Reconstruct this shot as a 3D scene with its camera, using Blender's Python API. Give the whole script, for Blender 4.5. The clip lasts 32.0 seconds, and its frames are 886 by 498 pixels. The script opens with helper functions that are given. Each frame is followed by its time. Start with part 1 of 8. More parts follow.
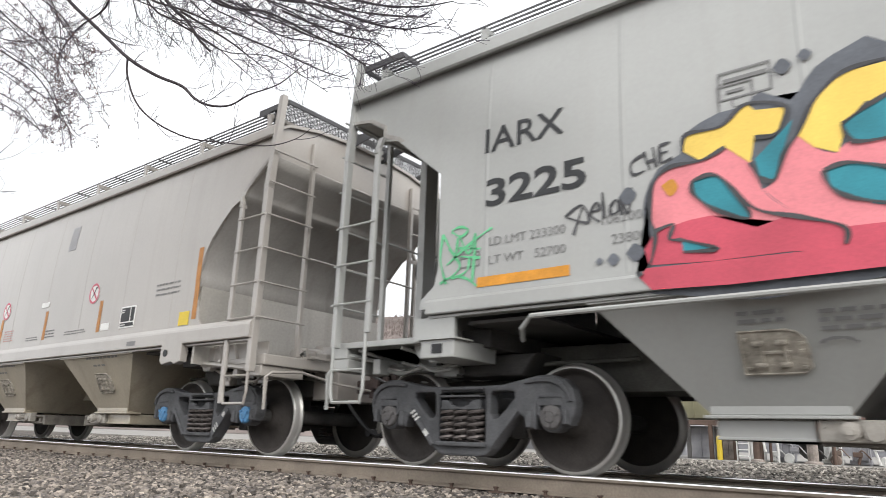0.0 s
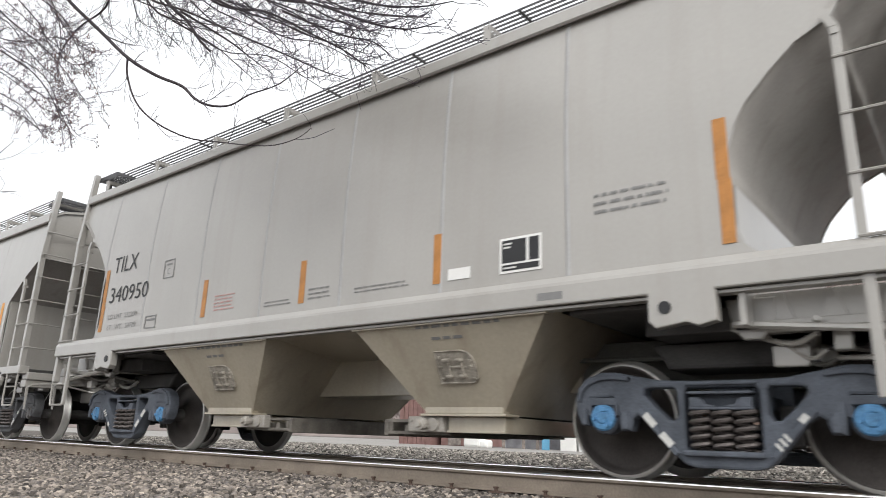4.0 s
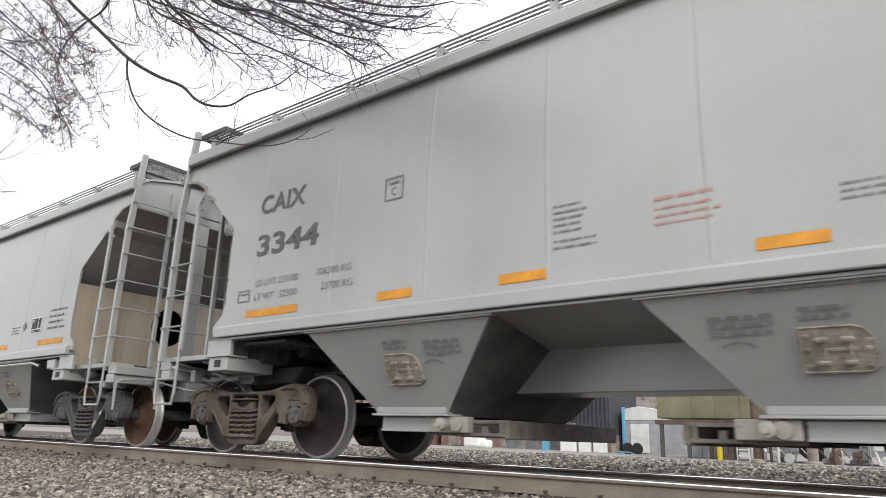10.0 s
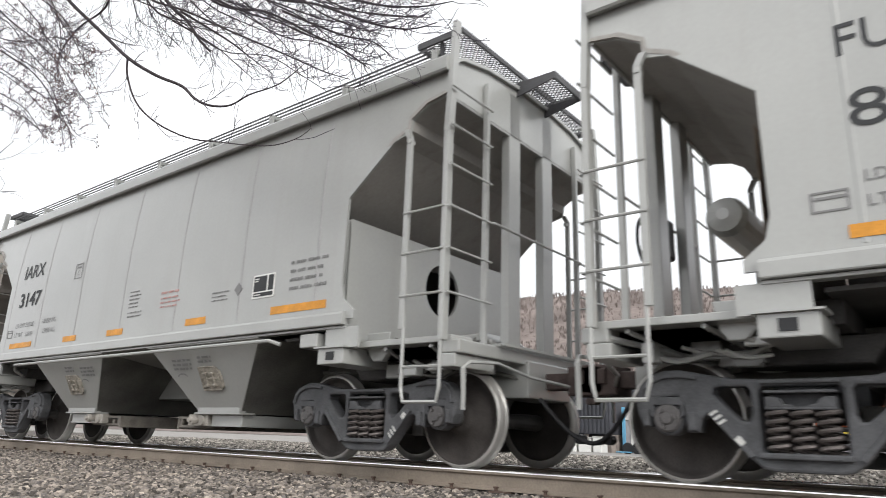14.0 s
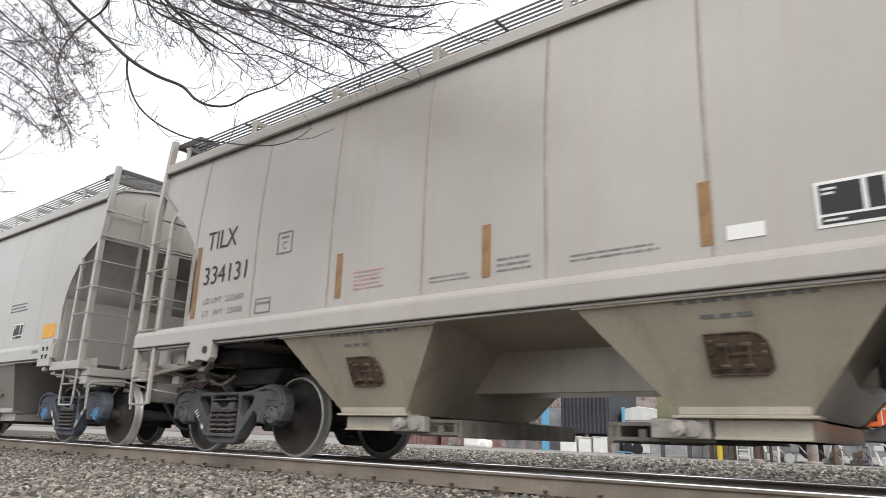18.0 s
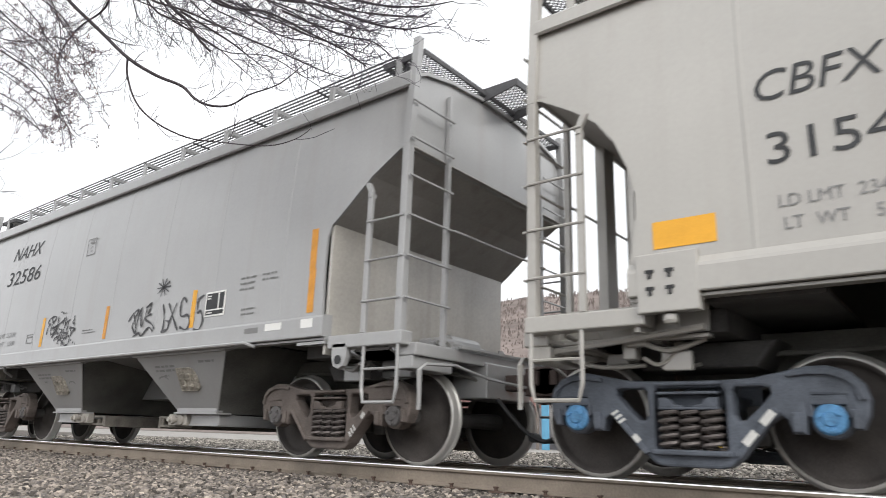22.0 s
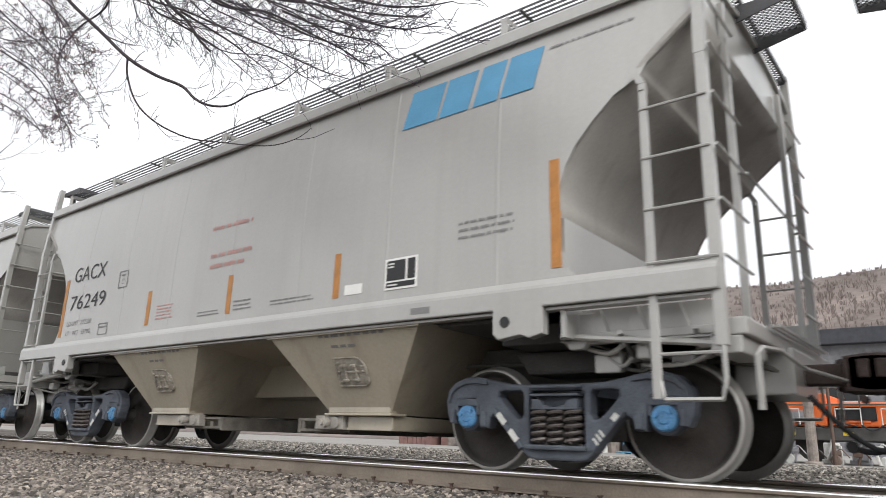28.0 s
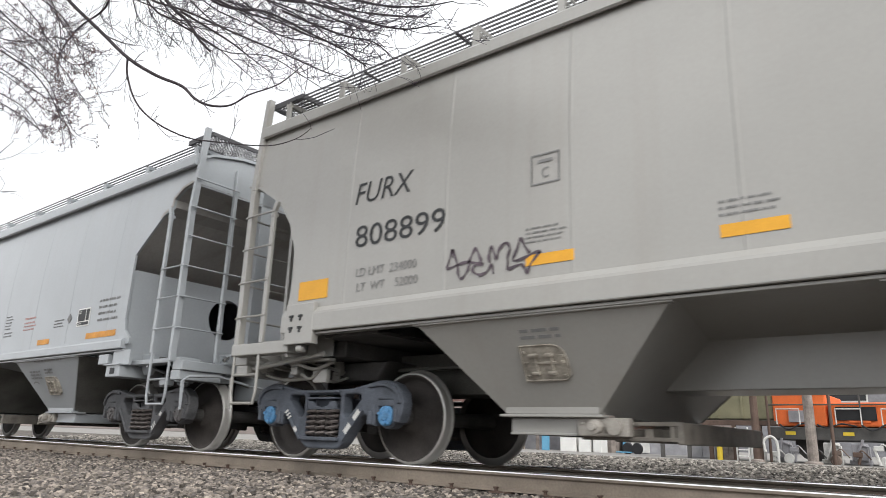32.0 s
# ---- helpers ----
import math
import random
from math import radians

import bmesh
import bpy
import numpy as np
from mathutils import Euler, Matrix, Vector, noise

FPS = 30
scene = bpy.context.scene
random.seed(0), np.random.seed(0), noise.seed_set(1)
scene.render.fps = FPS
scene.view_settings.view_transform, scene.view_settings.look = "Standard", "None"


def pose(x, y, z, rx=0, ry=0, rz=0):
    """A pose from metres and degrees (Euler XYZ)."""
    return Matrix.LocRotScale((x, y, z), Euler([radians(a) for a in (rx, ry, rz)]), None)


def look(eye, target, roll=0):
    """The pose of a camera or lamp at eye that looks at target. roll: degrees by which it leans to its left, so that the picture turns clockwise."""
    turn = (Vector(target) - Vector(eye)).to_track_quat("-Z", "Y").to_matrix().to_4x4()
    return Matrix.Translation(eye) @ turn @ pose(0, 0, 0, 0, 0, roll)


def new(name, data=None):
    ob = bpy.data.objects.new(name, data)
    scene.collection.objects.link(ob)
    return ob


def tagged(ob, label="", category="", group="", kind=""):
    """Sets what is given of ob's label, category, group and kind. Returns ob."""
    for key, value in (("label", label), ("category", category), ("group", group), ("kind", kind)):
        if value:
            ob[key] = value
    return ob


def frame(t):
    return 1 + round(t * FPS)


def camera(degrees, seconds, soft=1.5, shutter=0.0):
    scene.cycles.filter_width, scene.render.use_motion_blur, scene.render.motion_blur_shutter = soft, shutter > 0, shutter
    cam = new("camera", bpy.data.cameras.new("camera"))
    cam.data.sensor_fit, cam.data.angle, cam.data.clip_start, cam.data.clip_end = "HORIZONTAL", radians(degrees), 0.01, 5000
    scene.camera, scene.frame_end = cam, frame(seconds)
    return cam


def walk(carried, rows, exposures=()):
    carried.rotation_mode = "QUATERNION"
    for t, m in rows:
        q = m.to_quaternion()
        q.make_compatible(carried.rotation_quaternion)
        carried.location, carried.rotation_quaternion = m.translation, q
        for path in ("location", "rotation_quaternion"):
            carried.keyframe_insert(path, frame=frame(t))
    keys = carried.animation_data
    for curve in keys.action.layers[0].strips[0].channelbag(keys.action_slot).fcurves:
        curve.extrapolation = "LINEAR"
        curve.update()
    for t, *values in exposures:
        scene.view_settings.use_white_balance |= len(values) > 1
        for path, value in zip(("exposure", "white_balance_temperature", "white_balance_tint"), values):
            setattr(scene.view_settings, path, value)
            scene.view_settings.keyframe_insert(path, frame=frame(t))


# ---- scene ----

# ---------------------------------------------------------------- camera
EYE = (0.0, -6.155, 0.266)
cam = camera(66.3, 32.0, soft=0.85, shutter=0.18)
VIEW = look(EYE, (EYE[0] - 0.60097, EYE[1] + 0.75287, EYE[2] + 0.26837), 1.874)
walk(cam, [(0.0, VIEW), (32.0, VIEW)], exposures=[(0.0, 0.2), (1.5, 0.05), (3.0, 0.12), (6.0, 0.1), (7.0, 0.02), (8.0, 0.12), (9.5, 0.02), (11.0, 0.18), (12.0, 0.05), (13.0, 0.1), (17.0, 0.08), (18.0, 0.04), (19.0, 0.1), (20.0, -0.04), (21.0, 0.04), (22.0, 0.16), (23.0, -0.03), (24.0, 0.12), (27.0, 0.1), (28.0, 0.0), (29.0, 0.03), (30.0, 0.1), (31.0, -0.02), (32.0, 0.05)])

# ---------------------------------------------------------------- overcast daylight
world = bpy.data.worlds.new("overcast_sky")
scene.world = world
world.use_nodes = True
wn, wl = world.node_tree.nodes, world.node_tree.links
wn.clear()
sky = wn.new("ShaderNodeTexSky")
sky.sky_type = "NISHITA"
sky.sun_disc = False
sky.sun_elevation = radians(34)
sky.sun_rotation = radians(200)
sky.air_density, sky.dust_density, sky.ozone_density = 1.0, 6.0, 1.0
hsv = wn.new("ShaderNodeHueSaturation")
hsv.inputs["Saturation"].default_value = 0.15
hsv.inputs["Value"].default_value = 0.10
cloud = wn.new("ShaderNodeMix")
cloud.data_type = "RGBA"
cloud.inputs[0].default_value = 0.85
cloud.inputs[7].default_value = (1.27, 1.29, 1.325, 1)
bg = wn.new("ShaderNodeBackground")
bg.inputs[1].default_value = 1.0
wout = wn.new("ShaderNodeOutputWorld")
wl.new(sky.outputs[0], hsv.inputs["Color"])
wl.new(hsv.outputs[0], cloud.inputs[6])
wl.new(cloud.outputs[2], bg.inputs[0])
wl.new(bg.outputs[0], wout.inputs[0])
sun_data = bpy.data.lights.new("sun", "SUN")
sun_data.energy, sun_data.angle, sun_data.color = 2.8, radians(36), (1.0, 0.97, 0.93)
sun = new("sun", sun_data)
sun.matrix_world = look((0, 0, 0), (-0.80, 0.42, -0.62))


# ---------------------------------------------------------------- materials
def mat(name, col, rough=0.6, metal=0.0, var=0.12, scale=3.0, grain=60.0, bump=0.1, streak=0.0, streak_col=(0.16, 0.11, 0.07), rnd=0.0, island=0.0, spec=0.4, col2=None, coat=0.0):
    """Painted or raw surface: two scales of noise, fine relief, optional vertical grime streaks."""
    m = bpy.data.materials.new(name)
    m.use_nodes = True
    n, l = m.node_tree.nodes, m.node_tree.links
    b = n["Principled BSDF"]
    b.inputs["Roughness"].default_value = rough
    b.inputs["Metallic"].default_value = metal
    b.inputs["Specular IOR Level"].default_value = spec
    b.inputs["Coat Weight"].default_value, b.inputs["Coat Roughness"].default_value = coat, 0.22
    tc = n.new("ShaderNodeTexCoord")
    big = n.new("ShaderNodeTexNoise")
    big.inputs["Scale"].default_value, big.inputs["Detail"].default_value = scale, 5
    fine = n.new("ShaderNodeTexNoise")
    fine.inputs["Scale"].default_value, fine.inputs["Detail"].default_value = grain, 3
    l.new(tc.outputs["Object"], big.inputs["Vector"])
    l.new(tc.outputs["Object"], fine.inputs["Vector"])
    r1 = n.new("ShaderNodeMapRange")
    r1.inputs[1].default_value, r1.inputs[2].default_value = 0.3, 0.7
    r1.inputs[3].default_value, r1.inputs[4].default_value = 1 - var, 1 + var
    l.new(big.outputs[0], r1.inputs[0])
    r2 = n.new("ShaderNodeMapRange")
    r2.inputs[1].default_value, r2.inputs[2].default_value = 0.3, 0.7
    r2.inputs[3].default_value, r2.inputs[4].default_value = 1 - var * 0.5, 1 + var * 0.5
    l.new(fine.outputs[0], r2.inputs[0])
    mul = n.new("ShaderNodeMath")
    mul.operation = "MULTIPLY"
    l.new(r1.outputs[0], mul.inputs[0])
    l.new(r2.outputs[0], mul.inputs[1])
    val = mul.outputs[0]
    if rnd or island:
        src = n.new("ShaderNodeObjectInfo").outputs["Random"] if rnd else n.new("ShaderNodeNewGeometry").outputs["Random Per Island"]
        r3 = n.new("ShaderNodeMapRange")
        k = rnd or island
        r3.inputs[3].default_value, r3.inputs[4].default_value = 1 - k, 1 + k
        l.new(src, r3.inputs[0])
        m2 = n.new("ShaderNodeMath")
        m2.operation = "MULTIPLY"
        l.new(val, m2.inputs[0])
        l.new(r3.outputs[0], m2.inputs[1])
        val = m2.outputs[0]
    vm = n.new("ShaderNodeVectorMath")
    vm.operation = "SCALE"
    vm.inputs[0].default_value = col
    if col2:
        isl = n.new("ShaderNodeNewGeometry").outputs["Random Per Island"]
        mu = n.new("ShaderNodeMath")
        mu.operation = "MULTIPLY"
        mu.inputs[1].default_value = 7.31
        fr = n.new("ShaderNodeMath")
        fr.operation = "FRACT"
        l.new(isl, mu.inputs[0])
        l.new(mu.outputs[0], fr.inputs[0])
        mc = n.new("ShaderNodeMix")
        mc.data_type = "RGBA"
        mc.inputs[6].default_value = (*col, 1)
        mc.inputs[7].default_value = (*col2, 1)
        l.new(fr.outputs[0], mc.inputs[0])
        l.new(mc.outputs[2], vm.inputs[0])
    l.new(val, vm.inputs["Scale"])
    out = vm.outputs[0]
    if streak:
        mp = n.new("ShaderNodeMapping")
        mp.inputs["Scale"].default_value = (5.0, 5.0, 0.22)
        sn = n.new("ShaderNodeTexNoise")
        sn.inputs["Scale"].default_value, sn.inputs["Detail"].default_value = 1.0, 6
        l.new(tc.outputs["Object"], mp.inputs[0])
        l.new(mp.outputs[0], sn.inputs["Vector"])
        sr = n.new("ShaderNodeMapRange")
        sr.inputs[1].default_value, sr.inputs[2].default_value = 0.52, 0.8
        sr.inputs[3].default_value, sr.inputs[4].default_value = 0.0, streak
        l.new(sn.outputs[0], sr.inputs[0])
        mx = n.new("ShaderNodeMix")
        mx.data_type = "RGBA"
        l.new(sr.outputs[0], mx.inputs[0])
        l.new(out, mx.inputs[6])
        mx.inputs[7].default_value = (*streak_col, 1)
        out = mx.outputs[2]
    l.new(out, b.inputs["Base Color"])
    if bump:
        bp = n.new("ShaderNodeBump")
        bp.inputs["Strength"].default_value, bp.inputs["Distance"].default_value = bump, 0.01
        l.new(fine.outputs[0], bp.inputs["Height"])
        l.new(bp.outputs[0], b.inputs["Normal"])
    return m


M = {}
M["letter"] = mat("black_stencil_paint", (0.035, 0.037, 0.04), 0.6, var=0.25, grain=25)
M["letter_pale"] = mat("faded_black_lettering", (0.11, 0.112, 0.108), 0.55, var=0.15)
M["small"] = mat("grey_stencil_paint", (0.20, 0.20, 0.20), 0.6)
M["red_letter"] = mat("faded_red_stencil", (0.47, 0.27, 0.25), 0.6)
M["orange"] = mat("orange_reflective_tape", (0.62, 0.27, 0.03), 0.45, var=0.18, scale=6)
M["tape_rust"] = mat("weathered_orange_tape", (0.43, 0.19, 0.05), 0.5, var=0.2, scale=6)
M["tape_brown"] = mat("grimy_brown_tape", (0.24, 0.145, 0.08), 0.6, var=0.3, scale=6)
M["tape_black"] = mat("blackened_tape", (0.27, 0.16, 0.075), 0.6, var=0.3, scale=6)
M["hatch"] = mat("grimy_hatch_paint", (0.30, 0.275, 0.235), 0.65, var=0.4, scale=9, bump=0.2)
M["hatch_rust"] = mat("rust_stained_hatch", (0.10, 0.07, 0.05), 0.8, var=0.5, scale=9, bump=0.3)
M["red_ring"] = mat("red_notice_ink", (0.55, 0.12, 0.17), 0.5, var=0.1)
M["amber"] = mat("yellow_reflective_tape", (0.74, 0.37, 0.03), 0.45, var=0.08)
M["yellow"] = mat("yellow_placard", (0.7, 0.52, 0.05), 0.5)
M["white"] = mat("white_placard", (0.75, 0.75, 0.73), 0.5, var=0.05)
M["black"] = mat("black_panel", (0.02, 0.021, 0.023), 0.5)
M["truck"] = mat("grimy_cast_steel", (0.088, 0.09, 0.096), 0.75, 0.0, var=0.3, scale=5, bump=0.25)
M["truck_blue"] = mat("grimy_blue_black_steel", (0.088, 0.10, 0.122), 0.7, 0.0, var=0.3, scale=5, bump=0.25)
M["truck_brown"] = mat("brown_grimy_cast_steel", (0.125, 0.105, 0.095), 0.75, 0.0, var=0.3, scale=5, bump=0.25)
M["truck_rust"] = mat("rusty_cast_steel", (0.12, 0.10, 0.083), 0.85, 0.0, var=0.45, scale=4, bump=0.3)
M["spring"] = mat("spring_steel", (0.13, 0.115, 0.11), 0.5, 0.3, var=0.3)
M["spring_rust"] = mat("rusty_spring_steel", (0.15, 0.108, 0.095), 0.7, 0.1, var=0.3)
M["wheel"] = mat("wheel_steel", (0.052, 0.046, 0.043), 0.75, 0.0, var=0.3, scale=4, bump=0.15)
M["wheel_rust"] = mat("rusty_wheel_steel", (0.11, 0.06, 0.04), 0.75, 0.0, var=0.35, scale=4, bump=0.2)
M["tread"] = mat("polished_tread", (0.50, 0.49, 0.47), 0.36, 0.5, var=0.1, bump=0.03)
M["cap_blue"] = mat("blue_bearing_cap", (0.085, 0.23, 0.42), 0.5, var=0.3, scale=15)
M["cap_grey"] = mat("grey_bearing_cap", (0.11, 0.105, 0.105), 0.6, 0.2, var=0.3)
M["coupler"] = mat("rust_brown_coupler", (0.065, 0.048, 0.044), 0.8, 0.1, var=0.3, scale=8, bump=0.25)
# Underside colour, dusty and with the shade below the body put into it.
M["under"] = mat("shaded_hopper_underside", (0.125, 0.124, 0.115), 0.85, var=0.3, scale=2)
M["gate"] = mat("dusty_gate_steel", (0.16, 0.148, 0.13), 0.7, 0.1, var=0.3, scale=6)
M["gear"] = mat("rusty_brake_gear", (0.17, 0.13, 0.11), 0.8, var=0.35, scale=8)
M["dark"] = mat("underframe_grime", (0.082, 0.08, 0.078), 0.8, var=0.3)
M["hose"] = mat("black_rubber", (0.02, 0.02, 0.022), 0.6)
M["galv"] = mat("dull_steel_grating", (0.085, 0.085, 0.09), 0.6, 0.2, var=0.2)
M["alu"] = mat("pale_gate_metal", (0.34, 0.32, 0.29), 0.6, 0.1, var=0.2)
M["rail_web"] = mat("rusty_tan_rail", (0.26, 0.22, 0.18), 0.85, var=0.18, scale=2.5, bump=0.15)
M["rail_top"] = mat("polished_rail_head", (0.88, 0.88, 0.88), 0.2, 0.9, var=0.05, bump=0.02)
M["bark"] = mat("dark_bark", (0.045, 0.036, 0.04), 0.9, var=0.3, scale=12, bump=0.4)
M["twig"] = mat("twig_bark", (0.062, 0.053, 0.070), 0.9, var=0.3, island=0.25)
M["bud"] = mat("brown_bud", (0.12, 0.07, 0.06), 0.8, island=0.3)
M["gravel"] = mat("crushed_stone", (0.27, 0.235, 0.20), 0.9, var=0.3, scale=9, grain=90, bump=0.5, island=0.75, col2=(0.085, 0.077, 0.074))
M["bed"] = mat("fine_crushed_stone", (0.12, 0.105, 0.093), 0.95, var=0.45, scale=6, grain=38, bump=1.0)
# Stone between the rails, its colour lowered to hold the passing train's shade.
M["gravel_shaded"] = mat("shade_darkened_stone", (0.11, 0.092, 0.082), 0.85, var=0.25, scale=9, grain=90, bump=0.4, island=0.6, col2=(0.055, 0.05, 0.048))
M["gravel_far"] = mat("grey_crushed_stone", (0.29, 0.27, 0.24), 0.9, var=0.25, scale=9, grain=90, bump=0.4, island=0.75, col2=(0.11, 0.10, 0.09))
M["dirt"] = mat("stony_dirt", (0.085, 0.074, 0.065), 0.95, var=0.35, scale=4, grain=45, bump=0.8)
M["lot"] = mat("pale_packed_gravel", (0.26, 0.25, 0.235), 0.95, var=0.2, scale=0.8, grain=25, bump=0.5)
M["hill"] = mat("leafless_wooded_hill", (0.17, 0.14, 0.128), 1.0, var=0.35, scale=0.05, grain=0.6, bump=0.0)
M["hill_tree"] = mat("leafless_far_trees", (0.175, 0.145, 0.134), 1.0, var=0.2, scale=0.2, grain=1.0, bump=0, island=0.3)
M["loco_orange"] = mat("orange_machine_paint", (0.75, 0.16, 0.04), 0.5, var=0.15, scale=2)
M["olive"] = mat("olive_panel_paint", (0.2, 0.19, 0.12), 0.7, var=0.25, scale=1.5)
M["grey_panel"] = mat("grey_steel_panel", (0.3, 0.3, 0.32), 0.6, var=0.2)
M["pale"] = mat("pale_painted_steel", (0.6, 0.6, 0.58), 0.6, var=0.15)
M["wood"] = mat("weathered_grey_pole", (0.24, 0.21, 0.19), 0.9, var=0.35, scale=6, bump=0.4)
M["brown_post"] = mat("rusty_brown_post", (0.11, 0.075, 0.06), 0.8, var=0.3)
M["red_shed"] = mat("faded_red_siding", (0.2, 0.115, 0.105), 0.8, var=0.2, streak=0.3)
M["blue_paint"] = mat("blue_painted_steel", (0.12, 0.33, 0.5), 0.5)
M["roof_dark"] = mat("dark_blue_grey_roof", (0.045, 0.047, 0.056), 0.7, var=0.2)
M["wall_grey"] = mat("grey_block_wall", (0.2, 0.2, 0.215), 0.8, var=0.15)


def body_paint(name, col, streak=0.25, streak_col=(0.2, 0.16, 0.12), var=0.05):
    return mat(name, [0.84 * v for v in col], 0.34, 0.0, var=var, scale=1.1, grain=30, bump=0.04, streak=streak, streak_col=streak_col, spec=0.8, coat=0.6)


# ---------------------------------------------------------------- mesh helpers
def box(bm, x0, x1, y0, y1, z0, z1, bev=0.0):
    vs = [bm.verts.new((x, y, z)) for x in (x0, x1) for y in (y0, y1) for z in (z0, z1)]
    fs = [bm.faces.new([vs[i] for i in f]) for f in ((0, 1, 3, 2), (4, 6, 7, 5), (0, 4, 5, 1), (2, 3, 7, 6), (0, 2, 6, 4), (1, 5, 7, 3))]
    if bev:
        es = list({e for f in fs for e in f.edges})
        bmesh.ops.bevel(bm, geom=es, offset=bev, segments=2, affect="EDGES", profile=0.5)
    return bm


def prism(bm, pts, y0, y1, bev=0.0):
    """A polygon of (x, z) points, thick from y0 to y1."""
    a = [bm.verts.new((x, y0, z)) for x, z in pts]
    b = [bm.verts.new((x, y1, z)) for x, z in pts]
    k = len(pts)
    fs = [bm.faces.new(a), bm.faces.new(b[::-1])]
    fs += [bm.faces.new((a[i], b[i], b[(i + 1) % k], a[(i + 1) % k])) for i in range(k)]
    bmesh.ops.recalc_face_normals(bm, faces=fs)
    if bev:
        es = list({e for f in fs[:2] for e in f.edges})
        bmesh.ops.bevel(bm, geom=es, offset=bev, segments=2, affect="EDGES", profile=0.5)
    return bm


def tube(bm, pts, r, n=6, closed=False):
    """A round bar along a line of points; r is one radius or one a point."""
    pts = [Vector(p) for p in pts]
    rs = r if isinstance(r, (list, tuple)) else [r] * len(pts)
    rings = []
    up = None
    for i, p in enumerate(pts):
        d = (pts[min(i + 1, len(pts) - 1)] - pts[max(i - 1, 0)])
        d = d.normalized() if d.length > 1e-9 else Vector((0, 0, 1))
        if up is None:
            up = d.orthogonal().normalized()
        up = (up - d * up.dot(d))
        up = up.normalized() if up.length > 1e-6 else d.orthogonal().normalized()
        side = d.cross(up)
        rings.append([bm.verts.new(p + (up * math.cos(a) + side * math.sin(a)) * rs[i]) for a in [2 * math.pi * k / n for k in range(n)]])
    for a, b in zip(rings, rings[1:]):
        for k in range(n):
            bm.faces.new((a[k], a[(k + 1) % n], b[(k + 1) % n], b[k]))
    bm.faces.new(rings[0][::-1])
    bm.faces.new(rings[-1])
    return bm


def lathe(bm, prof, n=28, cx=0.0, cz=0.0, caps=True):
    """A profile of (radius, y) turned round an axis along y."""
    rings = []
    for r, y in prof:
        rings.append([bm.verts.new((cx + r * math.cos(a), y, cz + r * math.sin(a))) for a in [2 * math.pi * k / n for k in range(n)]])
    for a, b in zip(rings, rings[1:]):
        for k in range(n):
            bm.faces.new((a[k], b[k], b[(k + 1) % n], a[(k + 1) % n]))
    if caps:
        bm.faces.new(rings[0])
        bm.faces.new(rings[-1][::-1])
    return bm


CACHE = {}


def data_of(key, make, material):
    """A mesh made once and shared by alike parts."""
    k = (key, material.name)
    if k not in CACHE:
        bm = bmesh.new()
        make(bm)
        me = bpy.data.meshes.new(key if isinstance(key, str) else key[0])
        bm.to_mesh(me)
        bm.free()
        me.materials.append(material)
        CACHE[k] = me
    return CACHE[k]


def part(name, key, make, material, parent, label="", at=None):
    """One mesh object under a thing or part."""
    ob = new(name, data_of(key, make, material))
    ob.parent = parent
    if at is not None:
        ob.matrix_basis = at
    if label:
        tagged(ob, label)
    return ob


def stuff(ob):
    """Marks a part made of many small bars."""
    return tagged(ob, kind="stuff")


def smooth(ob):
    for p in ob.data.polygons:
        p.use_smooth = True
    return ob


def text_mesh(body, size, material, shear=0.0, space=1.0, bold=0.0):
    k = ("text", body, size, shear, space, bold, material.name)
    if k not in CACHE:
        cu = bpy.data.curves.new("text", "FONT")
        cu.body, cu.size, cu.shear, cu.space_character = body, size, shear, space
        cu.resolution_u, cu.offset = 3, bold
        tmp = bpy.data.objects.new("text", cu)
        scene.collection.objects.link(tmp)
        dg = bpy.context.evaluated_depsgraph_get()
        me = bpy.data.meshes.new_from_object(tmp.evaluated_get(dg))
        bpy.data.objects.remove(tmp)
        me.materials.clear()
        me.materials.append(material)
        CACHE[k] = me
    return CACHE[k]


# ---------------------------------------------------------------- covered hopper wagon
TRUCK = {"A": 4.31, "B": 4.08, "C": 4.31, "D": 4.43}
POST = {"A": 1.29, "B": 1.50, "C": 1.23, "D": 1.07}
# the straight-cut wagons sit a little off the middle of their trucks
TRUCK_SHIFT = {"A": 0.0, "B": 0.0, "C": -0.11, "D": 0.0}
# outline of the cut at a wagon's end: metres from the corner post, height
CUT = {
    "A": [(-0.06, 3.46), (-0.30, 3.42), (-0.50, 3.30), (-0.52, 3.16), (-0.72, 3.11), (-1.30, 2.62), (-1.31, 1.72), (-1.27, 1.56), (-1.12, 1.44)],
    "B": [(-0.03, 3.44), (-0.45, 3.11), (-0.50, 3.02), (-0.72, 2.91), (-0.90, 2.74), (-1.06, 2.56), (-1.15, 2.40), (-1.22, 2.18), (-1.24, 1.96), (-1.21, 1.74), (-1.14, 1.56), (-1.05, 1.47)],
    "C": [(-0.02, 3.03), (-0.14, 3.02), (-0.50, 2.80), (-0.92, 2.45), (-1.04, 2.36), (-1.09, 2.24), (-1.10, 1.9), (-1.08, 1.44)],
    "D": [(-0.04, 3.10), (-0.21, 3.0), (-0.42, 2.87), (-0.62, 2.71), (-0.77, 2.50), (-0.87, 2.26), (-0.92, 2.05), (-0.92, 1.88), (-0.89, 1.68), (-0.84, 1.44)],
}
SLOPE = {"A": (3.44, 2.40, -1.28), "B": (3.42, 1.98, -1.20), "C": (3.02, 2.38, -1.04), "D": (3.06, 2.20, -0.88)}
ROOF = 3.87
SILL_TOP = {"A": 1.435, "B": 1.49, "C": 1.425, "D": 1.51}
SILL_BOT = {"A": 1.30, "B": 1.27, "C": 1.20, "D": 1.265}
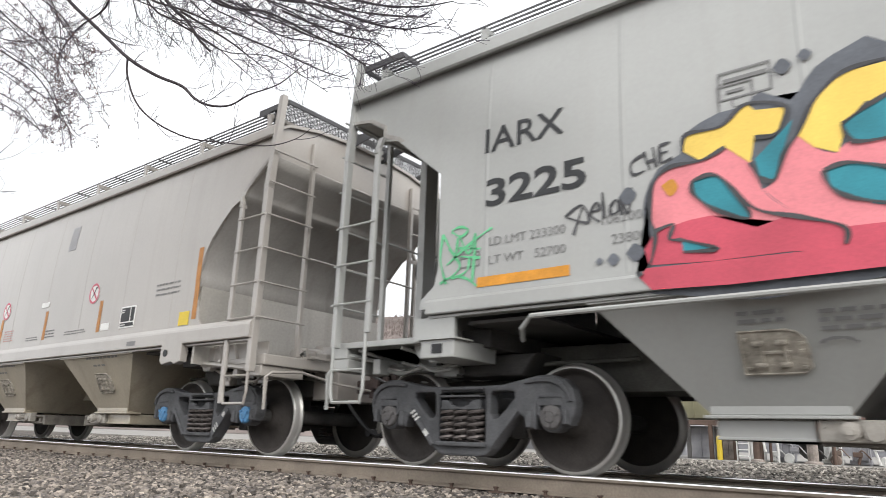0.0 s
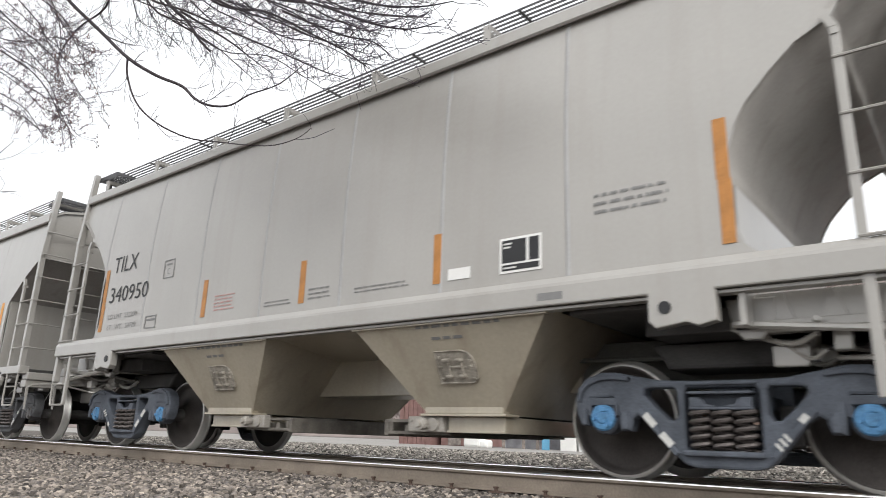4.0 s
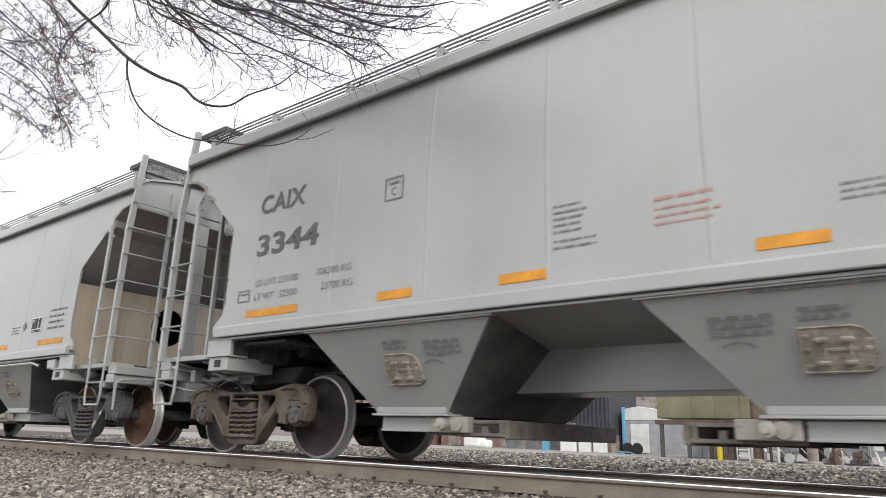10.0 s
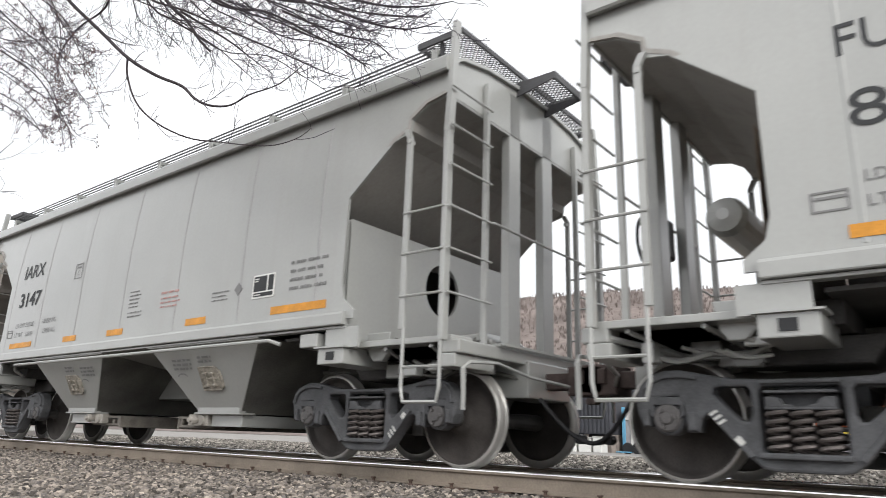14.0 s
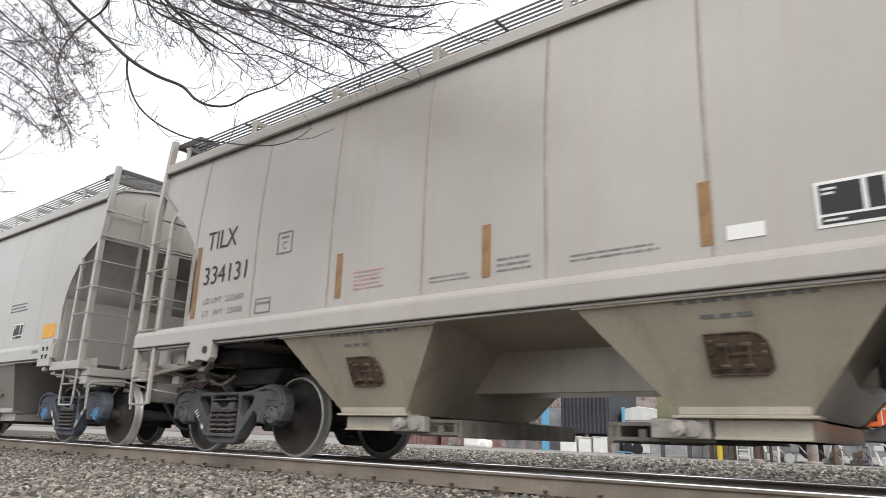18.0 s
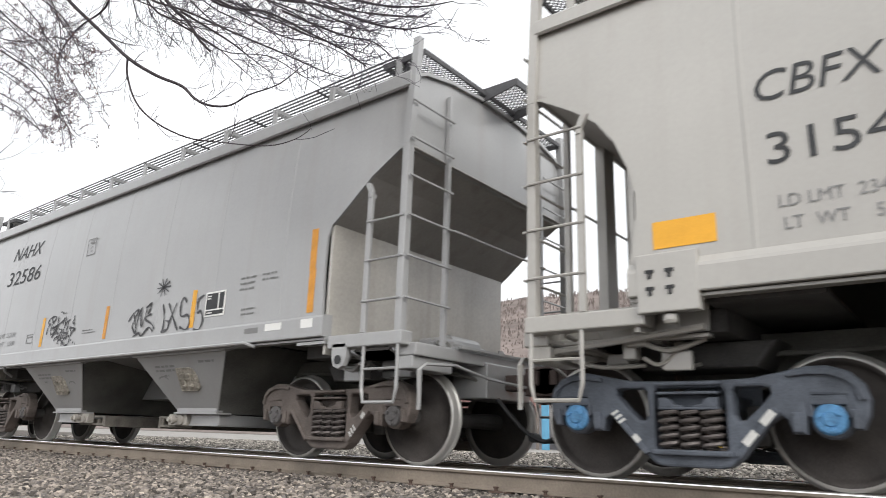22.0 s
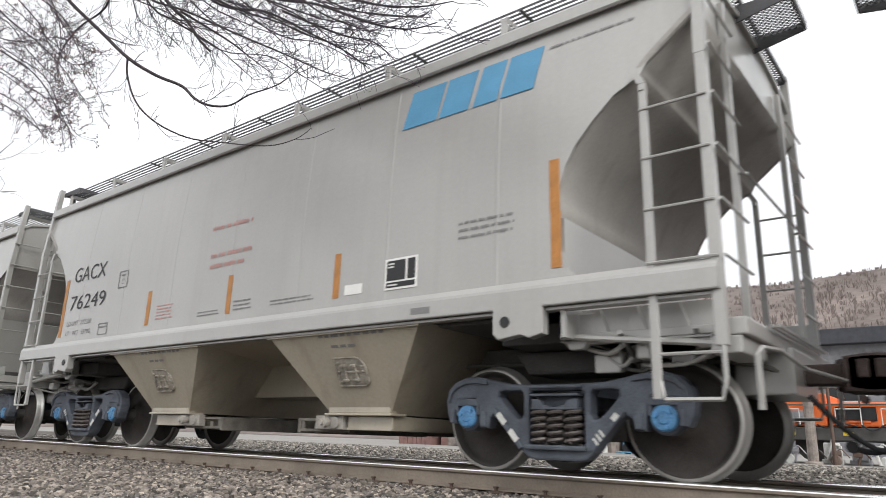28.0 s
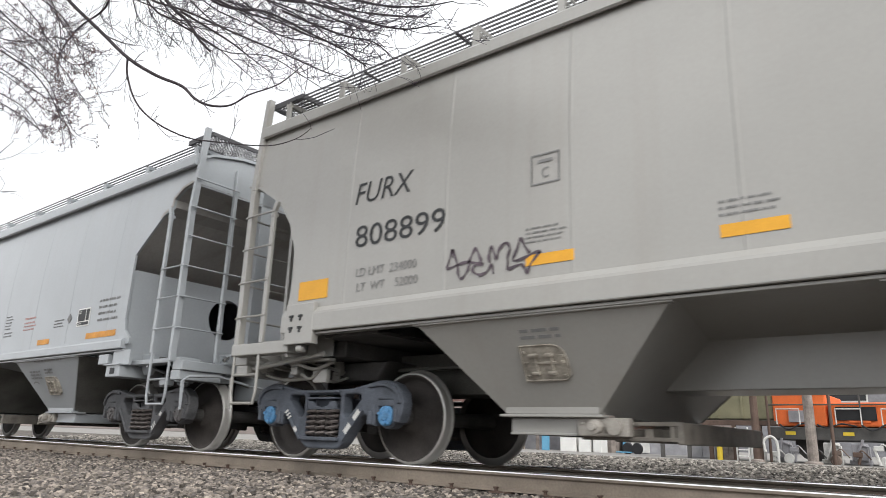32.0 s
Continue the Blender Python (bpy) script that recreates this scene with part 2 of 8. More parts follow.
# roof flange: how low it hangs, how far it stands out; height of the walkways over the roof's edge
EAVE = {"A": (0.16, 1.605), "B": (0.14, 1.575), "C": (0.17, 1.58), "D": (0.15, 1.575)}
RISE = {"A": 0.24, "B": 0.27, "C": 0.31, "D": 0.31}
BRACKETS = {"A": 9, "B": 8, "C": 11, "D": 12}


def side_y(z):
    """Half width of the body at a height: upright below, drawn in towards the roof."""
    k = max(0.0, (z - 2.3) / (ROOF - 2.3))
    return 1.60 - 0.10 * k * k


def make_side(kind, sy):
    xp = TRUCK[kind] + POST[kind]
    pts = [(xp - 0.02, ROOF)] + [(xp + dx, z) for dx, z in CUT[kind]] + [(xp + CUT[kind][-1][0], 1.36)]
    pts += [(-x, z) for x, z in reversed(pts)]

    def make(bm):
        f = bm.faces.new([bm.verts.new((x, 0, z)) for x, z in pts])
        for z in (1.9, 2.35, 2.7, 3.0, 3.25, 3.5, 3.7):
            bmesh.ops.bisect_plane(bm, geom=bm.verts[:] + bm.edges[:] + bm.faces[:], plane_co=(0, 0, z), plane_no=(0, 0, 1))
        g = bmesh.ops.extrude_face_region(bm, geom=bm.faces[:])
        inner = {v for v in g["geom"] if isinstance(v, bmesh.types.BMVert)}
        for v in bm.verts:
            v.co.y = sy * (side_y(v.co.z) - (0.03 if v in inner else 0))
        bmesh.ops.recalc_face_normals(bm, faces=bm.faces[:])
    return make


def make_roof(kind):
    xp = TRUCK[kind] + POST[kind] - 0.03

    def make(bm):
        prof = [(-1.5, ROOF - 0.02), (-1.35, ROOF + 0.07), (-0.9, ROOF + 0.17), (-0.3, ROOF + 0.22), (0.3, ROOF + 0.22), (0.9, ROOF + 0.17), (1.35, ROOF + 0.07), (1.5, ROOF - 0.02)]
        prof += [(y, z - 0.04) for y, z in reversed(prof)]
        a = [bm.verts.new((-xp, y, z)) for y, z in prof]
        b = [bm.verts.new((xp, y, z)) for y, z in prof]
        k = len(prof)
        for i in range(k):
            bm.faces.new((a[i], a[(i + 1) % k], b[(i + 1) % k], b[i]))
        bm.faces.new(a[::-1])
        bm.faces.new(b)
    return make


def make_end_sheet(kind, sx):
    xp = TRUCK[kind] + POST[kind] - 0.07
    z0 = SLOPE[kind][0]

    def make(bm):
        prof = [(-side_y(z0), z0), (-side_y(3.4), max(3.4, z0 + 0.02)), (-1.49, ROOF), (-1.35, ROOF + 0.05), (-0.9, ROOF + 0.14), (0, ROOF + 0.19)]
        prof += [(-y, z) for y, z in reversed(prof[:-1])]
        a = [bm.verts.new((sx * xp, y, z)) for y, z in prof]
        b = [bm.verts.new((sx * (xp - 0.03), y, z)) for y, z in prof]
        k = len(prof)
        bm.faces.new(a)
        bm.faces.new(b[::-1])
        for i in range(k):
            bm.faces.new((a[i], b[i], b[(i + 1) % k], a[(i + 1) % k]))
        bmesh.ops.recalc_face_normals(bm, faces=bm.faces[:])
    return make


def make_slope(kind, sx):
    xp = TRUCK[kind] + POST[kind]
    z1 = SLOPE[kind][1]

    def make(bm):
        # the sheet follows the cut of the sides and runs on into the body
        line = [(xp + dx - 0.005, z + 0.005) for dx, z in CUT[kind] if z >= z1 - 0.06]
        if kind == "A":
            line = line[:3] + [(xp - 0.52, 3.20), (xp - 0.71, 3.12)] + [p for p in line if p[1] < 3.0]
        g = 0.85
        line.append((line[-1][0] - 0.4, line[-1][1] - 0.4 * g))
        if kind in "BD":
            line = spline(line, 3)
        prof = line + [(x - 0.03, z + 0.03) for x, z in reversed(line)]
        prism(bm, [(sx * x, z) for x, z in prof], -1.575, 1.575)
        if kind in "BD":
            for f in bm.faces:
                f.smooth = abs(f.normal.y) < 0.5
    return make


def make_bulkhead(kind, sx):
    xp = TRUCK[kind] + POST[kind]
    z0, z1, dx = SLOPE[kind]

    def make(bm):
        x = sx * (xp + dx)
        w = 1.57
        if kind != "A":
            box(bm, x - 0.02, x + 0.02, -w, w, 1.03, z1)
            return
        # one round lightening hole in the middle
        hy, cz, r, zb = -0.04, 1.92, 0.31, 1.10
        turns = sorted([2 * math.pi * k / 28 for k in range(28)] + [math.atan2(z - cz, y - hy) % (2 * math.pi) for y in (-w, w) for z in (zb, z1)])
        sides = []
        for a in turns:
            c, s = math.cos(a), math.sin(a)
            ty = ((w - hy) / c if c > 0 else (-w - hy) / c) if abs(c) > 1e-6 else 9
            tz = ((z1 - cz) / s if s > 0 else (zb - cz) / s) if abs(s) > 1e-6 else 9
            t = min(ty, tz)
            sides.append(((hy + r * c, cz + r * s), (hy + t * c, cz + t * s)))
        n = len(sides)
        rings = []
        for xx in (x - 0.02, x + 0.02):
            ring = [(bm.verts.new((xx, *i)), bm.verts.new((xx, *o))) for i, o in sides]
            rings.append(ring)
            for k in range(n):
                bm.faces.new((ring[k][0], ring[k][1], ring[(k + 1) % n][1], ring[(k + 1) % n][0]))
        for k in range(n):
            q = (k + 1) % n
            bm.faces.new((rings[0][k][0], rings[0][q][0], rings[1][q][0], rings[1][k][0]))
        bmesh.ops.recalc_face_normals(bm, faces=bm.faces[:])
    return make


BAY = {"A": 1.165, "B": 1.07, "C": 1.03, "D": 1.18}
BAY_AT = {"A": (1.775, 0.065), "B": (1.73, 0.14), "C": (1.77, 0.03), "D": (1.79, 0.09)}


def make_bay(w):
    """Funnel of one discharge bay, its sloping end sheets."""
    def make(bm):
        top, bot = [], []
        for sx, sy in ((-1, -1), (1, -1), (1, 1), (-1, 1)):
            top.append(bm.verts.new((sx * (w - 0.01), sy * 1.55, 1.27)))
            bot.append(bm.verts.new((sx * 0.405, sy * 1.15, 0.47)))
        bm.faces.new(top)
        bm.faces.new(bot[::-1])
        for i in range(4):
            bm.faces.new((top[i], bot[i], bot[(i + 1) % 4], top[(i + 1) % 4]))
        bmesh.ops.recalc_face_normals(bm, faces=bm.faces[:])
    return make


def make_bay_side(w, sy, top):
    """Side plate of a bay, leaning in towards the outlet, with a foot flange."""
    def make(bm):
        pts = [(-w, 1.57, top), (w, 1.57, top), (0.42, 1.17, 0.475), (-0.42, 1.17, 0.475)]
        a = [bm.verts.new((x, sy * y, z)) for x, y, z in pts]
        b = [bm.verts.new((x, sy * (y - 0.015), z)) for x, y, z in pts]
        bm.faces.new(a)
        bm.faces.new(b[::-1])
        for i in range(4):
            bm.faces.new((a[i], b[i], b[(i + 1) % 4], a[(i + 1) % 4]))
        bmesh.ops.recalc_face_normals(bm, faces=bm.faces[:])
        box(bm, -0.47, 0.47, min(sy * 1.0, sy * 1.22), max(sy * 1.0, sy * 1.22), 0.455, 0.478, 0.006)
        # collar round the outlet
        box(bm, -0.43, 0.43, min(sy * 1.10, sy * 1.20), max(sy * 1.10, sy * 1.20), 0.478, 0.545, 0.008)
        # stiffening lip below the sill
        y0, y1 = sorted((sy * 1.50, sy * 1.585))
        box(bm, -w, w, y0, y1, top - 0.045, top - 0.012, 0.006)
    return make


def make_hatch(bm):
    """Pressed cover on the bay's side: a plate with one cut corner, a rolled rim and two latch bars with their lugs."""
    rim = [(-0.20, -0.15), (0.16, -0.15), (0.205, -0.11), (0.205, 0.02), (0.19, 0.08), (0.15, 0.125), (0.09, 0.145), (-0.20, 0.145)]
    prism(bm, rim, -0.010, 0.012)
    tube(bm, [(x, -0.012, z) for x, z in rim + rim[:1]], 0.008, 6)
    for x in (-0.075, 0.07):
        box(bm, x - 0.012, x + 0.012, -0.034, -0.008, -0.085, 0.07, 0.008)
        for z in (-0.085, 0.065):
            box(bm, x - 0.045, x + 0.025, -0.045, -0.008, z - 0.016, z + 0.016, 0.01)
    box(bm, -0.10, 0.10, -0.026, -0.008, -0.012, 0.008, 0.004)
    for x in (-0.165, 0.165):
        for z in (-0.11, 0.0, 0.09 if x < 0 else 0.05):
            box(bm, x - 0.014, x + 0.014, -0.024, -0.008, z - 0.012, z + 0.012, 0.005)


def make_gate(sx):
    """Shallow trough under a bay's outlet."""
    def make(bm):
        box(bm, *sorted((sx * -0.21, sx * 0.41)), -1.13, 1.13, 0.315, 0.455, 0.012)
        box(bm, *sorted((sx * -0.21, sx * 0.41)), -1.145, 1.145, 0.315, 0.335, 0.004)
    return make


def make_gate_runway(sx):
    """One runway of a gate: an upper and a lower bar joined by a web at the far end."""
    def make(bm):
        a, b = sorted((sx * -1.0, sx * -0.22))
        box(bm, a, b, -0.018, 0.018, 0.40, 0.43, 0.004)
        box(bm, a, b, -0.018, 0.018, 0.29, 0.32, 0.004)
        box(bm, *sorted((sx * -0.97, sx * -0.93)), -0.012, 0.012, 0.31, 0.41)
    return make


def make_gate_bar(bm):
    box(bm, -0.025, 0.025, -1.09, 1.09, 0.27, 0.43, 0.01)


def make_gate_rack(bm):
    box(bm, -0.03, 0.03, -1.06, 1.06, 0.28, 0.38, 0.004)


def make_gate_box(bm):
    """Channel at the outer end of a gate's shaft with a bolted bearing."""
    box(bm, -0.21, 0.21, -0.05, 0.05, -0.07, 0.07, 0.01)
    lathe(bm, [(0.06, -0.075), (0.065, -0.05), (0.04, -0.04)], 14, 0.10, 0.0)
    for x in (-0.17, -0.05):
        lathe(bm, [(0.012, -0.062), (0.014, -0.05)], 6, x, 0.03)


def make_capstan(bm):
    lathe(bm, [(0.028, -0.10), (0.03, -0.07), (0.055, -0.065), (0.058, -0.02), (0.035, -0.01), (0.035, 0.12)], 10)


def make_sill(kind, sy):
    xp = TRUCK[kind] + POST[kind]
    xe = xp - 0.02 if kind == "B" else xp + SLOPE[kind][2] + (0.06 if kind == "A" else 0.03)
    zt, zb = SILL_TOP[kind], SILL_BOT[kind]

    def make(bm):
        # upright web with a sloping shoulder, and a thin foot flange set back below it
        sec = [(1.52, zb), (1.645, zb), (1.65, zb + 0.01), (1.65, zt - 0.075), (1.642, zt - 0.05), (1.606, zt), (1.52, zt)]
        if kind in "AC":
            sec = [(1.52, zb), (1.645, zb), (1.65, zb + 0.01), (1.65, zt - 0.03), (1.64, zt - 0.01), (1.606, zt), (1.52, zt)]
        a = [bm.verts.new((-xe, sy * y, z)) for y, z in sec]
        b = [bm.verts.new((xe, sy * y, z)) for y, z in sec]
        k = len(sec)
        for i in range(k):
            bm.faces.new((a[i], a[(i + 1) % k], b[(i + 1) % k], b[i]))
        bm.faces.new(a[::-1])
        bm.faces.new(b)
        bmesh.ops.recalc_face_normals(bm, faces=bm.faces[:])
        y2, y3 = sorted((sy * 1.50, sy * 1.60))
        box(bm, -xe, xe, y2, y3, zb - 0.03, zb - 0.004, 0.004)
    return make


def make_eave(kind, sy):
    xp = TRUCK[kind] + POST[kind] - 0.06

    def make(bm):
        drop, out = EAVE[kind]
        sec = [(1.50, ROOF - drop + 0.02), (out - 0.015, ROOF - drop - 0.005), (out, ROOF - drop + 0.015), (out, ROOF - 0.02), (out - 0.03, ROOF + 0.015), (1.48, ROOF + 0.03)]
        a = [bm.verts.new((-xp, sy * y, z)) for y, z in sec]
        b = [bm.verts.new((xp, sy * y, z)) for y, z in sec]
        k = len(sec)
        for i in range(k):
            bm.faces.new((a[i], a[(i + 1) % k], b[(i + 1) % k], b[i]))
        bm.faces.new(a[::-1])
        bm.faces.new(b)
        bmesh.ops.recalc_face_normals(bm, faces=bm.faces[:])
    return make


def make_walkway(length):
    def make(bm):
        # thin lengthwise bars of an open grating, tied at the brackets
        for i in range(11):
            y = -0.29 + 0.58 * i / 10
            box(bm, -length, length, y - 0.0035, y + 0.0035, -0.002, 0.018)
        for i in range(9):
            x = -length + 2 * length * i / 8
            box(bm, x - 0.02, x + 0.02, -0.29, 0.29, -0.012, -0.004)
    return make


def mesh_panel(bm, x0, x1, y0, y1, step, t):
    """Open metal mesh: slanted strands both ways, as in expanded steel."""
    w, k = x1 - x0, int((y1 - y0 + x1 - x0) / step)
    for i in range(k):
        for s in (-1, 1):
            a = y0 - w + step * i if s > 0 else y0 + step * i
            b = a + s * w
            lo, hi = 0.0, 1.0
            if b != a:
                u, v = (y0 - a) / (b - a), (y1 - a) / (b - a)
                lo, hi = max(0.0, min(u, v)), min(1.0, max(u, v))
            if hi - lo > 0.05:
                tube(bm, [(x0 + w * lo, a + (b - a) * lo, 0), (x0 + w * hi, a + (b - a) * hi, 0)], t, 4)


def make_crosswalk(bm):
    """Mesh platform across the roof's end in an angle frame."""
    mesh_panel(bm, -0.28, 0.28, -1.42, 1.42, 0.055, 0.006)
    for x in (-0.285, 0.285):
        box(bm, x - 0.012, x + 0.012, -1.43, 1.43, -0.035, 0.02)
    for y in (-1.43, 1.43):
        box(bm, -0.285, 0.285, y - 0.012, y + 0.012, -0.05, 0.02)
    for y in (-1.38, -0.5, 0.5, 1.38):
        box(bm, -0.02, 0.02, y - 0.02, y + 0.02, -0.22, -0.03)


def make_end_step(sx):
    """Mesh step that juts out at the roof's end, in an angle frame."""
    def make(bm):
        mesh_panel(bm, min(0, sx * 0.42), max(0, sx * 0.42), -0.3, 0.3, 0.055, 0.006)
        box(bm, sx * 0.42 - 0.012, sx * 0.42 + 0.012, -0.31, 0.31, -0.05, 0.035)
        for y in (-0.31, 0.31):
            prism(bm, [(-sx * 0.1, 0.03), (sx * 0.42, 0.03), (sx * 0.42, -0.05), (-sx * 0.1, -0.15)], y - 0.008, y + 0.008)
    return make


def make_bracket(sy):
    def make(bm):
        for x in (-0.03, 0.03):
            box(bm, x - 0.005, x + 0.005, sy * 1.16 - 0.3, sy * 1.16 + 0.3, -0.05, 0.0)
        prism(bm, [(-0.04, -0.30), (0.04, -0.30), (0.035, -0.01), (-0.035, -0.01)], sy * 1.44 - 0.012, sy * 1.44 + 0.012)
        box(bm, -0.035, 0.035, sy * 0.9 - 0.012, sy * 0.9 + 0.012, -0.2, -0.01)
    return make


def make_post(kind, sx, sy):
    xp = TRUCK[kind] + POST[kind]
    zb = 0.90 if kind == "B" else 1.08

    def make(bm):
        x0, x1 = sorted((sx * (xp - (0.055 if kind == "A" else 0.08)), sx * (xp + 0.0)))
        y0, y1 = sorted((sy * 1.53, sy * 1.615))
        box(bm, x0, x1, y0, y1, zb, 3.04, 0.008)
        vs = [(1.53, 3.04), (1.615, 3.04), (1.53, ROOF + 0.40), (1.455, ROOF + 0.40)]
        a = [bm.verts.new((x0, sy * y, z)) for y, z in vs]
        b = [bm.verts.new((x1, sy * y, z)) for y, z in vs]
        for i in range(4):
            bm.faces.new((a[i], a[(i + 1) % 4], b[(i + 1) % 4], b[i]))
        bm.faces.new(a[::-1])
        bm.faces.new(b)
        bmesh.ops.recalc_face_normals(bm, faces=bm.faces[:])
    return make


def make_ladder_rail(kind, sx, sy):
    xp = TRUCK[kind] + POST[kind]
    x = sx * (xp - 0.48)
    top = {"A": 3.08, "B": 2.92, "C": 2.62, "D": 2.70}[kind]
    zb = 0.56 if kind == "B" else 1.2

    def make(bm):
        box(bm, x - 0.03, x + 0.03, sy * 1.60 - 0.02, sy * 1.60 + 0.02, zb, top, 0.006)
        prism(bm, [(x - 0.03, top), (x + 0.03, top), (x + 0.03 - sx * 0.05, top + 0.10), (x - 0.03 - sx * 0.05, top + 0.10)], sy * 1.60 - 0.02, sy * 1.60 + 0.02)
        box(bm, x - 0.02, x + 0.02, sy * 1.58 - 0.05, sy * 1.58 + 0.03, top - 0.06, top - 0.02)
    return make


def make_end_rail(kind, sx, sy):
    xp = TRUCK[kind] + POST[kind]

    def make(bm):
        x = sx * (xp - 0.03)
        box(bm, x - 0.028, x + 0.028, sy * 0.95 - 0.025, sy * 0.95 + 0.025, 1.12, ROOF - 0.05, 0.006)
    return make


def make_stirrup(kind, sx, sy):
    xp = TRUCK[kind] + POST[kind]

    def make(bm):
        xa, xb = sx * (xp - 0.46), sx * (xp - 0.03)
        y = sy * 1.60
        tube(bm, [(xa, y, 1.22), (xa, y, 0.68), (xa + sx * 0.03, y, 0.56), (xb - sx * 0.03, y, 0.56), (xb, y, 0.68), (xb, y, 1.12)], 0.017)
        tube(bm, [(xa, y, 0.86), (xb, y, 0.86)], 0.013)
    return make


def make_end_sill(kind, sx):
    xp = TRUCK[kind] + POST[kind]

    def make(bm):
        x0, x1 = sorted((sx * (xp - 0.12), sx * (xp + 0.10)))
        box(bm, x0, x1, -1.5, 1.5, 0.98, 1.10, 0.012)
        x2, x3 = sorted((sx * (xp - 0.30), sx * (xp + 0.14)))
        box(bm, x2, x3, -0.42, 0.42, 0.66, 1.02, 0.015)
    return make


def make_platform(kind, sx, sy):
    """Edge beam and plate of the end platform outside the bulkhead."""
    xp = TRUCK[kind] + POST[kind]
    dx = SLOPE[kind][2]

    def make(bm):
        y0, y1 = sorted((sy * 1.46, sy * 1.62))
        if kind == "A":
            x0, x1 = sorted((sx * (xp + dx + 0.1), sx * (xp + 0.02)))
            yy0, yy1 = sorted((sy * 1.2, sy * 1.5))
            box(bm, x0, x1, yy0, yy1, 1.08, 1.14, 0.008)
        elif kind == "B":
            x0, x1 = sorted((sx * (xp - 1.34), sx * (xp - 0.06)))
            yy0, yy1 = sorted((sy * 1.28, sy * 1.36))
            box(bm, x0, x1, yy0, yy1, 1.02, 1.085, 0.008)
        else:
            x0, x1 = sorted((sx * (xp - 0.95), sx * (xp + 0.02)))
            box(bm, x0, x1, y0, y1, 1.07, 1.20, 0.012)
        x2, x3 = sorted((sx * (xp + dx), sx * (xp - 0.1)))
        box(bm, x2, x3, -1.3, 1.3, 1.04, 1.075)
    return make


def make_jack_pad(kind, sx, sy):
    xp = TRUCK[kind] + POST[kind]

    def make(bm):
        if kind == "A":
            x0, x1 = sorted((sx * (xp - 1.54), sx * (xp - 1.18)))
            y0, y1 = sorted((sy * 1.0, sy * 1.64))
            box(bm, x0, x1, y0, y1, 0.92, 1.08, 0.01)
            xm = sx * (xp - 1.36)
            x2, x3 = sorted((sx * (xp - 1.5), sx * (xp - 1.05)))
            box(bm, x2, x3, sy * 1.57 - 0.02, sy * 1.57 + 0.02, 1.08, 1.28)
            box(bm, x0 - 0.03, x1 + 0.03, min(sy * 1.4, sy * 1.67), max(sy * 1.4, sy * 1.67), 1.075, 1.09)
        elif kind == "B":
            a = sx * (xp - 1.80)
            b = sx * (xp - 1.34)
            prism(bm, [(a, 1.29), (b, 1.29), (b, 1.06), (b - sx * 0.12, 1.03), (b - sx * 0.2, 1.06), (a + sx * 0.05, 1.03), (a, 1.08)], sy * 1.55, sy * 1.65, 0.01)
        elif kind == "C":
            a = sx * (xp - 0.78)
            prism(bm, [(a - 0.1, 1.12), (a + 0.1, 1.12), (a + 0.1, 0.98), (a + 0.07, 0.90), (a, 0.87), (a - 0.07, 0.90), (a - 0.1, 0.98)], sy * 1.56, sy * 1.62, 0.008)
            x0, x1 = sorted((sx * (xp - 1.42), sx * (xp - 1.0)))
            box(bm, x0, x1, sy * 1.55 - 0.06, sy * 1.55 + 0.06, 1.13, 1.16)
        else:
            a, b = sx * (xp - 1.35), sx * (xp - 0.92)
            prism(bm, [(a, 1.56), (b, 1.56), (b, 1.14), (a, 1.14)], sy * 1.56, sy * 1.655, 0.01)
            box(bm, (a + b) / 2 - 0.05, (a + b) / 2 + 0.05, min(sy * 1.55, sy * 1.64), max(sy * 1.55, sy * 1.64), 1.06, 1.14, 0.03)
    return make


def make_end_web(kind, sx, sy):
    """Plate set back under the end of the side sill, with gussets and a sloping strut."""
    xp = TRUCK[kind] + POST[kind]

    def make(bm):
        a, b = sx * (xp - 1.30), sx * (xp - 0.10)
        y = sy * 1.30
        prism(bm, [(a, 1.27), (b, 1.27), (b, 1.03), (sx * (xp - 0.45), 1.0), (a, 1.05)], y - 0.008, y + 0.008)
        for d in (0.40, 0.72, 1.02):
            x = sx * (xp - d)
            prism(bm, [(x - 0.10, 1.03), (x + 0.10, 1.03), (x + 0.015, 1.26), (x - 0.015, 1.26)], y + sy * 0.01, y + sy * 0.05, 0.004)
        box(bm, min(a, b), max(a, b), y - 0.05, y + 0.05, 1.0, 1.03, 0.005)
        tube(bm, [(a, sy * 1.42, 1.06), (b, sy * 1.42, 0.94)], 0.026, 7)
    return make


def make_bolster_bracket(tc, sx, sy):
    """Stub bracket that carries the side sill over the truck."""
    def make(bm):
        x = sx * (tc + 0.30)
        prism(bm, [(x - 0.16, 1.24), (x + 0.16, 1.24), (x + 0.13, 1.04), (x + 0.05, 0.96), (x - 0.06, 0.96), (x - 0.12, 1.03)], sy * 1.28, sy * 1.36, 0.012)
    return make


def make_pad_hole(bm):
    lathe(bm, [(0.045, -0.004), (0.045, 0.004)], 14)


def make_pad_window(bm):
    box(bm, -0.055, 0.055, -0.004, 0.004, -0.04, 0.04)


def make_pad_slots(bm):
    for x in (-0.09, 0.05):
        for z in (-0.05, 0.07):
            box(bm, x - 0.03, x + 0.03, -0.004, 0.004, z - 0.012, z + 0.012)
            box(bm, x - 0.012, x + 0.012, -0.004, 0.004, z - 0.05, z - 0.012)


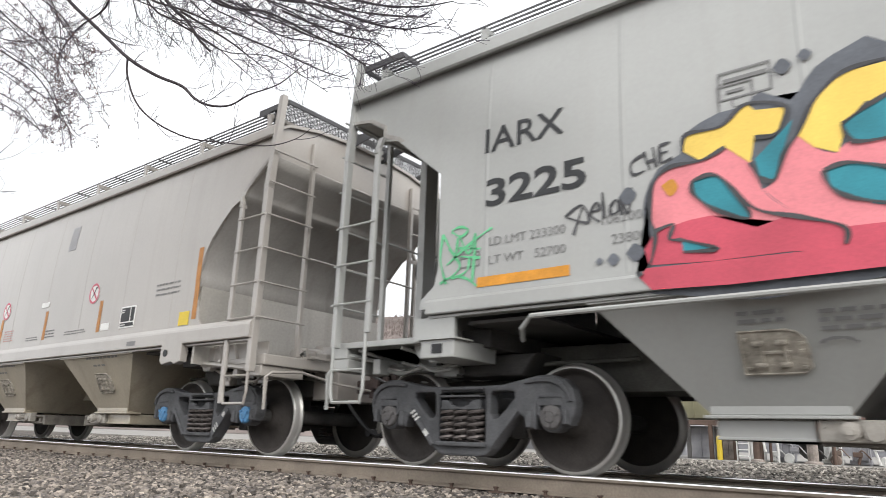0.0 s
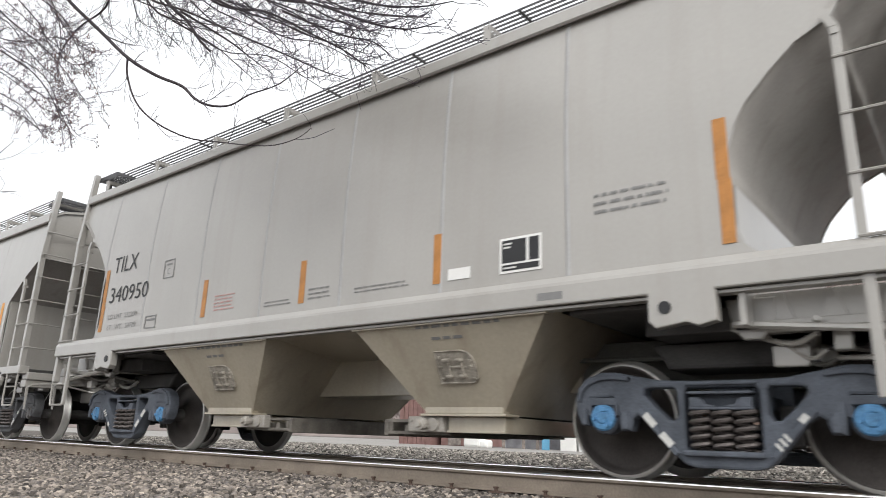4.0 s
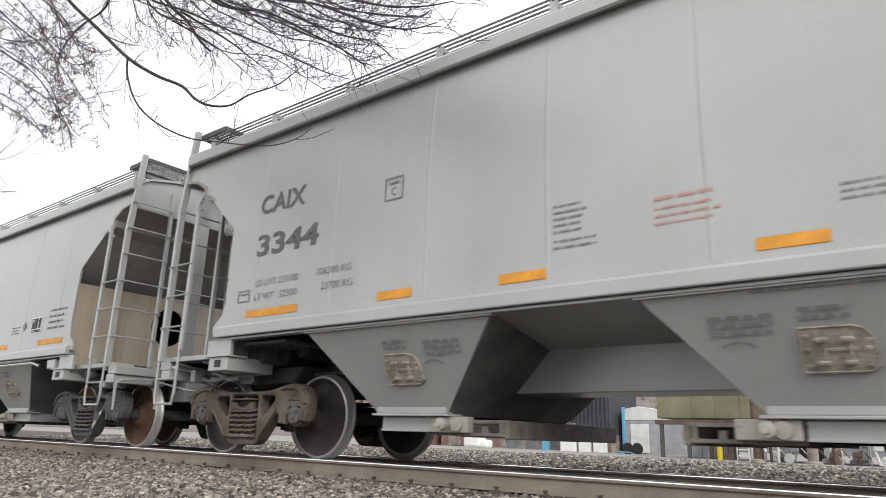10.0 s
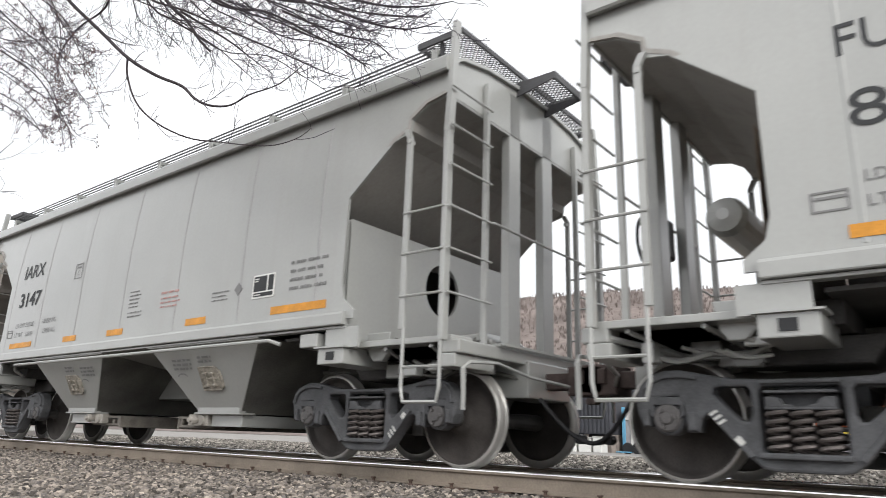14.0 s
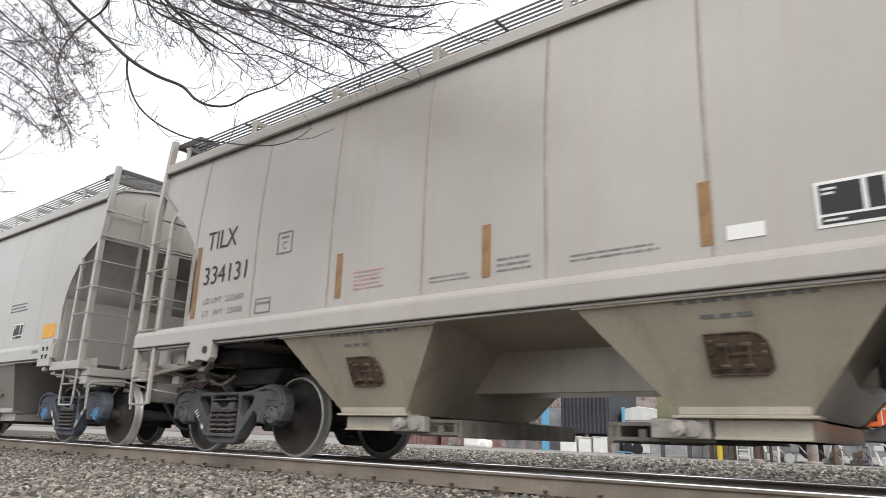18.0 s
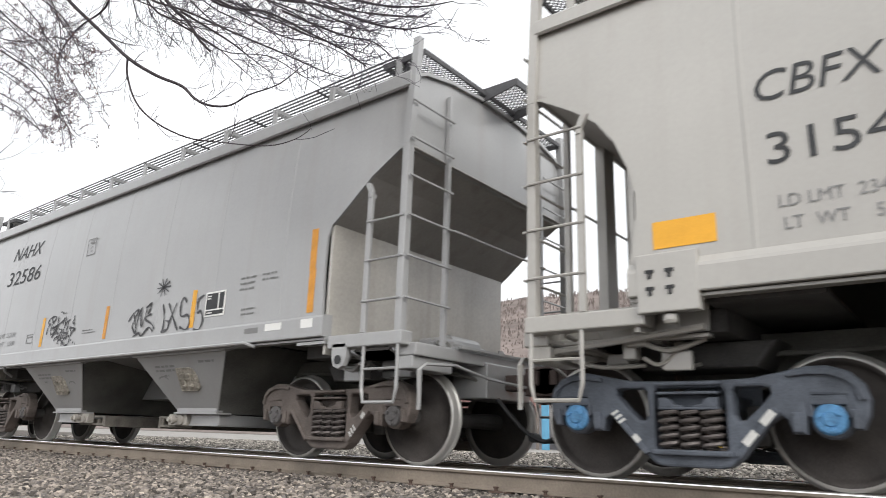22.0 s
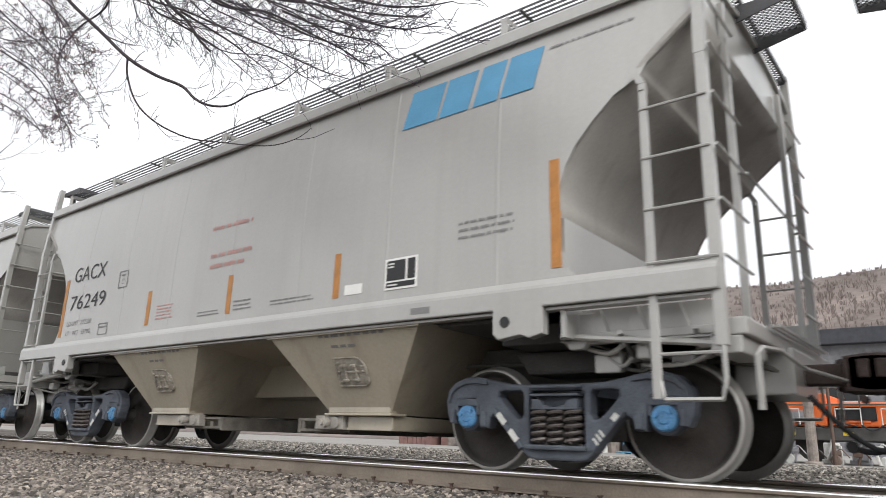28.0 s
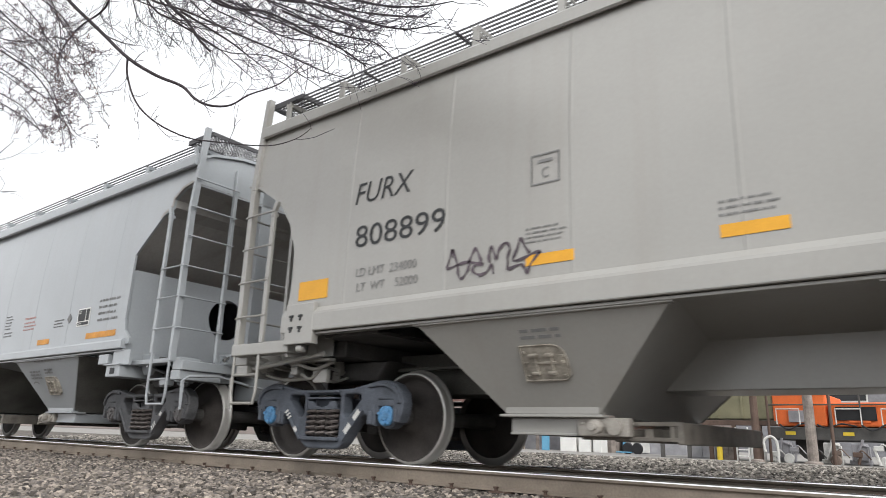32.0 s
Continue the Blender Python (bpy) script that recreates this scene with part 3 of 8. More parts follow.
def make_coupler(sx):
    def make(bm):
        box(bm, *sorted((0, sx * 0.36)), -0.09, 0.09, -0.08, 0.08, 0.015)
        prism(bm, [(sx * 0.32, -0.14), (sx * 0.56, -0.15), (sx * 0.70, -0.12), (sx * 0.70, 0.13), (sx * 0.56, 0.15), (sx * 0.32, 0.13)], -0.17, 0.19, 0.02)
        box(bm, *sorted((sx * 0.62, sx * 0.80)), 0.02, 0.15, -0.13, 0.13, 0.03)
        box(bm, *sorted((sx * 0.42, sx * 0.50)), -0.21, -0.15, -0.04, 0.10, 0.01)
        lathe(bm, [(0.03, -0.2), (0.03, -0.1)], 10, sx * 0.6, -0.2)
    return make


def make_hose(sx):
    def make(bm):
        pts = []
        for i in range(9):
            t = i / 8
            pts.append((sx * (0.1 + 0.62 * t), -0.32 + 0.2 * t, -0.12 - 0.40 * math.sin(t * 2.0)))
        tube(bm, pts, 0.021, 7)
        lathe(bm, [(0.045, pts[-1][1] - 0.06), (0.045, pts[-1][1] + 0.06)], 8, pts[-1][0], pts[-1][2])
    return make


def make_lever(kind, sx, sy):
    xp = TRUCK[kind] + POST[kind]

    def make(bm):
        x = sx * (xp + 0.14)
        tube(bm, [(x, sy * 1.48, 0.55), (x, sy * 1.5, 0.84), (x + sx * 0.02, sy * 1.42, 0.90), (x + sx * 0.03, sy * 1.0, 0.93), (x + sx * 0.1, sy * 0.55, 0.84), (x + sx * 0.3, sy * 0.16, 0.78)], 0.016)
        box(bm, x - 0.02, x + 0.02, sy * 1.48 - 0.006, sy * 1.48 + 0.006, 0.5, 0.85)
    return make


# ---- trucks
def plate_with_holes(bm, rings, y0, y1, bev):
    """A thick plate cut to the first ring of (x, z) points, with the other rings as openings."""
    for ring in rings:
        vs = [bm.verts.new((x, y0, z)) for x, z in ring]
        for i in range(len(vs)):
            bm.edges.new((vs[i], vs[(i + 1) % len(vs)]))
    bmesh.ops.triangle_fill(bm, use_beauty=True, edges=bm.edges[:])
    g = bmesh.ops.extrude_face_region(bm, geom=bm.faces[:])
    for v in g["geom"]:
        if isinstance(v, bmesh.types.BMVert):
            v.co.y = y1
    bmesh.ops.recalc_face_normals(bm, faces=bm.faces[:])
    if bev:
        es = [e for e in bm.edges if len(e.link_faces) == 2 and abs(e.verts[0].co.y - e.verts[1].co.y) < 1e-6 and e.calc_face_angle(0) > 1.0]
        bmesh.ops.bevel(bm, geom=es, offset=bev, segments=2, affect="EDGES", profile=0.5)


def make_frame(sy):
    """Cast side frame: arched pedestal jaws over the bearings, two three-cornered windows, a spring opening and a narrow foot."""
    def make(bm):
        y0, y1 = sorted((sy * 1.02, sy * 1.17))
        half = [(0.20, 0.72), (0.42, 0.728), (0.62, 0.765), (0.78, 0.798), (0.90, 0.798), (1.02, 0.758), (1.095, 0.68), (1.12, 0.58), (1.105, 0.48), (1.065, 0.395), (1.015, 0.395), (1.015, 0.50), (0.985, 0.60), (0.80, 0.61), (0.765, 0.55), (0.745, 0.36), (0.665, 0.36), (0.64, 0.45), (0.60, 0.475), (0.53, 0.43), (0.42, 0.30), (0.33, 0.19), (0.26, 0.135), (0.19, 0.12)]
        outer = half + [(-x, z) for x, z in reversed(half)]
        win = [(0.305, 0.645), (0.33, 0.672), (0.50, 0.672), (0.545, 0.66), (0.55, 0.62), (0.46, 0.52), (0.375, 0.445), (0.33, 0.44), (0.303, 0.48)]
        seat = [(-0.25, 0.26), (-0.23, 0.235), (0.23, 0.235), (0.25, 0.26), (0.25, 0.645), (0.225, 0.67), (-0.225, 0.67), (-0.25, 0.645)]
        plate_with_holes(bm, [outer, win, [(-x, z) for x, z in reversed(win)], seat], y0, y1, 0.02)
        ya, yb = sorted((sy * 1.16, sy * 1.195))
        for k in (-1, 1):
            # flange over the jaw and along the strut, lug beside the bearing
            prism(bm, [(k * 1.10, 0.58), (k * 1.075, 0.68), (k * 1.01, 0.742), (k * 0.90, 0.778), (k * 0.78, 0.778), (k * 0.66, 0.755), (k * 0.66, 0.725), (k * 0.78, 0.74), (k * 0.90, 0.735), (k * 0.99, 0.70), (k * 1.045, 0.65), (k * 1.065, 0.57)], ya, yb, 0.008)
            prism(bm, [(k * 0.60, 0.50), (k * 0.575, 0.53), (k * 0.30, 0.215), (k * 0.33, 0.195)], ya, yb, 0.008)
            box(bm, k * 0.70 - 0.03, k * 0.70 + 0.03, ya, yb, 0.37, 0.50, 0.01)
            box(bm, k * 1.035 - 0.02, k * 1.035 + 0.02, ya, yb, 0.40, 0.52, 0.008)
        box(bm, -0.27, 0.27, min(sy * 0.98, sy * 1.215), max(sy * 0.98, sy * 1.215), 0.20, 0.24, 0.012)
        box(bm, -0.24, 0.24, ya, yb, 0.685, 0.712, 0.01)
    return make


def make_spring(bm):
    pts = [(0.064 * math.cos(a), 0.064 * math.sin(a), 0.28 * a / (2 * math.pi * 5.2)) for a in [2 * math.pi * i / 12 for i in range(63)]]
    tube(bm, pts, 0.0145, 6)


def make_bolster(bm):
    box(bm, -0.22, 0.22, -1.09, 1.09, 0.525, 0.64, 0.02)
    for k in (-1, 1):
        # hollow end of the casting: thin top flange, two curved lugs with a cavity between them
        box(bm, -0.215, 0.215, min(k * 1.08, k * 1.21), max(k * 1.08, k * 1.21), 0.622, 0.642, 0.006)
        box(bm, -0.215, 0.215, min(k * 1.08, k * 1.20), max(k * 1.08, k * 1.20), 0.515, 0.535, 0.006)
        for s in (-1, 1):
            prism(bm, [(s * 0.21, 0.53), (s * 0.21, 0.60), (s * 0.15, 0.60), (s * 0.12, 0.585), (s * 0.10, 0.555), (s * 0.045, 0.545), (s * 0.04, 0.53)], k * 1.18 - 0.02, k * 1.18 + 0.02, 0.006)
    box(bm, -0.3, 0.3, -0.35, 0.35, 0.55, 0.78)


def make_adapter(sy):
    def make(bm):
        lathe(bm, [(0.115, sy * 0.98), (0.125, sy * 1.0), (0.125, sy * 1.12), (0.11, sy * 1.14)], 18)
        prism(bm, [(-0.125, 0.15), (0.125, 0.15), (0.125, 0.02), (0.10, 0.0), (0.095, 0.09), (-0.095, 0.09), (-0.10, 0.0), (-0.125, 0.02)], sy * 1.00, sy * 1.165, 0.008)
    return make


def make_cap(sy):
    def make(bm):
        lathe(bm, [(0.10, sy * 1.14), (0.10, sy * 1.16), (0.088, sy * 1.172), (0.05, sy * 1.174), (0.04, sy * 1.185), (0.012, sy * 1.186)], 20)
        for a in (90, 210, 330):
            lathe(bm, [(0.017, sy * 1.17), (0.017, sy * 1.192)], 6, 0.066 * math.cos(radians(a)), 0.066 * math.sin(radians(a)))
    return make


def make_brake_beam(bm):
    """Cross beam with brake heads beside the wheels."""
    box(bm, -0.05, 0.05, -0.72, 0.72, 0.34, 0.46, 0.02)
    prism(bm, [(-0.10, 0.30), (0.10, 0.30), (0.10, 0.54), (-0.10, 0.54)], -0.25, 0.25, 0.02)
    for y in (-0.74, 0.74):
        box(bm, -0.07, 0.07, y - 0.06, y + 0.06, 0.28, 0.56, 0.02)


def make_rigging(kind, sx):
    """Pipes, levers and brackets below the end platform."""
    xp = TRUCK[kind] + POST[kind]

    def make(bm):
        rng = random.Random(17 + ord(kind) + sx)
        for i in range(9):
            x, y, z = xp - rng.uniform(0.1, 1.05), -rng.uniform(0.45, 1.35), rng.uniform(0.88, 1.02)
            k = rng.uniform(0.25, 0.6)
            tube(bm, spline([(sx * x, y, z), (sx * (x - 0.4 * k), y + 0.2 * k, z - 0.05), (sx * (x - k), y + 0.3 * k, z + rng.uniform(-0.06, 0.06))], 4), rng.uniform(0.012, 0.024), 6)
        for i in range(8):
            x, y, z = xp - rng.uniform(0.1, 1.1), -rng.uniform(0.5, 1.3), rng.uniform(0.86, 1.0)
            a, b, c = rng.uniform(0.04, 0.12), rng.uniform(0.03, 0.08), rng.uniform(0.03, 0.08)
            box(bm, sx * x - a, sx * x + a, y - b, y + b, z - c, z + c, 0.012)
        for d in (0.25, 0.8):
            tube(bm, [(sx * (xp - d), -1.46, 1.06), (sx * (xp - d - 0.22), -0.6, 0.9)], 0.02, 6)
    return make


def make_wheel(sy):
    def make(bm):
        s = sy
        lathe(bm, [(0.08, s * 0.83), (0.13, s * 0.83), (0.145, s * 0.80), (0.17, s * 0.775), (0.26, s * 0.735), (0.36, s * 0.72), (0.395, s * 0.735), (0.405, s * 0.785), (0.448, s * 0.788), (0.448, s * 0.70), (0.36, s * 0.685), (0.17, s * 0.68), (0.13, s * 0.64), (0.08, s * 0.64)], 40)
    return make


def make_tread(sy):
    def make(bm):
        s = sy
        lathe(bm, [(0.430, s * 0.7895), (0.450, s * 0.7885), (0.457, s * 0.78), (0.46, s * 0.72), (0.470, s * 0.705), (0.482, s * 0.695), (0.484, s * 0.685), (0.478, s * 0.672), (0.40, s * 0.668)], 40, caps=False)
    return make


def make_axle(bm):
    lathe(bm, [(0.07, -1.16), (0.08, -0.85), (0.09, -0.6), (0.078, 0.0), (0.09, 0.6), (0.08, 0.85), (0.07, 1.16)], 14)


def make_brake_wheel(bm):
    pts = [(0, 0.27 * math.cos(a), 0.27 * math.sin(a)) for a in [2 * math.pi * i / 24 for i in range(25)]]
    tube(bm, pts, 0.016, 6)
    for i in range(5):
        a = 2 * math.pi * i / 5
        tube(bm, [(0, 0, 0), (0.03, 0.13 * math.cos(a), 0.13 * math.sin(a)), (0, 0.27 * math.cos(a), 0.27 * math.sin(a))], 0.012, 5)
    box(bm, -0.05, 0.05, -0.05, 0.05, -0.05, 0.05, 0.01)


def make_strut_stencil(bm):
    """Pale stencilled block and three bars along a strut."""
    box(bm, 0.07, 0.13, -0.001, 0.001, -0.022, 0.022)
    for x in (-0.16, -0.12, -0.08):
        prism(bm, [(x, -0.03), (x + 0.02, -0.03), (x + 0.03, 0.03), (x + 0.01, 0.03)], -0.001, 0.001)


def make_strut_mark(bm):
    """Two pale blocks along a strut."""
    for x in (-0.13, 0.05):
        box(bm, x, x + 0.11, -0.001, 0.001, -0.026, 0.026)


WHEELSETS = []
CARS = []


def add_truck(car, cx, steel, wheel, cap, spring):
    """Two side frames, springs, bolster and two wheelsets."""
    for sy in (-1, 1):
        part("side_frame", ("side_frame", sy), make_frame(sy), M[steel], car, at=pose(cx, 0, 0))
        for i in range(3):
            for row in (1.06, 1.16):
                part("spring", "spring", make_spring, M[spring], car, at=pose(cx - 0.15 + 0.15 * i, sy * row, 0.238))
        if sy < 0 and steel != "truck_rust":
            out = 1 if cx > 0 else -1
            stuff(part("strut_stencil", "strut_stencil", make_strut_stencil, M["pale"], car, "", pose(cx + out * 0.453, -1.1975, 0.385, 0, out * -48.5, 0)))
            if steel == "truck_blue":
                stuff(part("strut_mark", "strut_mark", make_strut_mark, M["pale"], car, "", pose(cx - out * 0.455, -1.1975, 0.385, 0, out * 48.5, 0)))
    part("bolster", "bolster", make_bolster, M[steel], car, at=pose(cx, 0, 0))
    for x in (-0.36, 0.36):
        part("brake_beam", "brake_beam", make_brake_beam, M["dark"], car, at=pose(cx + x, 0, 0))
    for k in (-1, 1):
        for sy in (-1, 1):
            part("bearing_adapter", ("bearing_adapter", sy), make_adapter(sy), M[steel], car, at=pose(cx + k * 0.889, 0, 0.457))
        ws = part("wheelset", "axle", make_axle, M["dark"], car, "axle with two wheels", pose(cx + k * 0.889, 0, 0.457))
        WHEELSETS.append((ws, cx + k * 0.889))
        for sy in (-1, 1):
            smooth(part("wheel", ("wheel", sy), make_wheel(sy), M[wheel], ws))
            smooth(part("tread", ("tread", sy), make_tread(sy), M["tread"], ws, "polished wheel tread"))
            part("bearing_cap", ("bearing_cap", sy), make_cap(sy), M[cap], ws)


# ---- markings on the near side
def fitted_text(body, w, h, material, shear=0.0, bold=0.0):
    """Letters of a given overall width and height."""
    k = ("fit", body, w, h, shear, bold, material.name)
    if k not in CACHE:
        me = text_mesh(body, 1.0, material, shear, 1.0, bold).copy()
        co = np.empty(len(me.vertices) * 3)
        me.vertices.foreach_get("co", co)
        co = co.reshape(-1, 3)
        lo, hi = co.min(0), co.max(0)
        co = (co - lo) / np.maximum(hi - lo, 1e-6) * np.array([w, h, 0])
        me.vertices.foreach_set("co", co.ravel())
        CACHE[k] = me
    return CACHE[k]


def lean(z):
    """The pose of a flat marking on the near side at height z."""
    d = math.degrees(math.atan((side_y(z - 0.05) - side_y(z + 0.05)) / 0.1))
    return side_y(z), d


def lettering(car, body, x, z, w, h, ink="letter", shear=0.0, bold=0.0, name="lettering"):
    y, d = lean(z + h / 2)
    ob = new(name, fitted_text(body, w, h, M[ink], shear, bold))
    ob.parent = car
    ob.matrix_basis = pose(x, -side_y(z) - 0.006, z, 90 - d, 0, 0)
    return ob


def patch(car, name, x, z, w, h, ink, label="", proud=0.004, tilt=0.0):
    y, d = lean(z + h / 2)

    def make(bm):
        box(bm, 0, w, -0.002, 0.002, 0, h)
    return part(name, (name, round(w, 3), round(h, 3)), make, M[ink], car, label, pose(x, -side_y(z) - proud, z, -d, -tilt, 0))


def text_bars(car, x, z, w, rows, h, ink="small", seed=0):
    """Small writing that cannot be read: rows of short upright marks grouped as words."""
    def make(bm):
        rng = random.Random(seed)
        step = max(h * 0.62, 0.016)
        for i in range(rows):
            u, end, left = 0.0, w * rng.uniform(0.78, 1.0), rng.randint(2, 7)
            while u < end:
                if left:
                    k = step * rng.uniform(0.55, 0.85)
                    z0 = -i * h * 1.9
                    box(bm, u, u + k, -0.001, 0.001, z0, z0 + h * rng.uniform(0.62, 0.78))
                    u += step
                    left -= 1
                else:
                    u += step
                    left = rng.randint(2, 7)
    return stuff(part("stencil_line", ("stencil_line", x, z, w, rows, seed), make, M[ink], car, "", pose(x, -side_y(z) - 0.005, z)))


def placard(car, x, z, w=0.46, h=0.36):
    """Black consolidated stencil panel with a white frame and rules."""
    ob = patch(car, "stencil_panel", x, z, w, h, "white", "black stencil panel with a white frame", 0.005)

    def make(bm):
        for a, b, c, d in ((0.06, 0.64, 0.29, 0.93), (0.71, 0.94, 0.29, 0.93), (0.06, 0.94, 0.07, 0.23)):
            box(bm, a * w, b * w, -0.0045, -0.0015, c * h, d * h)
    field = part("panel_field", ("panel_field", w, h), make, M["black"], ob)

    def lines(bm):
        for a, b, c in ((0.10, 0.30, 0.80), (0.10, 0.27, 0.70), (0.10, 0.40, 0.12)):
            box(bm, a * w, b * w, -0.0065, -0.0045, c * h, (c + 0.05) * h)
    stuff(part("panel_line", ("panel_line", w, h), lines, M["pale"], field))
    return ob


def stencil_frame(car, x, z, w, h, ink):
    """Low painted frame with a solid line under its top edge."""
    def make(bm):
        t = 0.014
        for a, b, c, d in ((0, w, 0, t), (0, w, h - t, h), (0, t, t, h - t), (w - t, w, t, h - t), (0.1 * w, 0.92 * w, 0.60 * h, 0.74 * h)):
            box(bm, a, b, -0.001, 0.001, c, d)
    return stuff(part("stencil_frame", ("stencil_frame", w), make, M[ink], car, "", pose(x, -side_y(z) - 0.005, z)))


def outline_box(car, x, z, s=0.3, ink="small", letter="C"):
    def make(bm):
        t = 0.014
        for a, b, c, d in ((0, s, 0, t), (0, s, s - t, s), (0, t, t, s - t), (s - t, s, t, s - t)):
            box(bm, a, b, -0.001, 0.001, c, d)
        box(bm, 0.25 * s, 0.75 * s, -0.001, 0.001, 0.70 * s, 0.80 * s)
    if not letter:
        return stencil_frame(car, x, z, 1.35 * s, 0.85 * s, ink)
    ob = part("stencil_box", ("stencil_box", s), make, M[ink], car, "", pose(x, -side_y(z) - 0.005, z))
    lettering(car, letter, x + 0.38 * s, z + 0.2 * s, 0.24 * s, 0.34 * s, ink)
    return ob


def ribbon(bm, pts, w, y):
    """A flat brush stroke through (x, z) points."""
    k = len(pts)
    prev = None
    for i in range(k):
        a, b = pts[max(i - 1, 0)], pts[min(i + 1, k - 1)]
        dx, dz = b[0] - a[0], b[1] - a[1]
        n = math.hypot(dx, dz) or 1
        ww = w * (0.7 + 0.5 * math.sin(i * 0.9) ** 2) * 0.5
        v = (bm.verts.new((pts[i][0] - dz / n * ww, y, pts[i][1] + dx / n * ww)), bm.verts.new((pts[i][0] + dz / n * ww, y, pts[i][1] - dx / n * ww)))
        if prev:
            bm.faces.new((prev[0], prev[1], v[1], v[0]))
        prev = v


def spline(pts, n=6):
    """A smooth line through a few points."""
    out = []
    k = len(pts)
    for i in range(k - 1):
        p0, p1, p2, p3 = pts[max(i - 1, 0)], pts[i], pts[i + 1], pts[min(i + 2, k - 1)]
        for j in range(n):
            t = j / n
            out.append(tuple(0.5 * (2 * b + (c - a) * t + (2 * a - 5 * b + 4 * c - d) * t * t + (3 * b - a - 3 * c + d) * t ** 3) for a, b, c, d in zip(p0, p1, p2, p3)))
    out.append(tuple(pts[-1]))
    return out


def tag(car, key, strokes, ink, thick, name, label):
    """Sprayed writing: brush strokes through (x, z) points on the near side."""
    lift = 0.0205 if name == "sprayed_outline" else 0.0075

    def make(bm):
        for i, pts in enumerate(strokes):
            line = spline(pts, 5)
            prev = None
            for j, (x, z) in enumerate(line):
                a, b = line[max(j - 1, 0)], line[min(j + 1, len(line) - 1)]
                dx, dz = b[0] - a[0], b[1] - a[1]
                n = math.hypot(dx, dz) or 1
                w = thick * (0.42 + 0.16 * math.sin(1.7 * i + 0.8 * j))
                out = -max(side_y(z), 1.656 if name == "sprayed_outline" and z < 1.43 else 0.0) - lift - 0.0008 * (i % 4)
                v = (bm.verts.new((x - dz / n * w, out, z + dx / n * w)), bm.verts.new((x + dz / n * w, out, z - dx / n * w)))
                if prev:
                    bm.faces.new((prev[0], prev[1], v[1], v[0]))
                prev = v
    return stuff(part(name, (name, key), make, M[ink], car, label))


# Matte, streaked tone for the end slopes; their underside shade is put into it.
M["slope"] = mat("shaded_slope_paint", (0.33, 0.318, 0.30), 0.75, var=0.1, scale=1.1, grain=30, bump=0.04, streak=0.4, streak_col=(0.17, 0.15, 0.13))
M["spray"] = mat("black_spray_paint", (0.06, 0.06, 0.065), 0.6, var=0.3)
M["spray_thin"] = mat("faded_black_spray_paint", (0.13, 0.125, 0.125), 0.6, var=0.45, scale=4)
M["spray_mist"] = mat("thin_grey_overspray", (0.27, 0.26, 0.255), 0.55, var=0.3, scale=8)
M["spray_green"] = mat("green_spray_paint", (0.13, 0.5, 0.25), 0.6, var=0.2)
M["spray_purple"] = mat("dark_spray_paint", (0.09, 0.07, 0.085), 0.6, var=0.3)
M["g_pink"] = mat("pink_spray_paint", (0.75, 0.24, 0.27), 0.55, var=0.15, scale=2)
M["g_red"] = mat("crimson_spray_paint", (0.55, 0.08, 0.12), 0.55, var=0.15, scale=2)
M["g_yellow"] = mat("yellow_spray_paint", (0.85, 0.6, 0.13), 0.55, var=0.1, scale=2)
M["g_teal"] = mat("teal_spray_paint", (0.03, 0.24, 0.3), 0.55, var=0.2)
M["g_grey"] = mat("slate_spray_paint", (0.12, 0.13, 0.15), 0.55, var=0.2)
M["logo_blue"] = mat("blue_logo_paint", (0.09, 0.28, 0.46), 0.5, var=0.1)


def make_saddle(bm, x):
    """Underside of the body between the two bays, drawn down to the centre sill."""
    sec = ((-1.52, 1.275), (1.52, 1.275), (0.34, 1.12), (-0.34, 1.12))
    a = [bm.verts.new((-x, p, z)) for p, z in sec]
    b = [bm.verts.new((x, p, z)) for p, z in sec]
    return [(a[i], a[(i + 1) % 4], b[(i + 1) % 4], b[i]) for i in range(4)] + [a[::-1], b]


def make_seam(bm):
    """One upright weld seam on the near side."""
    prev = None
    for i in range(11):
        z = 1.46 + (ROOF - 0.12 - 1.46) * i / 10
        v = [bm.verts.new((dx, -side_y(z) - dy, z)) for dx, dy in ((-0.020, 0.0), (-0.008, 0.004), (0.008, 0.004), (0.020, 0.0))]
        if prev:
            for k in range(3):
                bm.faces.new((prev[k], prev[k + 1], v[k + 1], v[k]))
        prev = v


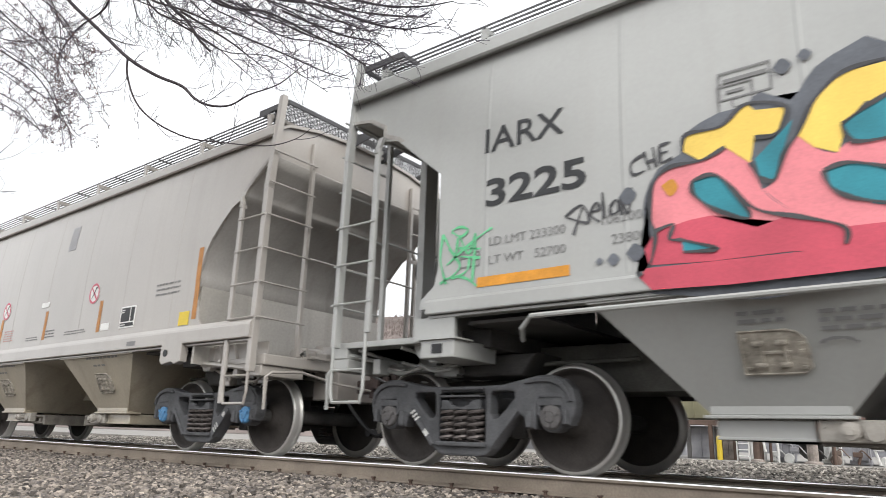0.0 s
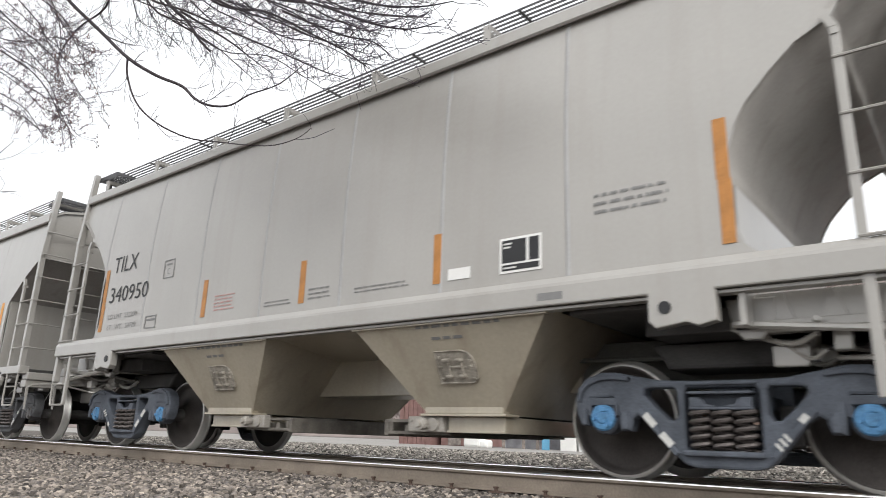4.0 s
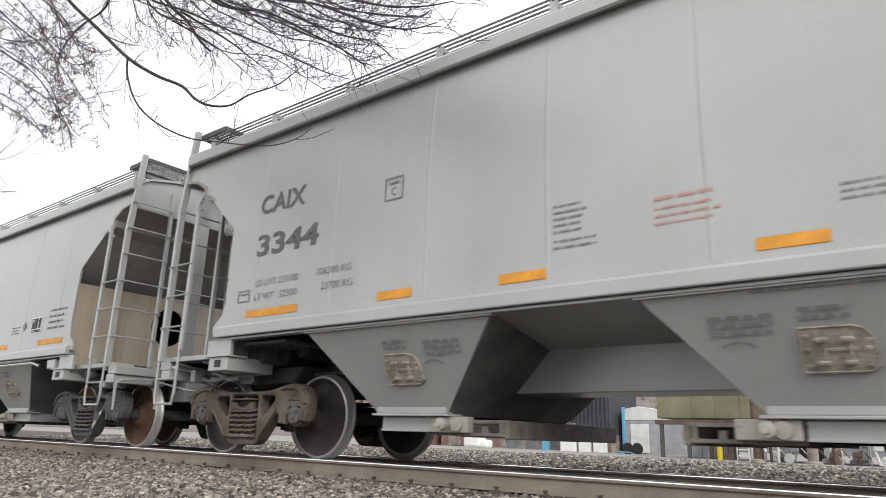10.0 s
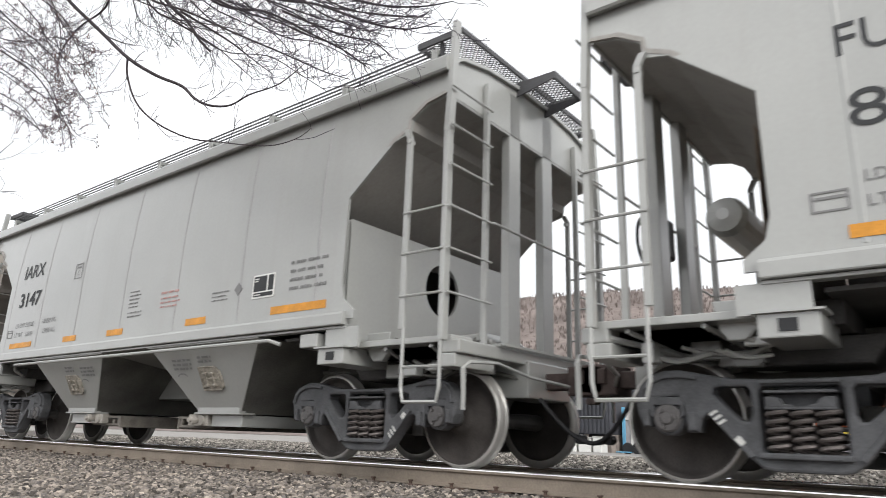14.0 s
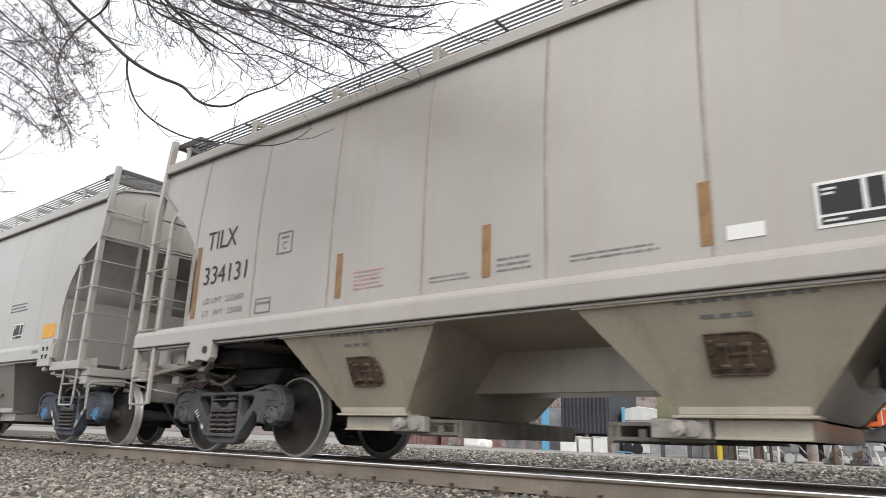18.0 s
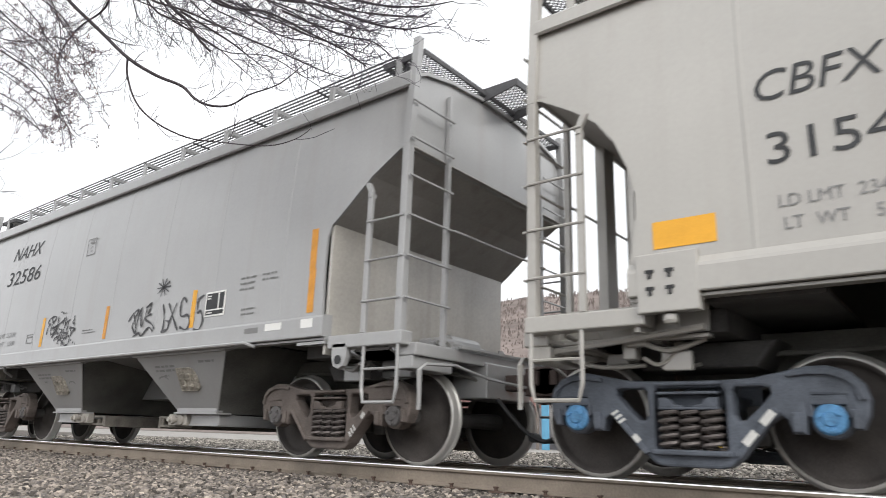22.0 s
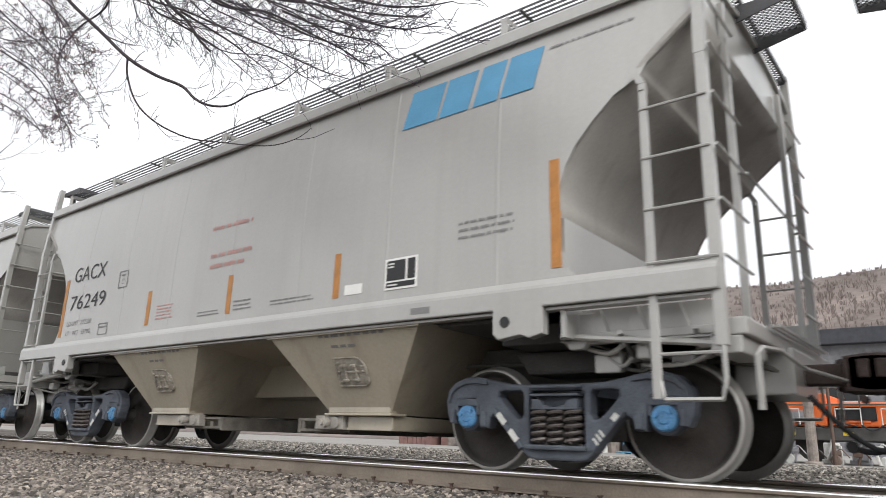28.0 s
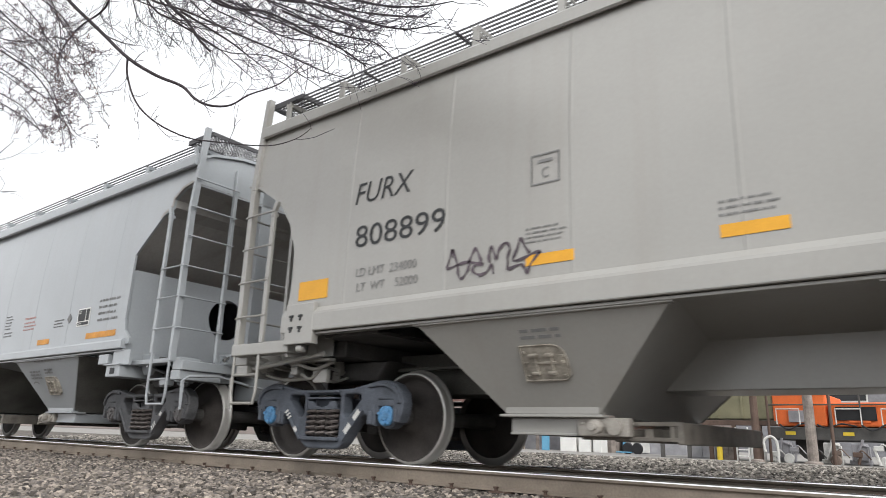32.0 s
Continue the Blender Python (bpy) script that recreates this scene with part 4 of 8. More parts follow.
def wagon(kind, centre, paint, name_label, truck="truck", wheel="wheel", cap="cap_grey", spring="spring", brake_end=1, end_paint=None, ribs=True, bay_paint=None, slope_paint=None, hatch="hatch", piped=False):
    """One two-bay covered hopper wagon standing at centre on the rails."""
    car = new("hopper_wagon")
    tagged(car, name_label, "freight wagon", "wagons of the passing train")
    car.matrix_basis = pose(centre, 0, 0)
    CARS.append((car, centre))
    tc, pc = TRUCK[kind], POST[kind]
    xp = tc + pc
    rise = RISE[kind]
    shift = TRUCK_SHIFT[kind]
    for sy in (-1, 1):
        part("side_sheet", ("side_sheet", kind, sy), make_side(kind, sy), paint, car)
        part("side_sill", ("side_sill", kind, sy), make_sill(kind, sy), paint, car)
        part("eave", ("eave", kind, sy), make_eave(kind, sy), paint, car)
        stuff(part("roof_walkway", ("roof_walkway", kind), make_walkway(xp - 0.35), M["galv"], car, "", pose(0, sy * 1.16, ROOF + rise)))
        k = BRACKETS[kind]
        for i in range(k):
            x = -xp + 0.35 + (2 * xp - 0.7) * i / (k - 1)
            part("walkway_bracket", ("walkway_bracket", sy), make_bracket(sy), paint, car, "", pose(x, 0, ROOF + rise - 0.01))
    part("roof", ("roof", kind), make_roof(kind), paint, car)
    if ribs:
        for i in range(7):
            part("weld_seam", "weld_seam", make_seam, paint, car, "", pose(-3.78 + 1.26 * i, 0, 0))
    part("centre_sill", "centre_sill", lambda bm: box(bm, -2.6, 2.6, -0.33, 0.33, 0.71, 1.15, 0.01), bay_paint or paint, car)
    part("saddle", ("saddle", kind), lambda bm: [bm.faces.new(f) for f in make_saddle(bm, 1.77 - 0.4)], bay_paint or paint, car)
    for sx in (-1, 1):
        # Draft sills darker than the centre sill: the shade by the trucks painted in.
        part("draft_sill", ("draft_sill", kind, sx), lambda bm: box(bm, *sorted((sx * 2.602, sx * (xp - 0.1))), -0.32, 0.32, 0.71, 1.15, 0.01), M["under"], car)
        part("body_bolster", ("body_bolster", kind, sx), lambda bm: (prism(bm, [(sx * tc - 0.62, 1.04), (sx * tc + 0.55, 1.04), (sx * tc + 0.40, 0.84), (sx * tc - 0.48, 0.84)], -0.80, 0.80, 0.03), box(bm, sx * tc - 0.5, sx * tc + 0.32, -1.20, 1.20, 1.05, 1.22, 0.01)), M["dark"], car)
        # Dark plates added to block background light and stand in for shade here.
        part("shear_plate", ("shear_plate", kind, sx), lambda bm: (box(bm, *sorted((sx * (tc - 1.3), sx * (tc - 0.2))), 1.16, 1.2, 0.72, 1.25), box(bm, *sorted((sx * (tc - 1.0), sx * (tc - 0.26))), -1.45, 1.45, 1.215, 1.245)), M["dark"], car)
    for sx in (-1, 1):
        part("end_sheet", ("end_sheet", kind, sx), make_end_sheet(kind, sx), paint, car)
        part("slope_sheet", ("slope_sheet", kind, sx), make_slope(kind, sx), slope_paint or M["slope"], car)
        part("bulkhead", ("bulkhead", kind, sx), make_bulkhead(kind, sx), end_paint or paint, car)
        part("end_sill", ("end_sill", kind, sx), make_end_sill(kind, sx), paint, car)
        for i in range(5):
            part("step_slat", "step_slat", lambda bm: box(bm, -0.009, 0.009, -0.9, 0.9, 0, 0.025), paint, car, "", pose(sx * (xp - 0.02 + 0.045 * i), 0, 1.105))
        stuff(part("crosswalk", "crosswalk", make_crosswalk, M["galv"], car, "", pose(sx * (xp - 0.30), 0, 4.15 if kind == "C" else 4.22)))
        stuff(part("end_step", ("end_step", sx), make_end_step(sx), M["galv"], car, "", pose(sx * (xp - 0.02), 0, ROOF + rise)))
        part("coupler", ("coupler", sx), make_coupler(sx), M["coupler"], car, "", pose(sx * (xp + 0.10), 0, 0.84))
        part("air_hose", ("air_hose", sx), make_hose(sx), M["hose"], car, "", pose(sx * (xp + 0.10), 0, 0.78))
        # On kinds A and C the bay's end sheets carry painted-in shade.
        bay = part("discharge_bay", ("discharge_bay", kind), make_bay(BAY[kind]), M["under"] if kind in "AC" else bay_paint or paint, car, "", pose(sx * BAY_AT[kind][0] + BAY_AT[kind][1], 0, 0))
        for sy in (-1, 1):
            part("bay_side", ("bay_side", kind, sy), make_bay_side(BAY[kind], sy, min(1.27, SILL_BOT[kind]) if kind == "C" else SILL_BOT[kind]), bay_paint or paint, bay)
        part("outlet_gate", ("outlet_gate", sx), make_gate(sx), bay_paint or paint, bay)
        for y in (-1.07, 1.07):
            part("gate_runway", ("gate_runway", sx), make_gate_runway(sx), M["gate"], bay, "", pose(0, y, 0))
        part("gate_bar", "gate_bar", make_gate_bar, M["gate"], bay, "", pose(sx * -1.005, 0, 0))
        for x in (-0.52, -0.76):
            part("gate_rack", "gate_rack", make_gate_rack, M["gate"], bay, "", pose(sx * x, 0, 0))
        for sy in (-1, 1):
            part("capstan", "capstan", make_capstan, M["alu"], bay, "", pose(-sx * 0.42, sy * 1.22, 0.385))
            part("gate_box", "gate_box", make_gate_box, M["alu"], bay, "", pose(-sx * 0.44, sy * 1.125, 0.385))
            (part("hatch_cover", "hatch_cover", make_hatch, M[hatch], bay, "", pose(0.06, sy * (1.392 if kind == "C" else 1.378), 0.875, 26.5, 0, 0 if sy < 0 else 180)))
        for sy in (-1, 1):
            part("corner_post", ("corner_post", kind, sx, sy), make_post(kind, sx, sy), paint, car)
            part("ladder_rail", ("ladder_rail", kind, sx, sy), make_ladder_rail(kind, sx, sy), paint, car)
            part("end_ladder_rail", ("end_ladder_rail", kind, sx, sy), make_end_rail(kind, sx, sy), paint, car)
            part("stirrup_step", ("stirrup_step", kind, sx, sy), make_stirrup(kind, sx, sy), paint, car)
            part("platform", ("platform", kind, sx, sy), make_platform(kind, sx, sy), paint, car)
            pad = part("jacking_pad", ("jacking_pad", kind, sx, sy), make_jack_pad(kind, sx, sy), paint, car)
            hx, hz = {"A": (1.36, 1.0), "B": (1.68, 1.17), "C": (0.78, 0.96), "D": (1.11, 1.36)}[kind]
            part("pad_hole", ("pad_hole", kind), {"A": make_pad_window, "D": make_pad_slots}.get(kind, make_pad_hole), M["black"], pad, "", pose(sx * (xp - hx), sy * {"A": 1.645, "B": 1.655, "C": 1.626, "D": 1.66}[kind], hz))
            part("uncoupling_lever", ("uncoupling_lever", kind, sx, sy), make_lever(kind, sx, sy), paint, car)
            tops = {"A": 3, "B": 4, "C": 3, "D": 4}[kind]
            for i in range(tops):
                z = 1.50 + 0.40 * i
                part("rung", ("rung", sx), lambda bm: tube(bm, [(-0.25, 0, 0), (0.25, 0, 0)], 0.012), paint, car, "", pose(sx * (xp - 0.26), sy * 1.62, z))
            for i in range(6):
                z = 1.50 + 0.40 * i
                part("end_rung", "end_rung", lambda bm: tube(bm, [(0, -0.34, 0), (0, 0.34, 0)], 0.012), paint, car, "", pose(sx * (xp + 0.03), sy * 1.27, z))
        part("grab_iron", "grab_iron", lambda bm: tube(bm, [(0, -0.95, 0), (0.05, -0.92, 0), (0.05, 0.92, 0), (0, 0.95, 0)], 0.013), paint, car, "", pose(sx * xp, 0, 2.30))
        if kind in "AD":
            for y in (-0.35, 0.35):
                part("end_column", ("end_column", kind, sx), lambda bm: box(bm, -0.05, 0.05, -0.11, 0.11, 1.08, ROOF + 0.1, 0.008), paint, car, "", pose(sx * (xp - 0.12), y, 0))
        add_truck(car, sx * tc + shift, truck, wheel if isinstance(wheel, str) else wheel[sx > 0], cap, spring)
    for sx in (-1, 1):
        for sy in (-1, 1):
            if kind in "BD":
                part("end_web", ("end_web", kind, sx, sy), make_end_web(kind, sx, sy), paint, car)
            part("bolster_bracket", ("bolster_bracket", kind, sx, sy), make_bolster_bracket(tc, sx, sy), paint, car, "", pose(shift, 0, 0))
    for sx in (-1, 1):
        stuff(part("brake_rigging", ("brake_rigging", kind, sx), make_rigging(kind, sx), paint, car))
    ex = -brake_end
    valve = part("control_valve", "control_valve", lambda bm: (box(bm, -0.16, 0.16, -0.14, 0.14, 0, 0.24, 0.03), box(bm, 0.16, 0.30, -0.1, 0.1, 0.04, 0.18, 0.02), lathe(bm, [(0.07, -0.24), (0.085, -0.2), (0.085, -0.13)], 12, 0.02, 0.13)), paint, car, "", pose(ex * (xp - 0.62), -0.30, 1.085))
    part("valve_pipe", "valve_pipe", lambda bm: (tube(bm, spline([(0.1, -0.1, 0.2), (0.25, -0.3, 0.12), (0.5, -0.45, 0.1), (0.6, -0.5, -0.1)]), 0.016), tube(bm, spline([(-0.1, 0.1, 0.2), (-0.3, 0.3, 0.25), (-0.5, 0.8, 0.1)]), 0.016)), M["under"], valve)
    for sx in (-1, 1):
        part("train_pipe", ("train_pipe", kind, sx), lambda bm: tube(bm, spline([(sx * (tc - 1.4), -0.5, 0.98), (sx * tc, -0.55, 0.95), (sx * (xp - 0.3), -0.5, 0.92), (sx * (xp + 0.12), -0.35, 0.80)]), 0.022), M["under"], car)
        for sy in (-1, 1):
            part("platform_brace", ("platform_brace", kind, sx, sy), lambda bm: (tube(bm, [(sx * (xp - 0.1), sy * 1.45, 1.02), (sx * (xp - 0.75), sy * 0.5, 0.86)], 0.025), box(bm, *sorted((sx * (xp - 0.14), sx * (xp + 0.06))), *sorted((sy * 0.9, sy * 1.5)), 0.86, 0.98, 0.01)), paint, car)
    if kind == "A":
        part("junction_box", "junction_box", lambda bm: box(bm, -0.13, 0.13, -0.12, 0.12, -0.07, 0.07, 0.012), paint, car, "", pose(xp - 1.72, -1.5, 1.17))
    # hand brake and air reservoir at one end
    bx = brake_end * (xp + 0.02)
    bz = 2.16 if kind == "A" else 2.05 if kind == "C" else 1.62
    by = -0.42 if kind == "A" and brake_end > 0 else 0.05 if kind in "AC" else -0.4
    part("brake_wheel", "brake_wheel", make_brake_wheel, M["black"] if kind == "A" else paint if kind == "C" else M["gear"], car, "", pose(bx + brake_end * (0.12 if kind in "AC" else -0.62), by, bz))
    part("brake_gearbox", "brake_gearbox", lambda bm: (box(bm, -0.09, 0.09, -0.11, 0.11, -0.2, 0.2, 0.03), tube(bm, [(0, 0, -0.2), (0, 0, -0.9)], 0.02), box(bm, -0.03, 0.03, 0.02, 0.12, -0.95, 0.1, 0.005)), M["black"] if kind == "A" else M["gear"], car, "", pose(bx - brake_end * (0.02 if kind in "AC" else 0.75), by, bz))
    if kind == "A" and brake_end > 0:
        part("brake_bracket", "brake_bracket", lambda bm: (lathe(bm, [(0.04, -0.16), (0.15, -0.14), (0.17, 0.0), (0.15, 0.14), (0.04, 0.16)], 16, -0.52, 0.06), box(bm, -0.5, -0.12, -0.10, 0.10, -0.02, 0.12, 0.03), box(bm, -0.20, -0.08, -0.12, 0.12, -0.16, 0.16, 0.03), box(bm, -0.34, -0.02, -0.03, 0.03, -0.72, -0.24, 0.01)), paint, car, "", pose(bx, by, bz))
    if kind == "C" and brake_end > 0:
        part("brake_housing", "brake_housing", lambda bm: (lathe(bm, [(0.05, -0.1), (0.17, -0.08), (0.20, 0.0), (0.17, 0.08), (0.05, 0.1)], 16), box(bm, -0.12, 0.1, -0.1, 0.1, -0.55, -0.05, 0.04), tube(bm, spline([(0.12, 0.05, -0.1), (0.2, 0.12, -0.5), (0.12, 0.1, -0.9)]), 0.012)), paint, car, "", pose(bx - 0.08, 0.05, bz))
    part("air_reservoir", "air_reservoir", lambda bm: lathe(bm, [(0.05, -0.62), (0.14, -0.58), (0.17, -0.5), (0.17, 0.5), (0.14, 0.58), (0.05, 0.62)], 18), paint, car, "", pose(brake_end * (xp - 0.78), -0.1, 2.08 if kind == "A" else 1.18 if kind == "C" else 1.45))
    part("brake_cylinder", "brake_cylinder", lambda bm: lathe(bm, [(0.06, -0.35), (0.12, -0.33), (0.12, 0.2), (0.05, 0.25), (0.03, 0.5)], 14), paint, car, "", pose(-brake_end * (xp - 0.75), 0.35, 1.30))
    part("brake_rod", ("brake_rod", kind), lambda bm: (tube(bm, [(-tc + 0.6, -0.28, 0.80), (tc - 0.6, -0.28, 0.80)], 0.022), tube(bm, [(-tc + 0.6, 0.3, 0.76), (tc - 0.6, 0.3, 0.76)], 0.02)), M["dark"], car)
    if piped:
        part("air_pipe", ("air_pipe", kind), lambda bm: tube(bm, [(-3.5, -1.45, 1.05), (-3.42, -1.6, 1.12), (-3.3, -1.66, 1.2), (3.3, -1.66, 1.2), (3.42, -1.6, 1.16)], 0.022, 8), paint, car)
    return car, xp


# ---------------------------------------------------------------- the train
P = {
    "cool": body_paint("cool_light_grey_paint", (0.392, 0.40, 0.386), 0.12),
    "blue": body_paint("blue_grey_paint", (0.385, 0.415, 0.44), 0.12),
    "warm": body_paint("warm_beige_grey_paint", (0.42, 0.392, 0.36), 0.2),
    "stone": body_paint("stone_grey_paint", (0.375, 0.362, 0.336), 0.22),
    "tan": body_paint("dusty_tan_grey_paint", (0.41, 0.378, 0.342), 0.35, (0.3, 0.24, 0.19)),
    "ash": body_paint("ash_grey_paint", (0.346, 0.349, 0.351), 0.2),
    "pale": body_paint("pale_cream_grey_paint", (0.40, 0.386, 0.357), 0.16),
    "dull": body_paint("dull_cream_grey_paint", (0.36, 0.355, 0.332), 0.16),
    "white": body_paint("off_white_paint", (0.405, 0.40, 0.385), 0.16),
}

DUST = body_paint("dusty_bay_paint", (0.46, 0.413, 0.325), 0.5, (0.2, 0.15, 0.1), 0.12)
# Wagon 8's slope sheets: grime plus the shade under the slope in one colour.
GRIME_SHADE = body_paint("grimy_shaded_paint", (0.19, 0.175, 0.16), 0.5, (0.10, 0.08, 0.065), 0.15)
STAIN = body_paint("tan_stained_paint", (0.45, 0.38, 0.30), 0.8, (0.16, 0.10, 0.065), 0.15)
SOOT = body_paint("brown_stained_paint", (0.45, 0.43, 0.39), 0.3, (0.13, 0.095, 0.07), 0.15)


def marks_a(c, mark, number, weight, kg, wide=0.95, thin=False, ink="letter"):
    """Usual markings of the angular-ended wagons."""
    if mark:
        lettering(c, mark, -3.80, 2.70, 0.78, 0.235, ink, bold=0.0 if thin else 0.02 if ink == "letter_pale" else 0.01)
        lettering(c, number, -3.78, 2.19, wide, 0.255, ink, bold=0.0 if thin else 0.025)
        lettering(c, "LD LMT " + weight[0], -3.74, 1.84, 0.72, 0.075, "small")
        lettering(c, "LT WT   " + weight[1], -3.74, 1.68, 0.72, 0.075, "small")
        lettering(c, kg[0] + " KG", -2.71, 1.85, 0.50, 0.075, "small")
        lettering(c, kg[1] + " KG", -2.64, 1.69, 0.46, 0.075, "small")
    for x, w in ((-3.86, 0.87), (-1.83, 0.43), (-0.45, 0.44), (1.54, 0.43), (3.20, 0.88)):
        patch(c, "reflector", x, 1.495, w, 0.085, "orange")
    outline_box(c, -1.81, 2.48, 0.24)
    outline_box(c, -4.05, 1.68, 0.16, letter="")
    text_bars(c, 0.06, 2.06, 0.30, 5, 0.028, seed=1)
    text_bars(c, 0.06, 1.77, 0.36, 2, 0.028, seed=2)
    text_bars(c, 0.88, 1.96, 0.50, 1, 0.04, "red_letter", 3)
    text_bars(c, 0.88, 1.89, 0.50, 3, 0.03, "red_letter", 4)
    text_bars(c, 2.05, 1.84, 0.36, 3, 0.025, seed=5)
    text_bars(c, 3.48, 2.02, 0.62, 4, 0.05, seed=6)
    text_bars(c, 3.52, 1.33, 0.75, 1, 0.03, seed=7)
    placard(c, 2.84, 1.70, 0.39, 0.27)
    patch(c, "emblem", 2.57, 1.77, 0.11, 0.11, "small", proud=0.005, tilt=45)
    for s in (-1, 1):
        text_bars_low(c, s * 1.775 - 0.06, 1.10, 0.28, 2, 8)
        text_bars_low(c, s * 1.775 + (0.42 if s < 0 else -0.62), 1.08, 0.40, 3, 9)
        bay_arc(c, s * 1.775 + (0.50 if s < 0 else -0.45), 0.92)
    text_bars_low(c, 1.45, 1.235, 1.0, 1, 10)


def bay_arc(c, x, z):
    """Small curved arrow on the leaning side of a bay."""
    y = 1.585 - (1.27 - z) * 0.5
    part("stencil_arc", "stencil_arc", lambda bm: ribbon(bm, spline([(-0.10, -0.015), (-0.04, 0.012), (0.05, 0.012), (0.11, -0.02)], 4), 0.02, 0), M["small"], c, "", pose(x, -y - 0.008, z, 26.5, 0, 0))


def text_bars_low(c, x, z, w, rows, seed, top=1.27):
    """Bars of small writing on the leaning side of a bay."""
    y = 1.57 - (top - z) * 0.4 / (top - 0.475)

    def make(bm):
        rng = random.Random(seed)
        for i in range(rows):
            u = 0.0
            while u < w:
                k = min(rng.uniform(0.05, 0.14), w - u)
                box(bm, u, u + k, -0.001, 0.001, -i * 0.055, -i * 0.055 + 0.028)
                u += k + 0.03
    stuff(part("stencil_line", ("stencil_low", w, rows, seed), make, M["small"], c, "", pose(x, -y - 0.006, z, 26.5, 0, 0)))


def marks_b(c, mark, number, weight, shade="tape_rust", mid=None, shift=0.11, boxed=False, mark_h=0.235, number_w=0.82, mark_w=0.85, lead=0.0):
    """Usual markings of the round-ended wagons: upright reflectors and small stencils."""
    if boxed:
        patch(c, "paint_patch", -4.22, 2.36, 0.95, 0.32, "small_patch", proud=0.003)
    lettering(c, mark, -4.19 + lead, 2.41, mark_w, mark_h, bold=0.012 if boxed else 0.0)
    lettering(c, number, -4.18 + lead, 1.97, number_w, 0.225)
    lettering(c, "LD LMT  " + weight[0], -4.13, 1.73, 0.78, 0.07, "small")
    lettering(c, "LT   WT   " + weight[1], -4.12, 1.58, 0.78, 0.07, "small")
    for x in (-4.38, 4.30):
        patch(c, "reflector", x, 1.57, 0.09, 0.46, shade)
        patch(c, "reflector", x - 0.008, 2.03, 0.09, 0.45, shade)
    for x in (-1.92, -0.12, 1.70):
        patch(c, "reflector", x + shift, 1.575, 0.085, 0.46, mid or shade)
    outline_box(c, -2.80 + 2 * lead, 2.17, 0.25)
    outline_box(c, -3.10, 1.53, 0.2, letter="")
    text_bars(c, -1.55, 1.80, 0.45, 5, 0.022, "red_letter", 11)
    text_bars(c, -0.58, 1.63, 0.46, 2, 0.02, seed=12)
    text_bars(c, 0.14, 1.70, 0.38, 3, 0.025, seed=13)
    text_bars(c, 0.82, 1.64, 0.8, 2, 0.02, seed=14)
    text_bars(c, 3.38, 2.08, 0.58, 3, 0.035, seed=15)
    placard(c, 2.52, 1.58, 0.40, 0.30)
    for s in (-1, 1):
        text_bars_low(c, s * 1.73 - 0.15, 1.20, 0.9, 1, 28)
        text_bars_low(c, s * 1.73 + 0.0, 1.10, 0.34, 1, 29)
    patch(c, "notice_plate", 1.98, 1.59, 0.24, 0.10, "white", proud=0.005)
    patch(c, "car_tag", 2.9, 1.31, 0.22, 0.06, "small", proud=0.05)


def marks_c(c, mark, number, weight, shade="orange"):
    """Usual markings of the straight-cut wagons."""
    light = number[0] == "3"
    lettering(c, mark, -4.12 if light else -4.07, 3.13 if light else 3.12, 1.21 if light else 1.24, 0.24 if light else 0.21, shear=0.25)
    lettering(c, number, -4.12 if light else -4.08, 2.65, 1.37 if light else 1.31, 0.265 if light else 0.25, shear=0.08, bold=0.0 if light else 0.003)
    lettering(c, "LD LMT  " + weight[0], -4.14, 1.70, 0.86, 0.08, "small")
    lettering(c, "LT  WT    " + weight[1], -4.10, 1.55, 0.84, 0.08, "small")
    for x in (-4.43, 4.22):
        patch(c, "reflector", x, 1.465, 0.095, 0.46, "orange")
        patch(c, "reflector", x - 0.008, 1.925, 0.095, 0.44, "orange")
    for x in (-2.24, -0.14, 2.06):
        patch(c, "reflector", x, 1.465, 0.085, 0.47, "amber" if shade == "amber" and x != -0.14 else "orange")
    outline_box(c, -1.12, 2.82, 0.27)
    outline_box(c, -2.77, 1.545, 0.18, letter="")
    text_bars(c, -0.79, 1.62, 0.41, 2, 0.02, seed=21)
    text_bars(c, -1.66, 1.64, 0.42, 3, 0.024, seed=22)
    text_bars(c, 3.02, 1.955, 0.30, 3, 0.034, seed=23)
    text_bars(c, 3.42, 1.96, 0.32, 2, 0.032, seed=28)
    text_bars(c, 3.09, 1.59, 0.27, 2, 0.03, seed=29)
    text_bars(c, 4.05, 1.365, 0.34, 2, 0.022, seed=30)
    placard(c, 2.36, 1.57, 0.40, 0.30)
    text_bars(c, -0.67, 1.335, 1.1, 1, 0.05, seed=24)
    patch(c, "notice_plate", 3.62, 1.31, 0.27, 0.075, "white", proud=0.05)
    for s in (-1, 1):
        text_bars_low(c, s * 1.77 - 0.58, 1.02, 0.46, 2, 26, 1.2)
        text_bars_low(c, s * 1.77 - 0.42, 0.91, 0.10, 1, 28, 1.2)
        text_bars_low(c, s * 1.77 + 0.42, 1.05, 0.32, 1, 27, 1.2)
        bay_arc(c, s * 1.77 + (0.48 if s < 0 else -0.48), 0.90)
    patch(c, "car_tag", 3.26, 1.30, 0.24, 0.06, "small", proud=0.05)


